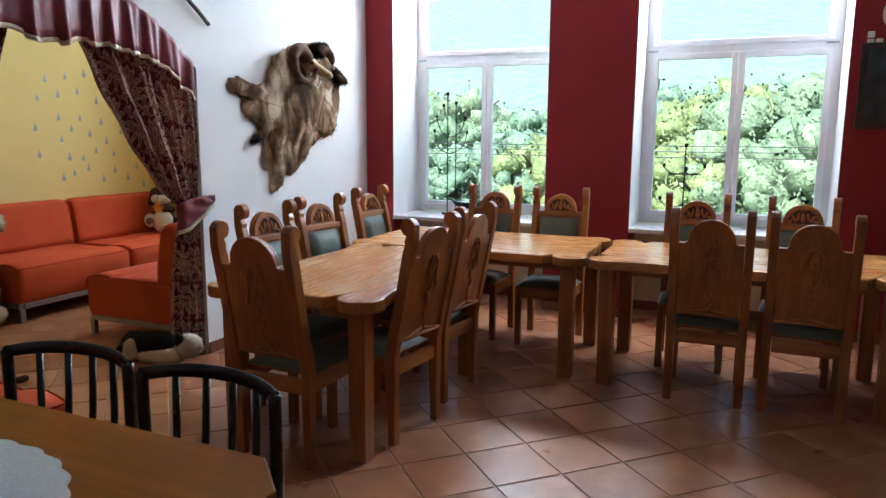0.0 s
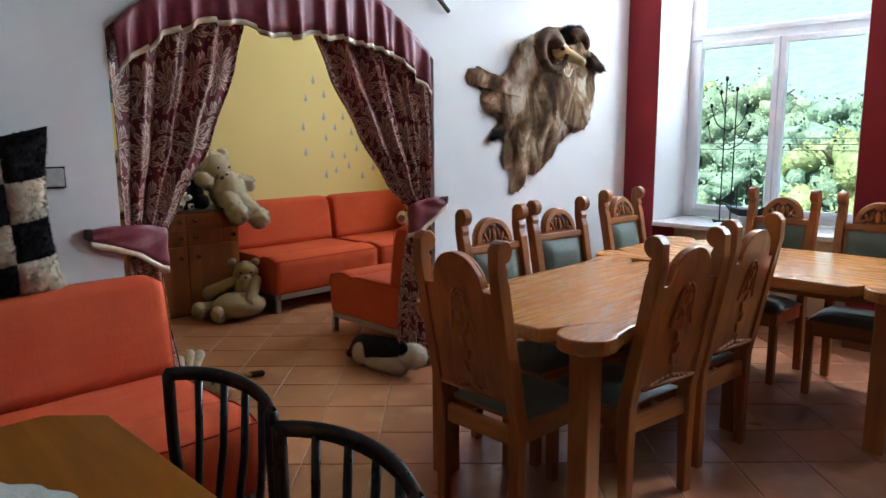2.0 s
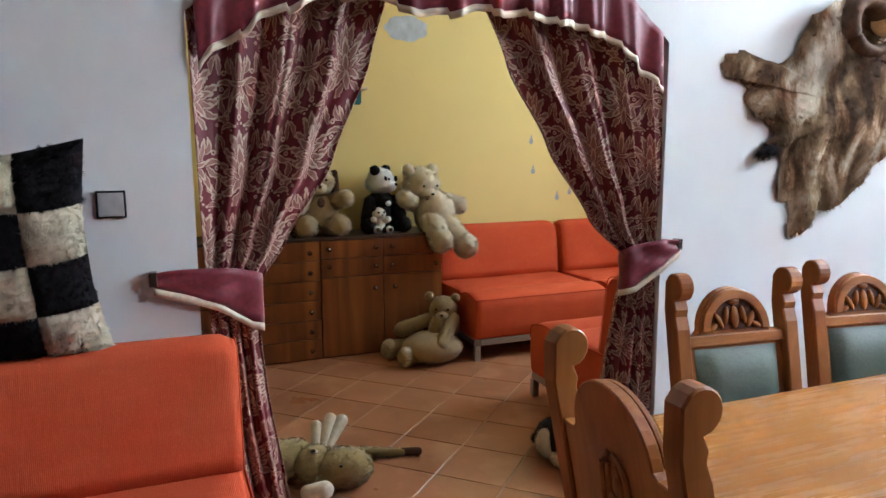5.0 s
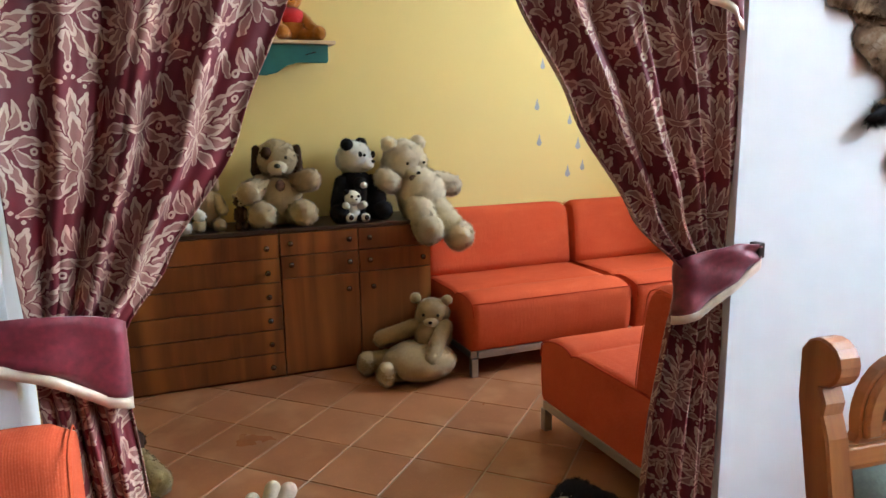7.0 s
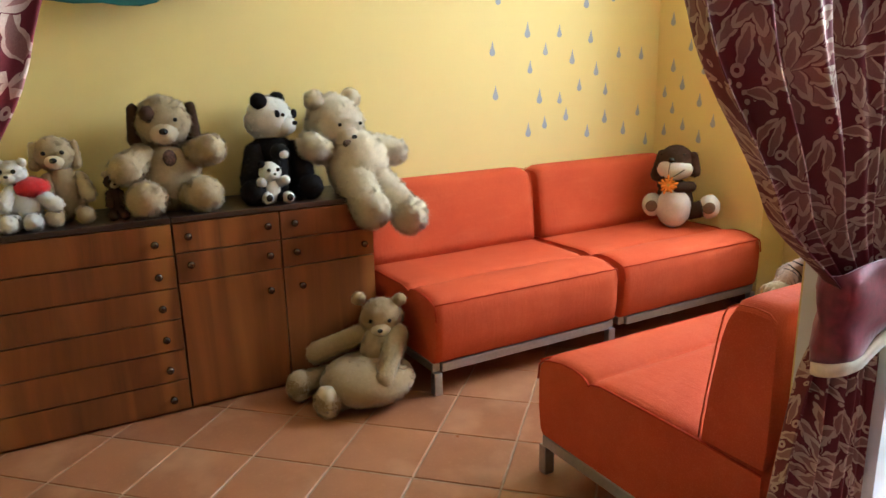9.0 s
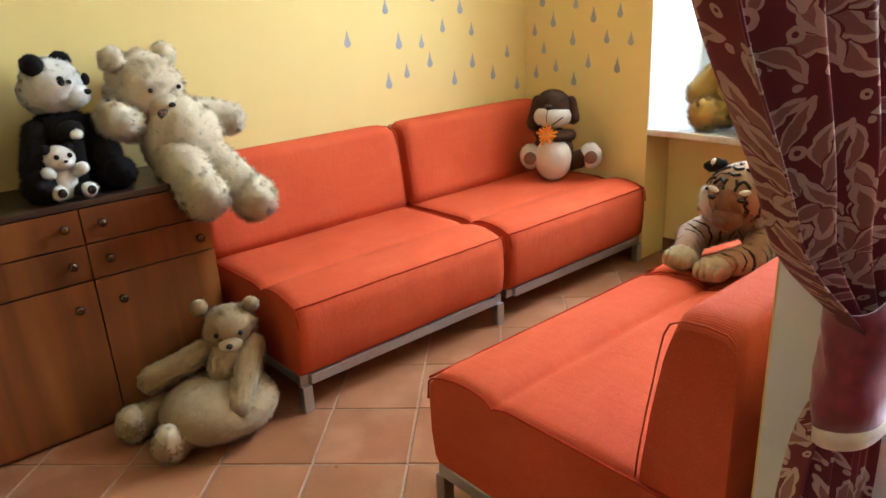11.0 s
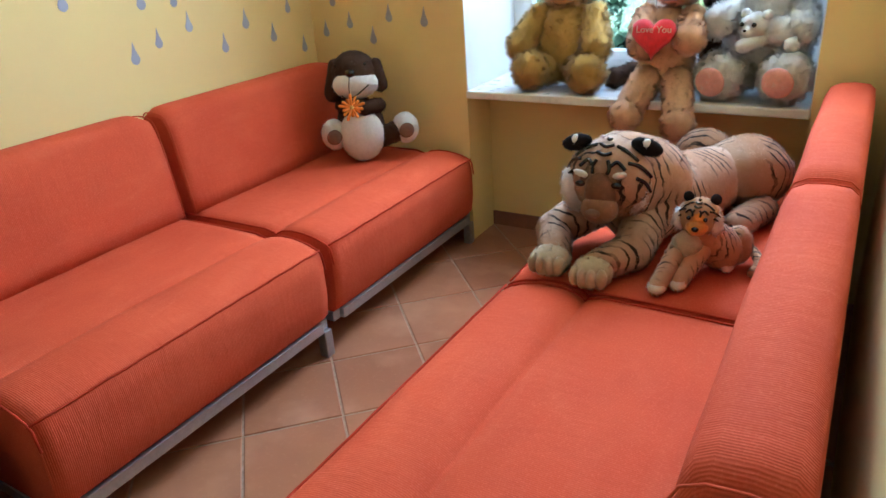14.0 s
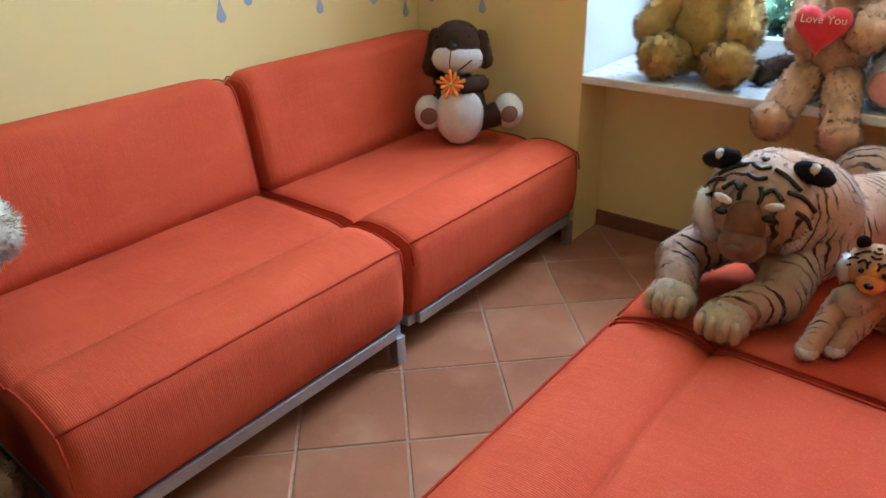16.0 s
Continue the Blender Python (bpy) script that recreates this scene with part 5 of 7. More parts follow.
for s in (-1, 1):
    T.soft("cheek", ball((-3.598 + 0.092 * s, 5.668 + 0.016 * s, 0.675), (0.034, 0.05, 0.066), (0, 12 * s, 0), 3), F_WHITE, "white cheek ruff", H, 0.010)
    T.hard("eye", ball((-3.590 + 0.050 * s, 5.572 + 0.006 * s, 0.725), (0.015, 0.009, 0.009), None, 2), C_NOSE, "dark eye", H)
    T.soft("eyebrow", ball((-3.590 + 0.054 * s, 5.588 + 0.006 * s, 0.750), (0.022, 0.007, 0.010), (0, -15 * s, 0), 2), F_WHITE, "white mark above the eye", H, 0.004)
    E_ = T.soft("ear", ball((-3.588 + 0.100 * s, 5.675 + 0.006 * s, 0.812), (0.046, 0.020, 0.024), (0, 14 * s, 0), 3), F_BLACK, "black rounded ear", H, 0.006)
    T.soft("ear_spot", ball((-3.588 + 0.102 * s, 5.668 + 0.006 * s, 0.822), (0.013, 0.014, 0.016), None, 2), F_WHITE, "white spot on the ear", H, 0.004)
for a, b, c in (((-3.66, 5.78, 0.58), (-3.750, 5.65, 0.532), (-3.705, 5.510, 0.500)), ((-3.50, 5.74, 0.56), (-3.495, 5.62, 0.52), (-3.570, 5.485, 0.496))):
    L = T.soft("leg", capsule(a, b, 0.070, 0.058, 16), F_TIGER)
    T.soft("forearm", capsule(b, Vector(c) + Vector((0, 0.03, 0.005)), 0.056, 0.045, 16), F_TIGER, "", L)
    P = T.soft("paw", ball(c, (0.058, 0.060, 0.045), None, 3), F_BEIGE, "pale paw", L)
    for k in (-1.5, -0.5, 0.5, 1.5):
        T.soft("toe", ball(Vector(c) + Vector((0.025 * k, -0.048 + 0.008 * abs(k), 0.000)), (0.016, 0.022, 0.030), None, 3), F_BEIGE, "pale toe", L, 0.005)
def head_stripes(T, H, c, radii, r, mat):
    """Dark bands sewn over the brow and the cheeks."""
    bands = [((-20, 64), (0, 60), (20, 64)), ((-15, 50), (0, 46), (15, 50)), ((-12, 78), (0, 74), (12, 78))]
    for s in (-1, 1):
        bands += [((28 * s, 62), (45 * s, 52), (58 * s, 34)), ((40 * s, 34), (58 * s, 26), (74 * s, 8)), ((48 * s, 12), (62 * s, 2), (76 * s, -14)), ((14 * s, 30), (24 * s, 36), (34 * s, 24)), ((10 * s, 18), (12 * s, 28), (9 * s, 38))]
    for band in bands:
        ps = []
        for az, el in band:
            a, e = radians(az), radians(el)
            ps.append(Vector(c) + 1.012 * Vector((radii[0] * math.sin(a) * math.cos(e), -radii[1] * math.cos(a) * math.cos(e), radii[2] * math.sin(e))))
        T.hard("stripe", tube(bezier(ps, 5), r, 5), mat, "black fur stripe", H)


head_stripes(T, H, (-3.590, 5.695, 0.715), (0.128, 0.116, 0.115), 0.0058, C_NOSE)
T.soft("hind_paw", capsule((-3.22, 6.12, 0.50), (-3.27, 5.98, 0.495), 0.048, 0.043), F_TIGER)
T = Toy("plush_tiger", (-3.31, 5.68, ST), "small striped plush tiger cub lying beside the large tiger", 0.006)
T.soft("body", capsule((-3.322, 5.665, 0.585), (-3.272, 5.735, 0.515), 0.050, 0.062), F_CUB)
H = T.soft("head", ball((-3.325, 5.650, 0.640), (0.058, 0.054, 0.052), None, 3), F_CUB)
T.soft("muzzle", ball((-3.322, 5.610, 0.624), (0.030, 0.030, 0.024), None, 3), F_CFACE, "orange muzzle", H, 0.004)
T.soft("forehead", ball((-3.322, 5.615, 0.642), (0.028, 0.022, 0.030), None, 2), F_CFACE, "orange face", H, 0.003)
T.soft("chest", ball((-3.345, 5.622, 0.560), (0.042, 0.032, 0.048), None, 2), F_BEIGE, "pale chest", None, 0.006)
T.hard("nose", ball((-3.322, 5.581, 0.627), (0.010, 0.007, 0.007), None, 2), C_NOSE, "black nose", H)
for s in (-1, 1):
    T.soft("cheek", ball((-3.328 + 0.046 * s, 5.640, 0.630), (0.020, 0.024, 0.034), None, 2), F_WHITE, "pale cheek ruff", H, 0.012)
    T.hard("eye", ball((-3.322 + 0.022 * s, 5.596, 0.652), (0.006, 0.005, 0.006), None, 2), C_NOSE, "dark eye", H)
    T.soft("ear", ball((-3.322 + 0.036 * s, 5.650, 0.693), (0.015, 0.008, 0.016), None, 2), F_BLACK, "small dark ear", H, 0.004)
head_stripes(T, H, (-3.325, 5.650, 0.640), (0.058, 0.054, 0.052), 0.0030, C_NOSE)
for a, b in (((-3.365, 5.645, 0.55), (-3.395, 5.510, 0.474)), ((-3.315, 5.635, 0.54), (-3.350, 5.555, 0.474))):
    L = T.soft("leg", capsule(a, b, 0.030, 0.024), F_CUB)
    T.soft("paw", ball(b, (0.026, 0.028, 0.020), None, 2), F_WHITE, "white paw", L, 0.004)
L = T.soft("hind_leg", ball((-3.235, 5.765, 0.520), (0.040, 0.050, 0.058)), F_CUB)
T.soft("hind_foot", ball((-3.252, 5.715, 0.474), (0.022, 0.030, 0.020), None, 2), F_WHITE, "white paw", L, 0.004)
T.soft("tail", tube(bezier([(-3.225, 5.82, 0.50), (-3.190, 5.80, 0.485), (-3.172, 5.75, 0.475), (-3.180, 5.69, 0.472)], 4), 0.014, 10), F_CUB)

# toys on the play corner's window sill
G = "plush toys on the window sill"
seated("teddy_bear", (-4.14, 6.72, SILL), "golden long-haired teddy bear sitting on the white sill", (-4.14, 6.74, 1.175), 0.120, (0.15, -0.95, -0.1), (-4.14, 6.76, 0.925), (0.145, 0.115, 0.175),
       [((-4.26, 6.74, 1.03), (-4.32, 6.66, 0.92)), ((-4.02, 6.74, 1.03), (-3.98, 6.65, 0.92))], [((-4.20, 6.72, 0.82), (-4.255, 6.605, 0.825)), ((-4.08, 6.72, 0.82), (-4.00, 6.60, 0.825))],
       F_GOLD, None, F_GOLD, "round", F_GOLD, 0.020, 0.055, 0.07, 0.078, 0.02, G)
T = seated("teddy_bear", (-3.70, 6.66, SILL), "peach teddy bear hugging a red heart on the sill", (-3.66, 6.68, 1.175), 0.110, (-0.2, -0.95, 0.0), (-3.69, 6.67, 0.915), (0.11, 0.095, 0.165),
           [((-3.78, 6.66, 1.03), (-3.76, 6.56, 0.95)), ((-3.60, 6.66, 1.03), (-3.585, 6.55, 0.97))], [((-3.75, 6.60, 0.80), (-3.79, 6.465, 0.690)), ((-3.63, 6.60, 0.80), (-3.585, 6.455, 0.672))],
           F_PEACH, None, F_WHITE, "round", F_PEACH, 0.013, 0.052, 0.062, 0.062, 0.018, G)
T.soft("inner_ear", ball((-3.76, 6.62, 1.255), (0.02, 0.012, 0.02), None, 2), F_WHITE, "pale inner ear")
hp = []
for k in range(28):
    a = 2 * math.pi * k / 28
    hp.append((0.0062 * 16 * math.sin(a) ** 3 * 0.85, 0.0062 * (13 * math.cos(a) - 5 * math.cos(2 * a) - 2 * math.cos(3 * a) - math.cos(4 * a)) * 0.85))
hv, hf = [], []
rings = [(0.0, 1.0), (0.012, 0.97), (0.024, 0.85), (0.033, 0.6), (0.037, 0.3)]
for sgn in (1, -1):
    for d, k in rings:
        hv += [(x * k, -sgn * d, z * k) for x, z in hp]
n = len(hp)
for side in (0, 1):
    o_ = side * len(rings) * n
    for r in range(len(rings) - 1):
        for k in range(n):
            q = (k + 1) % n
            hf.append((o_ + r * n + k, o_ + r * n + q, o_ + (r + 1) * n + q, o_ + (r + 1) * n + k))
    hf.append(tuple(o_ + (len(rings) - 1) * n + k for k in range(n)))
heart = thing("heart_cushion", pose(-3.71, 6.515, 0.985, -8), "red heart cushion with pale writing held by a bear", "cushion")
obj("cushion", hv, hf, C_RED, heart, smooth=True)
txt = bpy.data.curves.new("writing", "FONT")
txt.body, txt.size, txt.align_x, txt.extrude = "I Love You", 0.034, "CENTER", 0.0008
to = new("writing", txt)
to.parent = heart
to.matrix_local = pose(0, -0.0375, 0.012, 90, 0, 0)
txt.materials.append(C_BONE)
seated("plush_bear", (-3.36, 6.72, SILL), "white long-haired plush bear with pink soles on the sill", (-3.33, 6.78, 1.22), 0.125, (-0.2, -0.95, -0.1), (-3.34, 6.78, 0.96), (0.16, 0.12, 0.20),
       [((-3.46, 6.74, 1.05), (-3.50, 6.64, 1.02)), ((-3.24, 6.74, 1.05), (-3.22, 6.64, 1.0))], [((-3.42, 6.74, 0.82), (-3.480, 6.625, 0.825)), ((-3.28, 6.72, 0.83), (-3.245, 6.590, 0.838))],
       F_WHITE, C_PINK, F_WHITE, "round", F_WHITE, 0.022, 0.05, 0.07, 0.090, 0.016, G)
seated("plush_bunny", (-3.34, 6.62, 0.86), "small white plush bunny lying in the white bear's lap", (-3.37, 6.625, 1.005), 0.055, (-0.4, -0.85, 0.0), (-3.29, 6.64, 0.985), (0.085, 0.06, 0.055),
       [((-3.33, 6.61, 0.97), (-3.40, 6.57, 0.945))], [((-3.26, 6.62, 0.96), (-3.24, 6.58, 0.95))],
       F_WHITE, None, F_WHITE, "round", F_WHITE, 0.012, 0.022, 0.024, 0.026, 0.006, G)
seated("plush_dog", (-3.53, 6.86, SILL), "dark brown plush dog behind the peach bear", (-3.50, 6.84, 1.12), 0.08, (0.0, -1, 0), (-3.52, 6.87, 0.92), (0.09, 0.08, 0.17),
       [((-3.60, 6.85, 1.0), (-3.62, 6.80, 0.93))], [((-3.86, 6.80, 0.80), (-3.92, 6.72, 0.78))],
       F_BROWN, None, F_BROWN, "flop", F_BROWN, 0.014, 0.03, 0.035, 0.04, 0.012, G)

# plush moose lying on the floor behind the curtain
T = Toy("plush_moose", (-3.25, 3.0, 0.0), "olive plush moose lying on the tiles with pale antlers", 0.012)
H = T.soft("head", ball((-3.14, 3.11, 0.085), (0.095, 0.125, 0.085), (0, 0, -20), 3, 1.0, 0.08), F_OLIVE)
T.soft("cheek", ball((-3.20, 3.00, 0.095), (0.075, 0.09, 0.080), None, 3), F_OLIVE, "", H)
for p in ((-3.09, 3.15, 0.145), (-3.06, 3.08, 0.13)):
    T.hard("nostril", ball(p, (0.008, 0.008, 0.006), None, 2), C_NOSE, "dark nostril", H)
T.hard("eye", ball((-3.16, 2.985, 0.170), (0.012, 0.012, 0.008), None, 2), C_NOSE, "dark eye", H)
T.hard("eye_ring", ball((-3.165, 2.99, 0.165), (0.018, 0.018, 0.008), None, 2), C_BONE, "pale eye ring", H)
for a, b, r in (((-3.30, 3.02, 0.10), (-3.36, 3.04, 0.20), 0.022), ((-3.30, 3.06, 0.11), (-3.38, 3.11, 0.215), 0.024), ((-3.31, 3.08, 0.12), (-3.37, 3.16, 0.20), 0.026), ((-3.00, 2.93, 0.07), (-2.97, 2.99, 0.085), 0.032)):
    T.hard("antler", capsule(a, b, r, r * 1.15, 12), C_BONE, "pale padded antler")
T.soft("body", capsule((-3.28, 2.93, 0.10), (-3.26, 2.72, 0.105), 0.085, 0.10, 16), F_OLIVE)
L = T.soft("leg", capsule((-3.40, 3.14, 0.035), (-3.32, 3.44, 0.022), 0.030, 0.016, 10), F_OLIVE)
T.hard("hoof", capsule((-3.325, 3.44, 0.022), (-3.305, 3.51, 0.020), 0.018, 0.020, 10), F_BROWN, "dark hoof", L)
# small toy further in
T = Toy("plush_toy", (-4.0, 2.68, 0.0), "small olive plush toy with brown head lying on tiles", 0.010)
T.soft("head", ball((-4.05, 2.65, 0.175), (0.055, 0.055, 0.045)), F_BROWN)
T.soft("body", capsule((-4.03, 2.66, 0.12), (-3.90, 2.74, 0.055), 0.045, 0.055), F_OLIVE)
# black and white dog lying by the arch
T = Toy("plush_dog", (-2.95, 4.1, 0.0), "black and cream plush dog lying under the sofa's end", 0.012)
T.soft("body", capsule((-3.06, 4.10, 0.095), (-2.80, 4.16, 0.10), 0.085, 0.090, 18), F_BLACK)
T.soft("haunch", ball((-3.03, 4.05, 0.085), (0.062, 0.045, 0.070)), F_CREAM, "cream haunch")
T.soft("belly", capsule((-2.95, 4.07, 0.045), (-2.72, 4.10, 0.060), 0.042, 0.055), F_CREAM, "cream underside")
H = T.soft("head", ball((-2.64, 4.14, 0.13), (0.085, 0.08, 0.075)), F_CREAM)
T.soft("ear", ball((-2.66, 4.08, 0.175), (0.035, 0.02, 0.045), None, 2), F_BLACK, "black ear", H)
T.soft("tail", capsule((-3.12, 4.11, 0.12), (-3.16, 4.06, 0.05), 0.022, 0.020), F_BLACK)

# ---- wall shelf ----
C_TEAL = plain("teal_painted_wood", (0.015, 0.13, 0.13), 0.45, 0, 0.12, 14, 0.05)
C_SHELF = plain("pale_shelf_board", (0.62, 0.45, 0.30), 0.5, 0, 0.1, 14)
t = thing("wall_shelf", pose(AB, 0, 0), "teal scalloped wall shelf with a pale board and toys", "shelf")
part("board", box_bm(0.0, 0.24, 3.05, 3.83, 1.845, 1.865, 0.004), C_SHELF, t, "pale wooden board")
pts = [(3.06, 1.844), (3.06, 1.72)] + [(3.10 + 0.1 * k, 1.69 - 0.012 * math.sin(k * 1.3)) for k in range(3)] + [(3.36, 1.675), (3.44, 1.675), (3.50, 1.69), (3.56, 1.73), (3.62, 1.745), (3.78, 1.745), (3.79, 1.76), (3.79, 1.844)]
part("apron", outline_bm(pts, 0.02, "YZ", 0.003, 0.19), C_TEAL, t, "teal scalloped apron")
for a, b in ((3.36, 3.41), (3.66, 3.72)):
    part("slot", outline_bm([(a, 1.70 if a < 3.5 else 1.785), (b, 1.715 if a < 3.5 else 1.80), (b, 1.722 if a < 3.5 else 1.807), (a, 1.706 if a < 3.5 else 1.790)], 0.002, "YZ", 0, 0.2095), C_NOSE, t, "dark slot")
for a in (3.12, 3.74):
    part("bracket", box_bm(0.0, 0.188, a, a + 0.018, 1.76, 1.844, 0.002), C_TEAL, t)
G = "plush toys on the shelf"
T = seated("plush_bear", (-5.27, 3.62, 1.866), "orange plush bear in a red shirt on the teal shelf", (-5.28, 3.60, 2.10), 0.07, (0.95, 0, -0.1), (-5.28, 3.60, 1.96), (0.07, 0.08, 0.095),
           [((-5.26, 3.54, 2.0), (-5.20, 3.50, 1.93)), ((-5.26, 3.67, 2.0), (-5.20, 3.71, 1.93))], [((-5.25, 3.57, 1.90), (-5.16, 3.535, 1.905)), ((-5.25, 3.66, 1.90), (-5.17, 3.74, 1.905))],
           F_ORANGE, None, F_ORANGE, "round", F_ORANGE, 0.006, 0.028, 0.035, 0.038, 0.010, G)
T.soft("shirt", ball((-5.275, 3.60, 1.995), (0.078, 0.088, 0.060)), C_RED, "red shirt")
seated("plush_bear", (-5.27, 3.32, 1.866), "small orange and red plush toy on the teal shelf", (-5.28, 3.32, 2.06), 0.06, (0.95, 0, -0.1), (-5.28, 3.32, 1.95), (0.06, 0.07, 0.085),
       [((-5.26, 3.26, 1.98), (-5.20, 3.24, 1.92)), ((-5.26, 3.38, 1.98), (-5.20, 3.40, 1.92))], [((-5.25, 3.29, 1.90), (-5.17, 3.27, 1.90)), ((-5.25, 3.36, 1.90), (-5.17, 3.38, 1.90))],
       C_RED, None, F_ORANGE, "round", F_ORANGE, 0.006, 0.026, 0.03, 0.034, 0.009, G)

# ---- painted drops and cloud ----
C_DROP = plain("blue_grey_wall_paint", (0.36, 0.37, 0.45), 0.7, 0, 0.06, 20, 0)
C_CLOUD = plain("pale_cloud_paint", (0.50, 0.54, 0.60), 0.7, 0, 0.2, 12, 0)
DB = [(5.26, 1.49), (5.28, 1.25), (5.52, 1.39), (5.59, 1.22), (5.74, 1.21), (5.51, 1.03), (5.63, 1.07), (5.79, 1.11), (5.96, 1.0), (5.63, 1.49), (5.5, 1.59), (5.73, 1.59), (5.83, 1.44), (5.89, 1.28),
      (5.97, 1.56), (6.02, 1.37), (6.1, 1.25), (6.1, 1.08), (6.2, 1.47), (6.26, 1.0), (6.38, 1.11), (6.39, 1.46), (6.46, 0.92)]
DW = [(-5.31, 0.98), (-5.26, 1.38), (-5.32, 1.22), (-5.25, 1.12), (-5.18, 1.27), (-5.16, 1.02), (-5.13, 1.5), (-5.04, 1.17), (-5.03, 0.95), (-5.02, 1.36), (-4.93, 1.05), (-4.9, 1.29), (-4.82, 1.48), (-4.81, 1.18), (-4.74, 1.03), (-4.73, 1.31), (-4.66, 1.17)]
DB += [(5.30 + 0.21 * (k % 6) + 0.09 * ((k // 6) % 2), 1.76 + 0.17 * (k // 6) + 0.04 * (k % 3)) for k in range(12)]
DW += [(-5.28 + 0.2 * (k % 4) + 0.08 * ((k // 4) % 2), 1.66 + 0.17 * (k // 4) + 0.05 * (k % 2)) for k in range(8)]


def drop_outline(s, mirror=1):
    body = arc(0, 0, 0.0135 * s, -200, 20, 12)
    return [(mirror * x, z) for x, z in body] + [(mirror * 0.006 * s, 0.022 * s), (mirror * 0.001 * s, 0.046 * s), (mirror * -0.006 * s, 0.020 * s)]


for k, (y, z) in enumerate(DB):
    o = part("painted_drop", outline_bm(drop_outline(1.35 + 0.12 * math.sin(k * 2.7)), 0.0012, "YZ", 0, AB), C_DROP, None)
    o.location = (0, y, z)
    tagged(o, "blue-grey raindrop painted on the yellow wall", "wall painting", "painted raindrops", "structure")
for k, (x, z) in enumerate(DW):
    o = part("painted_drop", outline_bm(drop_outline(1.35 + 0.12 * math.sin(k * 1.9)), 0.0012, "XZ", 0, WY - 0.0012), C_DROP, None)
    o.location = (x, 0, z)
    tagged(o, "blue-grey raindrop painted beside the window", "wall painting", "painted raindrops", "structure")
cl = []
for k in range(60):
    a = 2 * math.pi * k / 60
    r = 1 + 0.13 * abs(math.sin(a * 3.5))
    cl.append((4.20 + 0.155 * r * math.cos(a), 2.315 + 0.085 * r * math.sin(a)))
tagged(part("painted_cloud", outline_bm(cl, 0.0012, "YZ", 0, AB), C_CLOUD), "pale blue cloud painted on the yellow wall", "wall painting", "", "structure")

# ---- near table, spindle chairs, doily ----
t = thing("cafe_table", pose(-0.91, 1.42, 0), "orange-varnished wooden table with cut corners under a doily", "table")
c, hx, hy = 0.11, 0.63, 0.60
pts = [(hx - c, -hy), (hx, -hy + c), (hx, hy - c), (hx - c, hy), (-hx + c, hy), (-hx, hy - c), (-hx, -hy + c), (-hx + c, -hy)]
part("tabletop", outline_bm(pts, 0.028, "XY", 0.005, 0.722, 2), M_BEECH, t)
bm = box_bm(-0.50, 0.50, -0.48, -0.455, 0.64, 0.7215)
box_bm(-0.50, 0.50, 0.455, 0.48, 0.64, 0.7215, bm=bm)
box_bm(-0.50, -0.475, -0.455, 0.455, 0.64, 0.7215, bm=bm)
box_bm(0.475, 0.50, -0.455, 0.455, 0.64, 0.7215, bm=bm)
part("apron", bm, M_BEECH, t)
for sx in (-1, 1):
    for sy in (-1, 1):
        part("leg", box_bm(sx * 0.47 - 0.028, sx * 0.47 + 0.028, sy * 0.45 - 0.028, sy * 0.45 + 0.028, 0, 0.64, 0.004), M_BEECH, t)
vs, fs = [], []
rings, seg = 9, 96
for r in range(rings):
    for k in range(seg):
        a = 2 * math.pi * k / seg
        q = r / (rings - 1)
        rad = 0.335 * q * (1 + (0.030 * abs(math.sin(a * 12)) if r == rings - 1 else 0))
        vs.append((rad * math.cos(a) * 1.12, rad * math.sin(a) * 0.92, 0.0025 + 0.0012 * math.sin(a * 24) * q + (0.002 if r in (3, 6) else 0)))
for r in range(rings - 1):
    for k in range(seg):
        q = (k + 1) % seg
        fs.append((r * seg + k, r * seg + q, (r + 1) * seg + q, (r + 1) * seg + k))
d = thing("doily", pose(-0.93, 1.53, 0.750), "white lace doily with scalloped edge lying on the table", "doily")
o = obj("cloth", vs, fs, M_LACE, d, smooth=True)


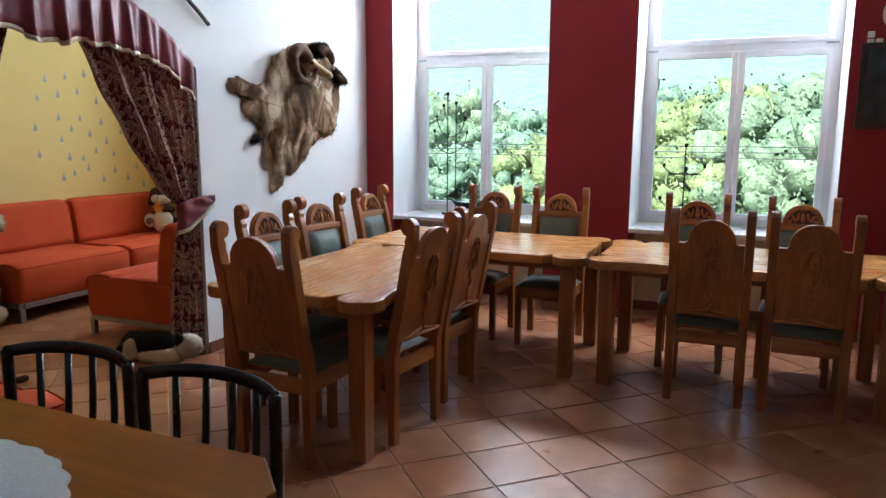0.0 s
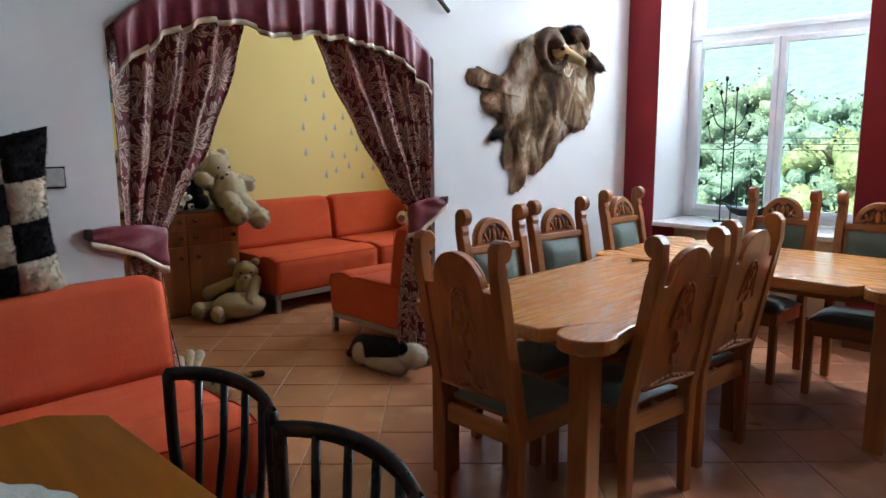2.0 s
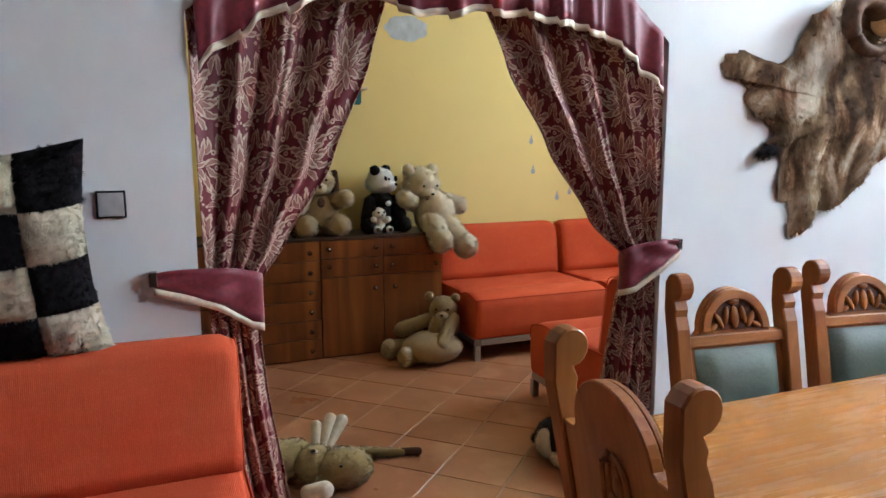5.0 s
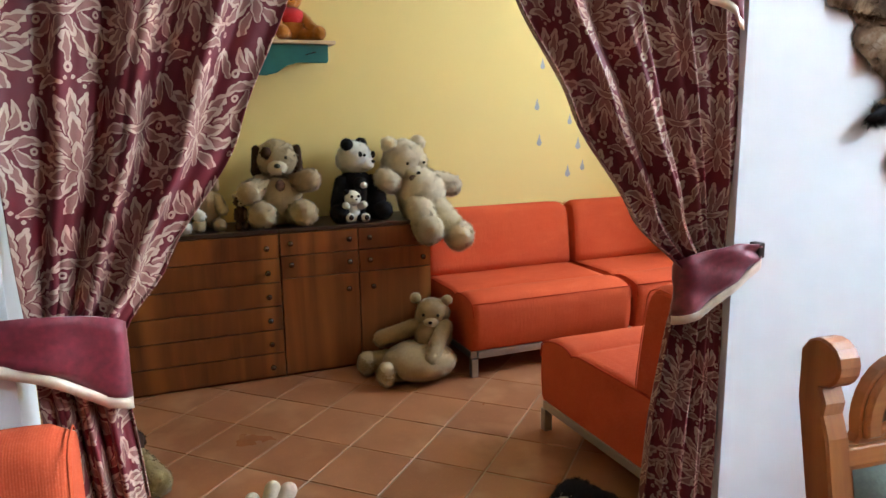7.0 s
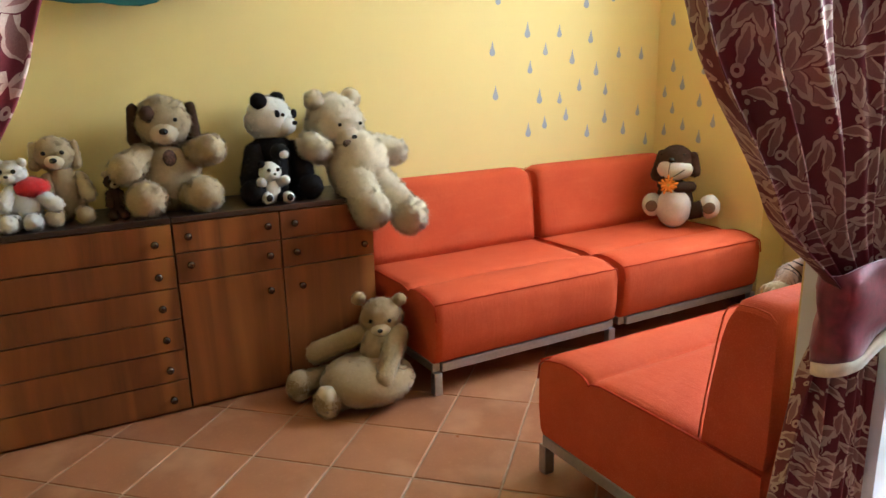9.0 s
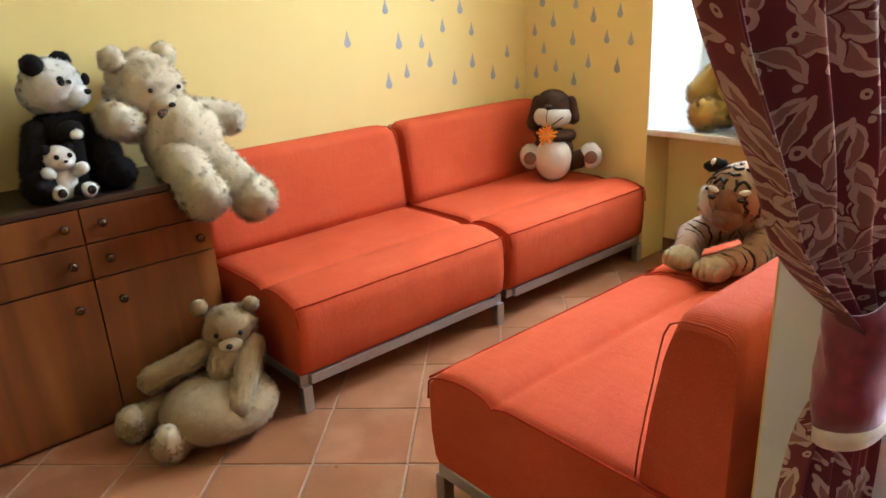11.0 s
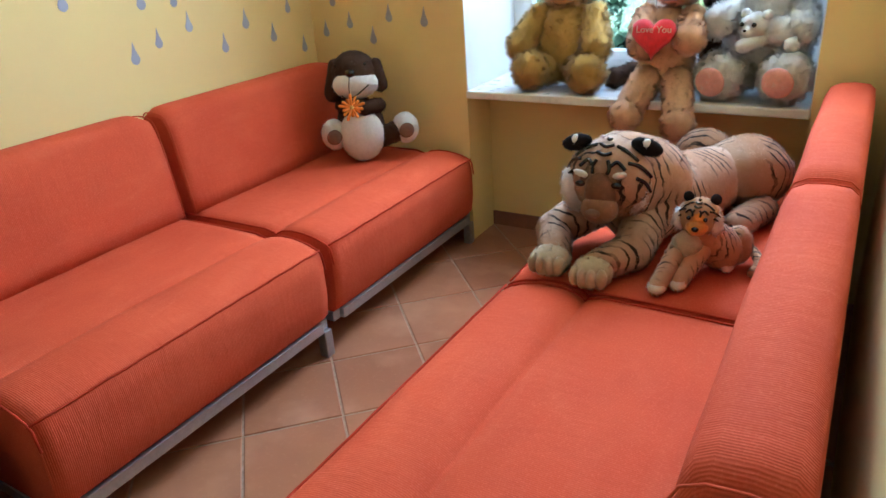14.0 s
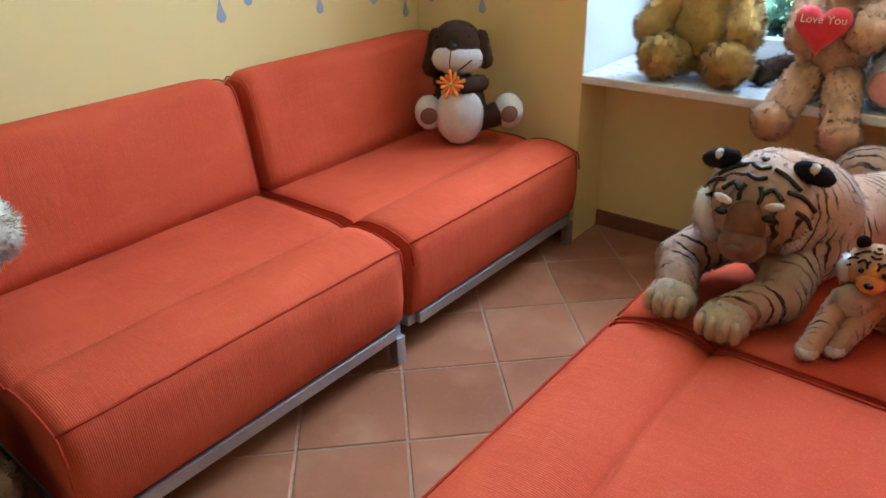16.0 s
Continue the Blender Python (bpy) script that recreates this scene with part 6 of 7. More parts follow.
def spindle_chair():
    """Faces -y; its curved back is on the +y side."""
    t = thing("spindle_chair", pose(0, 0, 0), "black lacquered spindle-back chair pushed under the cafe table", "chair", "black spindle chairs")
    w = 0.225

    def curve(x, z):
        return 0.19 + 0.10 * (z - 0.44) - 0.06 * (x / w) ** 2 * (0.3 + 0.7 * min(1, max(0, (z - 0.4) / 0.4)))
    rail = [(x * w, curve(x * w, 0.805), 0.812 - 0.016 * abs(x) ** 3) for x in [k / 8 - 1 for k in range(17)]]
    vs, fs = [], []
    for x, y, z in rail:
        for a, b in ((-0.010, -0.020), (0.010, -0.020), (0.011, 0.006), (0.004, 0.016), (-0.004, 0.016), (-0.011, 0.006)):
            vs.append((x, y + a, z + b))
    for i in range(len(rail) - 1):
        for k in range(6):
            q = (k + 1) % 6
            fs.append((i * 6 + k, i * 6 + q, (i + 1) * 6 + q, (i + 1) * 6 + k))
    fs += [tuple(range(6)), tuple(len(rail) * 6 - 1 - k for k in range(6))]
    obj("top_rail", vs, fs, M_BLACK, t, smooth=True)
    for s in (-1, 1):
        pts = bezier([(s * (w - 0.005), curve(w, 0.80), 0.800), (s * (w - 0.006), curve(w, 0.6), 0.60), (s * (w - 0.012), 0.175, 0.43), (s * (w - 0.005), 0.185, 0.2), (s * (w + 0.005), 0.215, 0.0)], 5)
        obj("leg", *tube(pts, 0.017, 8), M_BLACK, t, smooth=True)
        obj("leg", *tube([(s * 0.19, -0.18, 0.43), (s * 0.20, -0.195, 0.0)], 0.018, 8, [1.0, 0.75]), M_BLACK, t, smooth=True)
    for k in range(4):
        x = (-0.6 + 0.4 * k) * w
        obj("spindle", *tube([(x, curve(x, 0.79), 0.795), (x, curve(x, 0.62) + 0.002, 0.62), (x * 0.95, 0.175, 0.44)], 0.0105, 8), M_BLACK, t, smooth=True)
    part("seat", outline_bm([(-0.20, -0.21), (0.20, -0.21), (0.225, -0.15), (0.215, 0.17), (0.17, 0.20), (-0.17, 0.20), (-0.215, 0.17), (-0.225, -0.15)], 0.03, "XY", 0.008, 0.415, 2), M_BLACK, t)
    return t


ch = spindle_chair()
ch.matrix_world = pose(-1.245, 2.06, 0, 0, 0, 7)
copy_thing(ch, pose(-0.735, 2.055, 0, 0, 0, 1))

# ---- patchwork fur cushion ----
t = thing("patchwork_cushion", pose(-2.585, 1.950, 1.122, 4, 7, 0), "black and cream patchwork fur cushion standing on the sofa back", "cushion")
N, S = 4, 0.60
for i in range(N):
    for j in range(N):
        vs, fs = [], []
        g = 7
        for a in range(g + 1):
            for b in range(g + 1):
                u, v = (i + a / g) / N * 2 - 1, (j + b / g) / N * 2 - 1
                th = 0.085 * (1 - abs(u) ** 3) ** 0.6 * (1 - abs(v) ** 3) ** 0.6 + 0.012
                pu, pv = (a / g - 0.5) * 2, (b / g - 0.5) * 2
                th -= 0.012 * max(abs(pu), abs(pv)) ** 6
                k = 1 + 0.10 * (u * u * v * v) - 0.035 * ((1 - u * u) * v * v + (1 - v * v) * u * u) + 0.02 * noise.noise(Vector((u * 2, v * 2, 4)))
                vs.append((th + 0.006 * noise.noise(Vector((u * 3, v * 3, 0))), u * S / 2 * k, v * S / 2 * k))
        m_ = len(vs)
        for a in range(g):
            for b in range(g):
                q = a * (g + 1) + b
                fs.append((q, q + 1, q + g + 2, q + g + 1))
        furry("patch", (vs, fs), F_BLACK if (i + j) % 2 == 0 else F_CREAM if (i * j) % 3 != 1 else F_WHITE, t, "black fur patch" if (i + j) % 2 == 0 else "cream fur patch", 0.011, 110000, 0.0025, (0.5, 0, -0.5))
part("lining", box_bm(-0.06, 0.01, -0.29, 0.29, -0.29, 0.29, 0.03), F_BLACK, t, "black cloth lining")

# ---- light switch, walking stick ----
t = thing("light_switch", pose(-2.70, 2.305, 1.274), "square light switch with a dark frame beside the arch", "light switch")
part("frame", box_bm(0.0, 0.010, -0.042, 0.042, -0.042, 0.042, 0.003), C_NOSE, t, "dark outer frame")
part("rocker", box_bm(0.0102, 0.014, -0.036, 0.036, -0.036, 0.036, 0.002), plain("grey_switch_plastic", (0.42, 0.42, 0.41), 0.4), t, "grey rocker")
t = thing("walking_stick", pose(-2.675, 0, 0), "dark wooden stick hanging on the white wall", "stick")
obj("rod", *tube(bezier([(0, 4.49, 2.14), (0.004, 4.40, 2.205), (0, 4.31, 2.27), (0.003, 4.15, 2.40), (0, 4.02, 2.51)], 5), 0.013, 8), plain("grey_brown_stick", (0.10, 0.085, 0.07), 0.7), t, smooth=True)
t = thing("wall_hook", pose(-2.70, 4.30, 2.29), "small iron nail holding the stick", "hook")
part("nail", box_bm(0.0, 0.03, -0.004, 0.004, -0.004, 0.004, 0.001), M_IRON, t)

# ---- ram skin with skull and horns on the wall ----
def make_hide():
    m = Mat("ram_hide", 0.95, spec=0.1)
    pos = m.node("ShaderNodeSeparateXYZ", m.tc.outputs["Object"])
    n = m.noise(3.4, 5, m.coords((1, 1.5, 0.75)), 0.6, 0.8)
    edge = m.noise(9, 4)
    c = m.ramp(n, (0.38, (0.05, 0.03, 0.02)), (0.46, (0.14, 0.08, 0.045)), (0.52, (0.32, 0.20, 0.115)), (0.60, (0.68, 0.58, 0.45)))
    c = m.mix(m.ramp(edge, (0.5, 0.0), (0.7, 0.35)), c, (0.38, 0.27, 0.15))
    low = m.ramp(pos.outputs[2], (0.0, 1.0), (0.28, 0.0))
    c = m.mix(m.math("MULTIPLY", low, 0.65), c, (0.42, 0.30, 0.17))
    isl = m.n.new("ShaderNodeNewGeometry").outputs["Random Per Island"]
    c = m.mix(m.math("MULTIPLY", isl, 0.4), c, (0.12, 0.07, 0.04))
    m.color(c)
    m.bump(m.noise(70, 4), 0.5, 0.006)
    return m.m


M_HIDE = make_hide()
M_HORN = plain("ribbed_brown_horn", (0.10, 0.055, 0.033), 0.8, 0, 0.35, 30, 0.4, 0, 0.15)
M_SKULL = plain("yellowed_bone", (0.52, 0.36, 0.17), 0.5, 0, 0.25, 25, 0.2)
edge = [(4.67, 1.82), (4.77, 1.845), (4.89, 1.81), (5.03, 1.82), (5.12, 1.98), (5.29, 2.08), (5.44, 2.13), (5.72, 2.17), (5.98, 2.04), (6.13, 1.95), (6.05, 1.84), (6.03, 1.66), (5.99, 1.51), (5.83, 1.43), (5.73, 1.44),
        (5.58, 1.31), (5.40, 1.17), (5.25, 1.14), (5.17, 1.045), (5.08, 1.05), (5.09, 1.16), (5.0, 1.24), (5.01, 1.40), (4.89, 1.42), (4.96, 1.51), (4.82, 1.59), (4.78, 1.71), (4.67, 1.74)]
pts = [Vector((0, y, z)) for y, z in edge]
out = bezier(pts + [pts[0]], 4)[:-1]
t = thing("ram_skin", pose(-2.70, 0, 1.04), "brown and white ram skin with horned skull on the wall", "hide")
cen = Vector((0, 5.42, 1.62))
vs, fs = [], []
R_ = 9
for r in range(R_ + 1):
    k = r / R_
    for i, p in enumerate(out):
        w = 1 + (0.02 * math.sin(i * 2.3) if r == R_ else 0)
        q = cen + (p - cen) * k * w
        bulge = 0.055 * (1 - k**3) + 0.022 * noise.noise(Vector((q.y * 5, q.z * 5, 2))) + 0.020 * math.sin(q.y * 34 + 2.5 * math.sin(q.z * 6)) * k * (1 if q.z < 1.6 else 0.6)
        vs.append((max(0.005, 0.010 + bulge), q.y, q.z - 1.04))
n = len(out)
for r in range(R_):
    for i in range(n):
        j = (i + 1) % n
        fs.append((r * n + i, r * n + j, (r + 1) * n + j, (r + 1) * n + i))
hide = furry("pelt", (vs, fs), M_HIDE, t, "", 0.019, 36000, 0.004, (0.15, 0, -1.4))
hide.data.update()


def horn(c, sgn, r0, turns, start, out_x, label):
    pts, tap = [], []
    N_ = 46
    for k in range(N_ + 1):
        q = k / N_
        a = radians(start) + sgn * turns * 2 * math.pi * q
        r = r0 * (1 - 0.28 * q)
        pts.append(Vector(c) + Vector((out_x * q, r * math.cos(a), r * math.sin(a))))
        tap.append((1 - 0.72 * q) * (1 + 0.06 * (k % 2)))
    return obj("horn", *tube(pts, 0.052, 14, tap), M_HORN, t, label, smooth=True)


horn((0.10, 5.34, 0.915), 1, 0.135, 0.92, 28, 0.10, "thick curled brown horn")
horn((0.09, 5.69, 1.015), -1, 0.060, 0.60, 150, 0.08, "thick curled brown horn")
sk = obj("skull", *join(ball((0.10, 5.50, 0.945), (0.055, 0.075, 0.058)), capsule((0.13, 5.50, 0.930), (0.235, 5.56, 0.865), 0.047, 0.026, 12)), M_SKULL, t, "yellowed bony skull", smooth=True)
for y in (5.455, 5.545):
    obj("eye_socket", *ball((0.148, y, 0.955), (0.016, 0.018, 0.016), None, 2), F_BROWN, sk, "dark eye socket", smooth=True)
obj("rope", *tube(bezier([(0.12, 5.50, 0.87), (0.14, 5.49, 0.80), (0.14, 5.54, 0.775), (0.13, 5.60, 0.83)], 6), 0.006, 6), C_BONE, t, "pale jaw loop", smooth=True)
furry("tuft", capsule((0.05, 5.93, 0.90), (0.06, 6.08, 0.86), 0.04, 0.015), F_BROWN, t, "dark shaggy ear", 0.03)
furry("tuft", capsule((0.06, 5.62, 1.06), (0.07, 5.74, 1.09), 0.05, 0.045), F_BLACK, t, "dark shaggy tuft", 0.03)
furry("tuft", capsule((0.03, 4.93, 0.39), (0.03, 4.87, 0.37), 0.022, 0.014), F_BLACK, t, "dark tail tuft", 0.03)

# ---- things on the dining room's sills ----
def candelabrum(m, label, stems, arms, cups):
    t = thing("candelabrum", m, label, "candelabrum", "iron candle holders")
    obj("base", *join(*[tube([(0, 0, 0.006), (0.10 * math.cos(a), 0.06 * math.sin(a), 0.006)], 0.006, 6) for a in (0.3, 2.4, 4.5)]), M_IRON, t, smooth=True)
    for a, b in stems:
        obj("stem", *tube([a, b], 0.0055, 8), M_IRON, t, smooth=True)
    for pts in arms:
        obj("arm", *tube(bezier(pts, 8), 0.0042, 6), M_IRON, t, smooth=True)
    for c in cups:
        obj("cup", *tube([(c[0], c[1], c[2]), (c[0], c[1], c[2] + 0.012), (c[0], c[1], c[2] + 0.034)], 0.013, 10, [0.5, 1.0, 0.95]), M_IRON, t, "small candle cup", smooth=True)


candelabrum(pose(-2.02, 6.84, SILL), "tall black iron candelabrum with curved arms on the sill", [((0, 0, 0), (0, 0, 1.08)), ((0.07, 0.03, 0), (0.07, 0.03, 1.0)), ((0, 0, 0.006), (0.07, 0.03, 0.006))],
            [[(-0.11, 0, 0.88), (-0.06, 0, 0.76), (0.03, 0, 0.71), (0.12, 0, 0.76), (0.17, 0, 0.87)], [(-0.13, 0, 0.75), (-0.09, 0, 0.62), (0.02, 0, 0.565), (0.14, 0, 0.62), (0.19, 0, 0.74)], [(-0.04, 0, 0.98), (-0.02, 0, 0.90), (0, 0, 0.86)]],
            [(0, 0, 1.08), (0.07, 0.03, 1.0), (-0.11, 0, 0.88), (0.17, 0, 0.87), (-0.13, 0, 0.75), (0.19, 0, 0.74), (-0.04, 0, 0.98)])
candelabrum(pose(0.065, 6.82, SILL), "low black iron candelabrum with a ring of cups on the sill", [((0, 0, 0), (0, 0, 0.64))],
            [[(0, 0, 0.44), (-0.10, 0.0, 0.435), (-0.16, 0, 0.48)], [(0, 0, 0.44), (0.09, 0.0, 0.435), (0.15, 0, 0.48)], [(0, 0, 0.18), (-0.10, -0.04, 0.165), (-0.175, -0.05, 0.215)], [(0, 0, 0.44), (0.02, -0.10, 0.43), (0.02, -0.13, 0.46)]]
            + [[(0.12 * math.cos(a), 0.10 * math.sin(a), 0.43) for a in [2 * math.pi * k / 12 for k in range(13)]]],
            [(0, 0, 0.64), (-0.16, 0, 0.48), (0.15, 0, 0.48), (-0.175, -0.05, 0.215), (0.02, -0.13, 0.46)])

# model ship on a small white pot
C_SHIP = plain("dark_ship_model", (0.03, 0.04, 0.04), 0.5, 0.2, 0.3, 40)
t = thing("plant_pot", pose(-1.72, 6.62, SILL), "small white ceramic pot on the sill under the ship", "pot")
obj("pot", *tube([(0, 0, 0.0), (0, 0, 0.07), (0, 0, 0.085)], 0.055, 20, [0.78, 1.0, 1.05]), M_SILL, t, smooth=True)
t = thing("model_ship", pose(-1.72, 6.62, SILL + 0.086), "dark model sailing ship with three masts standing on a pot", "ship model")
hull = []
for k, (x, w_, h0, h1) in enumerate([(-0.16, 0.004, 0.062, 0.075), (-0.12, 0.022, 0.02, 0.062), (-0.05, 0.034, 0.0, 0.050), (0.04, 0.034, 0.0, 0.052), (0.10, 0.028, 0.012, 0.065), (0.13, 0.022, 0.03, 0.080)]):
    hull += [(x, -w_, h1), (x, -w_ * 0.4, h0), (x, w_ * 0.4, h0), (x, w_, h1)]
hf = [(0, 1, 2, 3), (20, 23, 22, 21)]
for k in range(5):
    a = k * 4
    hf += [(a, a + 4, a + 5, a + 1), (a + 1, a + 5, a + 6, a + 2), (a + 2, a + 6, a + 7, a + 3), (a + 3, a + 7, a + 4, a)]
obj("hull", hull, hf, C_SHIP, t)
obj("bowsprit", *tube([(-0.15, 0, 0.07), (-0.23, 0, 0.095)], 0.004, 6), C_SHIP, t)
for x, h in ((-0.08, 0.235), (0.01, 0.29), (0.10, 0.24)):
    mst = obj("mast", *tube([(x, 0, 0.05), (x, 0, h)], 0.004, 6), C_SHIP, t)
    for j in range(3):
        z0 = 0.085 + j * (h - 0.095) / 3
        w_ = 0.040 - 0.008 * j
        vs, fs = [], []
        for a in range(5):
            for b in range(4):
                vs.append((x - 0.004 - 0.016 * math.sin(math.pi * b / 3), (a / 2 - 1) * w_, z0 + b / 3 * (h - 0.12) / 3))
        for a in range(4):
            for b in range(3):
                q = a * 4 + b
                fs.append((q, q + 1, q + 5, q + 4))
        s_ = obj("sail", vs, fs, C_SHIP, mst, smooth=True)
        s_.modifiers.new("thick", "SOLIDIFY").thickness = 0.002
jib = outline_bm([(-0.21, 0.10), (-0.10, 0.19), (-0.10, 0.08)], 0.002, "XZ", 0, -0.001)
part("jib", jib, C_SHIP, t)

# dark picture and round clock on the red wall
t = thing("picture", pose(1.44, WY, 1.81), "dark framed picture on the red wall beside the window", "picture")
part("frame", box_bm(-0.25, 0.25, -0.03, 0.0, -0.29, 0.29, 0.006), M_WALNUT_DARK, t)
part("canvas", box_bm(-0.205, 0.205, -0.034, -0.0301, -0.245, 0.245), plain("dark_blue_grey_print", (0.03, 0.035, 0.045), 0.5, 0, 0.6, 9, 0), t, "dark blue-grey print")
t = thing("wall_clock", pose(1.42, WY, 2.29), "pale round wall ornament with small square tiles beneath", "clock")
obj("disc", [(x, -y - 0.0, z) for x, z, y in tube([(0, 0, 0.0), (0, 0, 0.03)], 0.125, 32)[0]], tube([(0, 0, 0.0), (0, 0, 0.03)], 0.125, 32)[1], M_SILL, t)
for x, z in ((-0.18, -0.135), (-0.18, -0.185), (-0.13, -0.185)):
    part("square", box_bm(x - 0.02, x + 0.02, -0.02, 0.0, z - 0.02, z + 0.02, 0.003), M_SILL, t, "small pale square")
bm = box_bm(-0.055, -0.03, -0.036, -0.030, -0.03, 0.06, 0.002)
part("mark", bm, M_IRON, t, "dark mark")

# ---- outdoors ----
def leafy(name, base, h, r, trunk_h, tint, seed, label):
    rs = np.random.RandomState(seed)
    t = thing(name, pose(*base), label, "tree", "trees beyond the windows")
    lumps = []
    obj("trunk", *join(tube([(0, 0, -0.5), (0.1, 0, trunk_h * 0.6), (0, 0.1, h * 0.7)], 0.22, 8, [1.2, 0.9, 0.4]), *[tube([(0, 0, h * (0.3 + 0.1 * k)), (r * 0.6 * math.cos(k * 2.1), r * 0.6 * math.sin(k * 2.1), h * (0.45 + 0.1 * k))], 0.09, 6, [1, 0.4]) for k in range(5)]), M_BARK, t)
    n_cl = 46
    dirs = rs.normal(0, 1, (n_cl, 3))
    dirs /= np.linalg.norm(dirs, axis=1)[:, None]
    dirs[:, 2] = np.abs(dirs[:, 2]) * 1.05 - 0.35
    cl = dirs * np.array([r, r, h * 0.42]) * (0.55 + 0.5 * rs.rand(n_cl, 1)) + np.array([0, 0, h * 0.58])
    n = 7000
    pick = rs.randint(0, n_cl, n)
    P = cl[pick] + rs.normal(0, 1, (n, 3)) * np.array([0.22, 0.22, 0.16]) * r * 0.8
    D = rs.normal(0, 1, (n, 3))
    D /= np.linalg.norm(D, axis=1)[:, None]
    E_ = np.cross(D, rs.normal(0, 1, (n, 3)))
    E_ /= np.linalg.norm(E_, axis=1)[:, None]
    s = 0.05 + 0.05 * rs.rand(n, 1)
    q = np.stack([P - D * s, P + E_ * s * 0.55, P + D * s, P - E_ * s * 0.55], 1).reshape(-1, 3)
    out = P - np.array([0, 0, h * 0.45])
    out /= np.maximum(np.linalg.norm(out, axis=1)[:, None], 0.01)
    puff = P - cl[pick]
    puff /= np.maximum(np.linalg.norm(puff, axis=1)[:, None], 0.01)
    soft = out * 0.9 + puff * 0.55 + np.array([0, 0, 0.45]) + rs.normal(0, 0.12, (n, 3))
    soft /= np.linalg.norm(soft, axis=1)[:, None]
    turn = (np.cross(D, E_) * soft).sum(1) > 0
    q = q.reshape(-1, 4, 3)
    q[turn] = q[turn][:, ::-1]
    q = q.reshape(-1, 3)
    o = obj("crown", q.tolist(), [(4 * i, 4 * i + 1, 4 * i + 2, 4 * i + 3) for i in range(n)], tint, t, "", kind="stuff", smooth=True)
    o.data.normals_split_custom_set_from_vertices(np.repeat(soft, 4, axis=0).tolist())
    for k, c in enumerate(cl):
        lumps.append(ball(tuple(c), (0.24 * r, 0.24 * r, 0.19 * r), (20 * k, 35 * k, 0), 2, seed + k * 1.7, 0.9))
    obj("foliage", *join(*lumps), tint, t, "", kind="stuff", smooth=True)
    return t


def leaf_mat(name, a, b):
    m = Mat(name, 0.6, spec=0.3)
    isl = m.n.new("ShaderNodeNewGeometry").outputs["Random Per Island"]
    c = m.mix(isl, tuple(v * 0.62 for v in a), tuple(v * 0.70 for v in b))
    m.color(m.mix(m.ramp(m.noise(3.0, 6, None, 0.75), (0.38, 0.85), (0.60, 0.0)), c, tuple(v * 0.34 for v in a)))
    m.bump(m.noise(5.0, 4), 0.6, 0.2)
    m.b.inputs["Subsurface Weight"].default_value = 0.0
    return m.m


M_BARK = plain("grey_bark", (0.10, 0.08, 0.06), 0.9, 0, 0.3, 20)
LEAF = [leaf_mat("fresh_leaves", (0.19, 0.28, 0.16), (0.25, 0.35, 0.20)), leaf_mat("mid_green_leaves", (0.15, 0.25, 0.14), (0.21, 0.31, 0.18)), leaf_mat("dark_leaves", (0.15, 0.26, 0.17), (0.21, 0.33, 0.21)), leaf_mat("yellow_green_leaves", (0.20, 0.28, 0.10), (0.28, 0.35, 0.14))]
m = Mat("meadow", 0.95)
m.color(m.ramp(m.noise(0.35, 6), (0.35, (0.075, 0.115, 0.095)), (0.6, (0.11, 0.155, 0.125))))
M_MEADOW = m.m


def ground_z(x, y):
    return -3.4 + 0.035 * max(0.0, y - 14) + 0.8 * noise.noise(Vector((x * 0.04, y * 0.04, 0))) + 0.35 * max(0.0, y - 130)


vs, fs = [], []
NX, NYY = 60, 60
ys_ = [7.6 + (d / NYY) ** 2.2 * 900 for d in range(NYY + 1)]
for j, y in enumerate(ys_):
    for i in range(NX + 1):
        x = (i / NX - 0.5) * 2 * (60 + (y - 7) * 0.9)
        hill = min(ground_z(x, y), 108 + 16 * noise.noise(Vector((x * 0.006, y * 0.006, 3))))
        vs.append((x, y, hill))
for j in range(NYY):
    for i in range(NX):
        a = j * (NX + 1) + i
        fs.append((a, a + 1, a + NX + 2, a + NX + 1))
ground = obj("ground", vs, fs, M_MEADOW, None, "grassy hillside rising beyond the windows", smooth=True, kind="structure")
rs = np.random.RandomState(5)
first = {}
k = 0
spots = [(-34 + 50 * ((i * 0.618) % 1.0) * 1.0, 30 + 24 * ((i * 0.377) % 1.0)) for i in range(46)] + [(-26 + 40 * ((i * 0.618) % 1.0), 17 + 9 * ((i * 0.377) % 1.0)) for i in range(34)] + [(-34 + 52 * ((i * 0.618 + 0.3) % 1.0), 27.5 + 3 * ((i * 0.377) % 1.0)) for i in range(26)]
for x, y in spots:
    kind = k % 4
    z = ground_z(x, y) - (2.2 if y < 27 else 2.4 if y < 30.6 else 1.6)
    if y < 27:
        kind = (3, 0, 1)[k % 3]
    sc = rs.uniform(0.78, 1.02) * (0.62 if y < 27 else 1.25)
    if kind not in first:
        first[kind] = leafy("tree", (0, 0, 0), 7.0, 2.9, 2.4, LEAF[kind], 20 + kind, ["tall leafy deciduous tree on the slope", "dense green deciduous tree on the slope", "dark green tree on the slope", "low yellow-green shrub tree on the slope"][kind])
        first[kind].matrix_world = pose(x, y, z, 0, 0, rs.uniform(0, 360)) @ Matrix.Diagonal((sc, sc, sc, 1))
    else:
        o = copy_thing(first[kind], pose(x, y, z, 0, 0, rs.uniform(0, 360)))
        o.scale = (sc, sc, sc * rs.uniform(0.85, 1.05))
    k += 1
t = thing("power_cables", pose(0, 14, 0), "thin black power cables crossing outside", "cable")
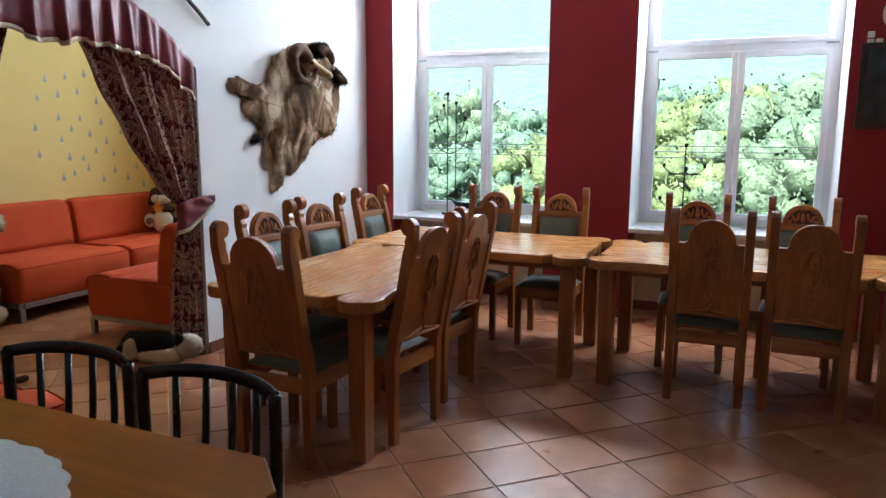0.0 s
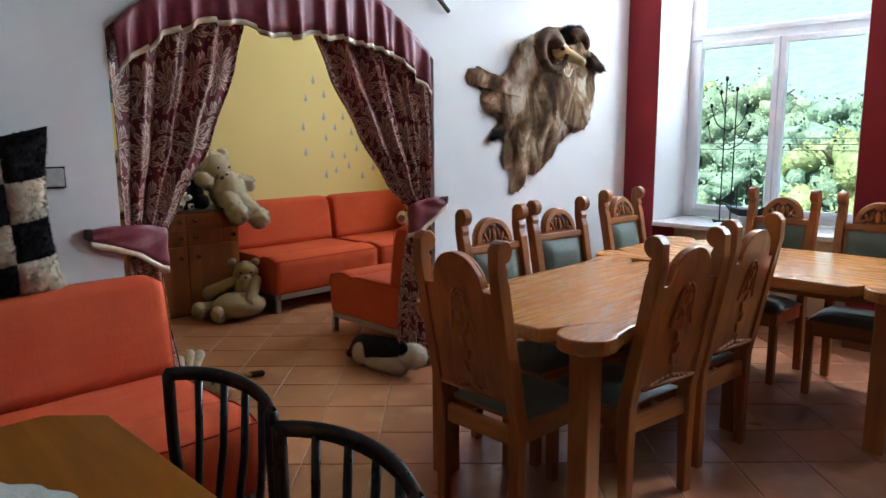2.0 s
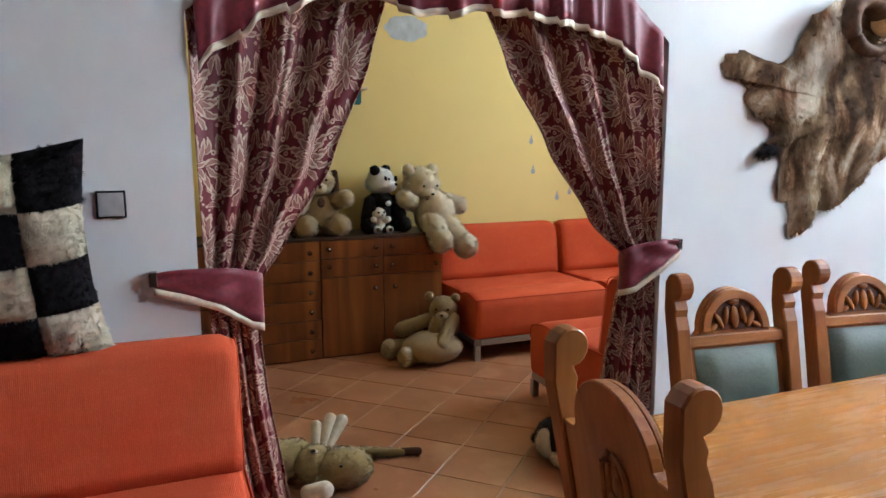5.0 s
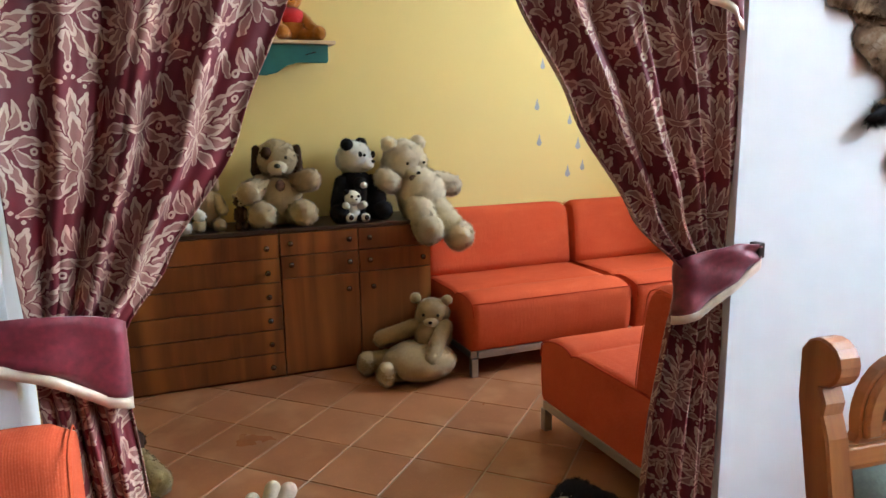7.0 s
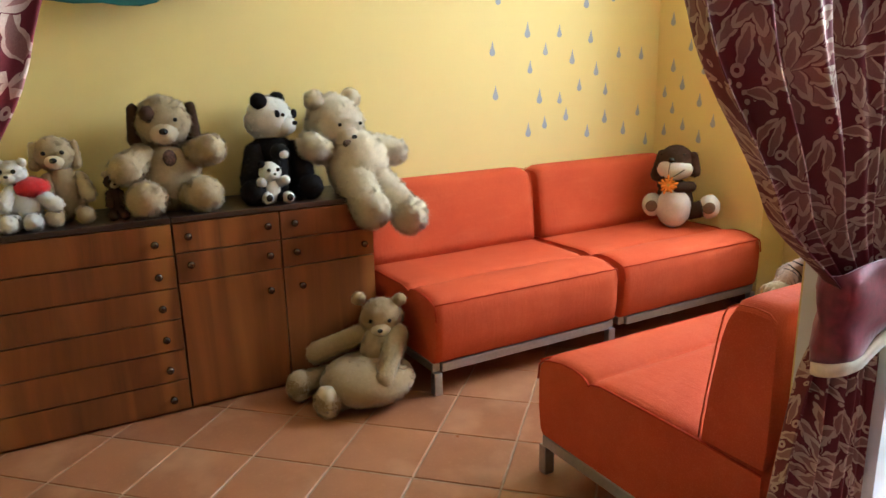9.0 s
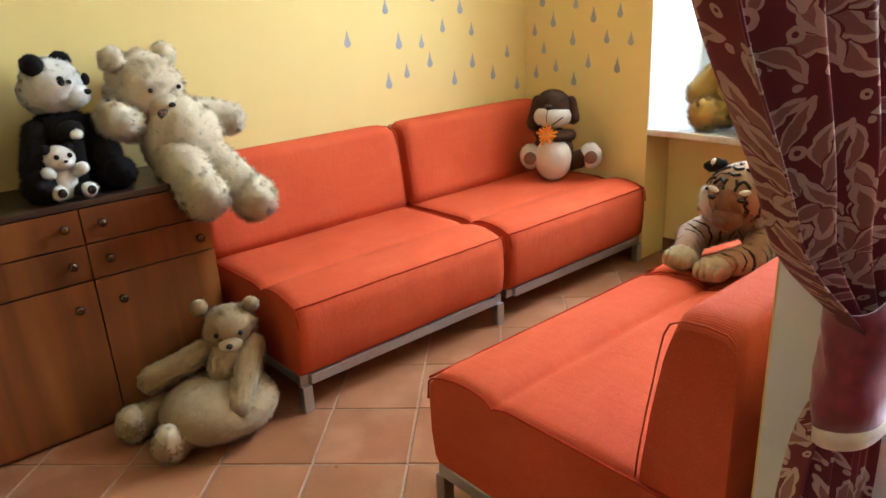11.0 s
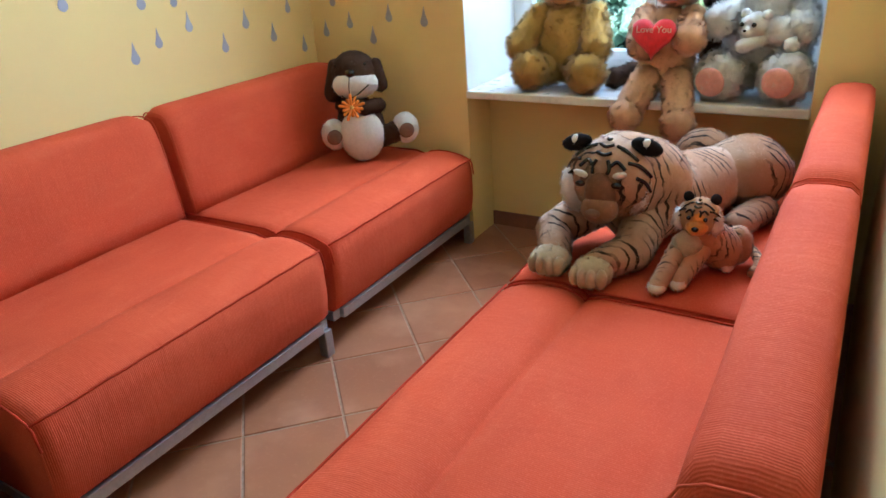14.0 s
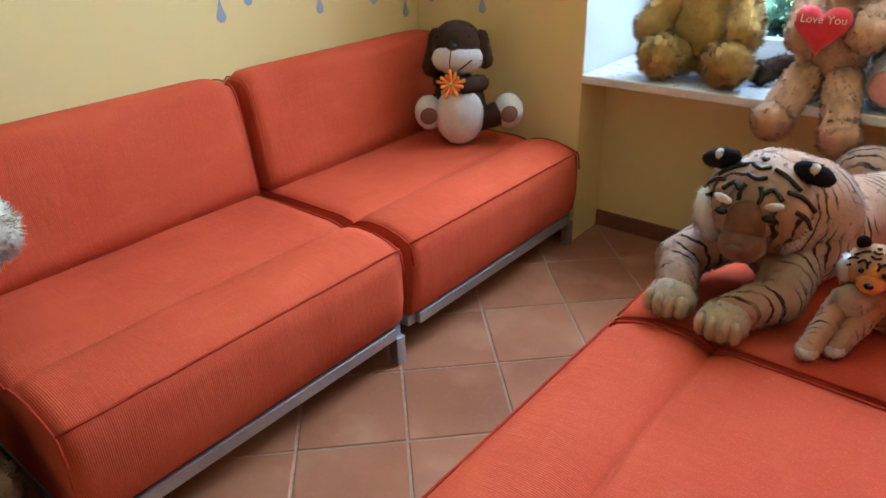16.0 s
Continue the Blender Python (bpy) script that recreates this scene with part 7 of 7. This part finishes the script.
for j in range(3):
    obj("cable", *tube([(x, 0, 1.15 + 0.10 * j - 0.03 * math.cos(x / 14)) for x in range(-22, 23, 2)], 0.008, 5), M_IRON, t)

# ---- floor tiles, laid diagonally ----
def floor_tiles():
    P, Q, G = 0.3165, 0.331, 0.006
    half = (0.3235 - G) / 2
    c, b = half, 0.0035
    q = half * math.sqrt(2)
    r = (half - b) * math.sqrt(2)
    ku, kv = (P - G) / 2 / half, (Q - G) / 2 / half
    vs = [(q, 0, -0.001), (0, q, -0.001), (-q, 0, -0.001), (0, -q, -0.001), (r, 0, 0.0), (0, r, 0.0), (-r, 0, 0.0), (0, -r, 0.0)]
    vs = [(x, y, z - 0.002 if i < 4 else z) for i, (x, y, z) in enumerate(vs)]
    vs = [(((x + y) * ku - (y - x) * kv) / 2, ((x + y) * ku + (y - x) * kv) / 2, z) for x, y, z in vs]
    fs = [(4, 5, 6, 7)] + [(i, (i + 1) % 4, 4 + (i + 1) % 4, 4 + i) for i in range(4)]
    me = bpy.data.meshes.new("tile")
    me.from_pydata(vs, [], fs)
    me.materials.append(M_TILE)
    floor = new("floor")
    tagged(floor, "terracotta floor tiles laid diagonally with pale joints", "floor", "", "structure")
    near, far = [], []
    s2 = math.sqrt(2)
    for i in range(-40, 50):
        for j in range(-40, 50):
            u, v = 0.300 + P * (i + 0.5), 6.656 + Q * (j + 0.5)
            x, y = (u - v) / s2, (u + v) / s2
            if AB - 0.1 < x < EAST + 0.1 and SOUTH - 0.1 < y < NY + 0.1 and not (x < AI and y < ALC_S - 0.1):
                d = math.hypot(x + 2.2, (y - 4.3) * 0.9)
                near.append((d, x, y))
    near.sort()
    for k, (d, x, y) in enumerate(near[:300]):
        o = new("tile", me)
        o.parent = floor
        o.matrix_local = pose(x, y, random.uniform(-0.0006, 0.0006), random.uniform(-0.08, 0.08), random.uniform(-0.08, 0.08), random.choice((0, 180)))
    V, F = [], []
    for d, x, y in near[300:]:
        n = len(V)
        V += [(x + a, y + b2, z) for a, b2, z in vs]
        F += [tuple(n + i for i in f) for f in fs]
    obj("tiles", V, F, M_TILE, floor, kind="stuff")


floor_tiles()
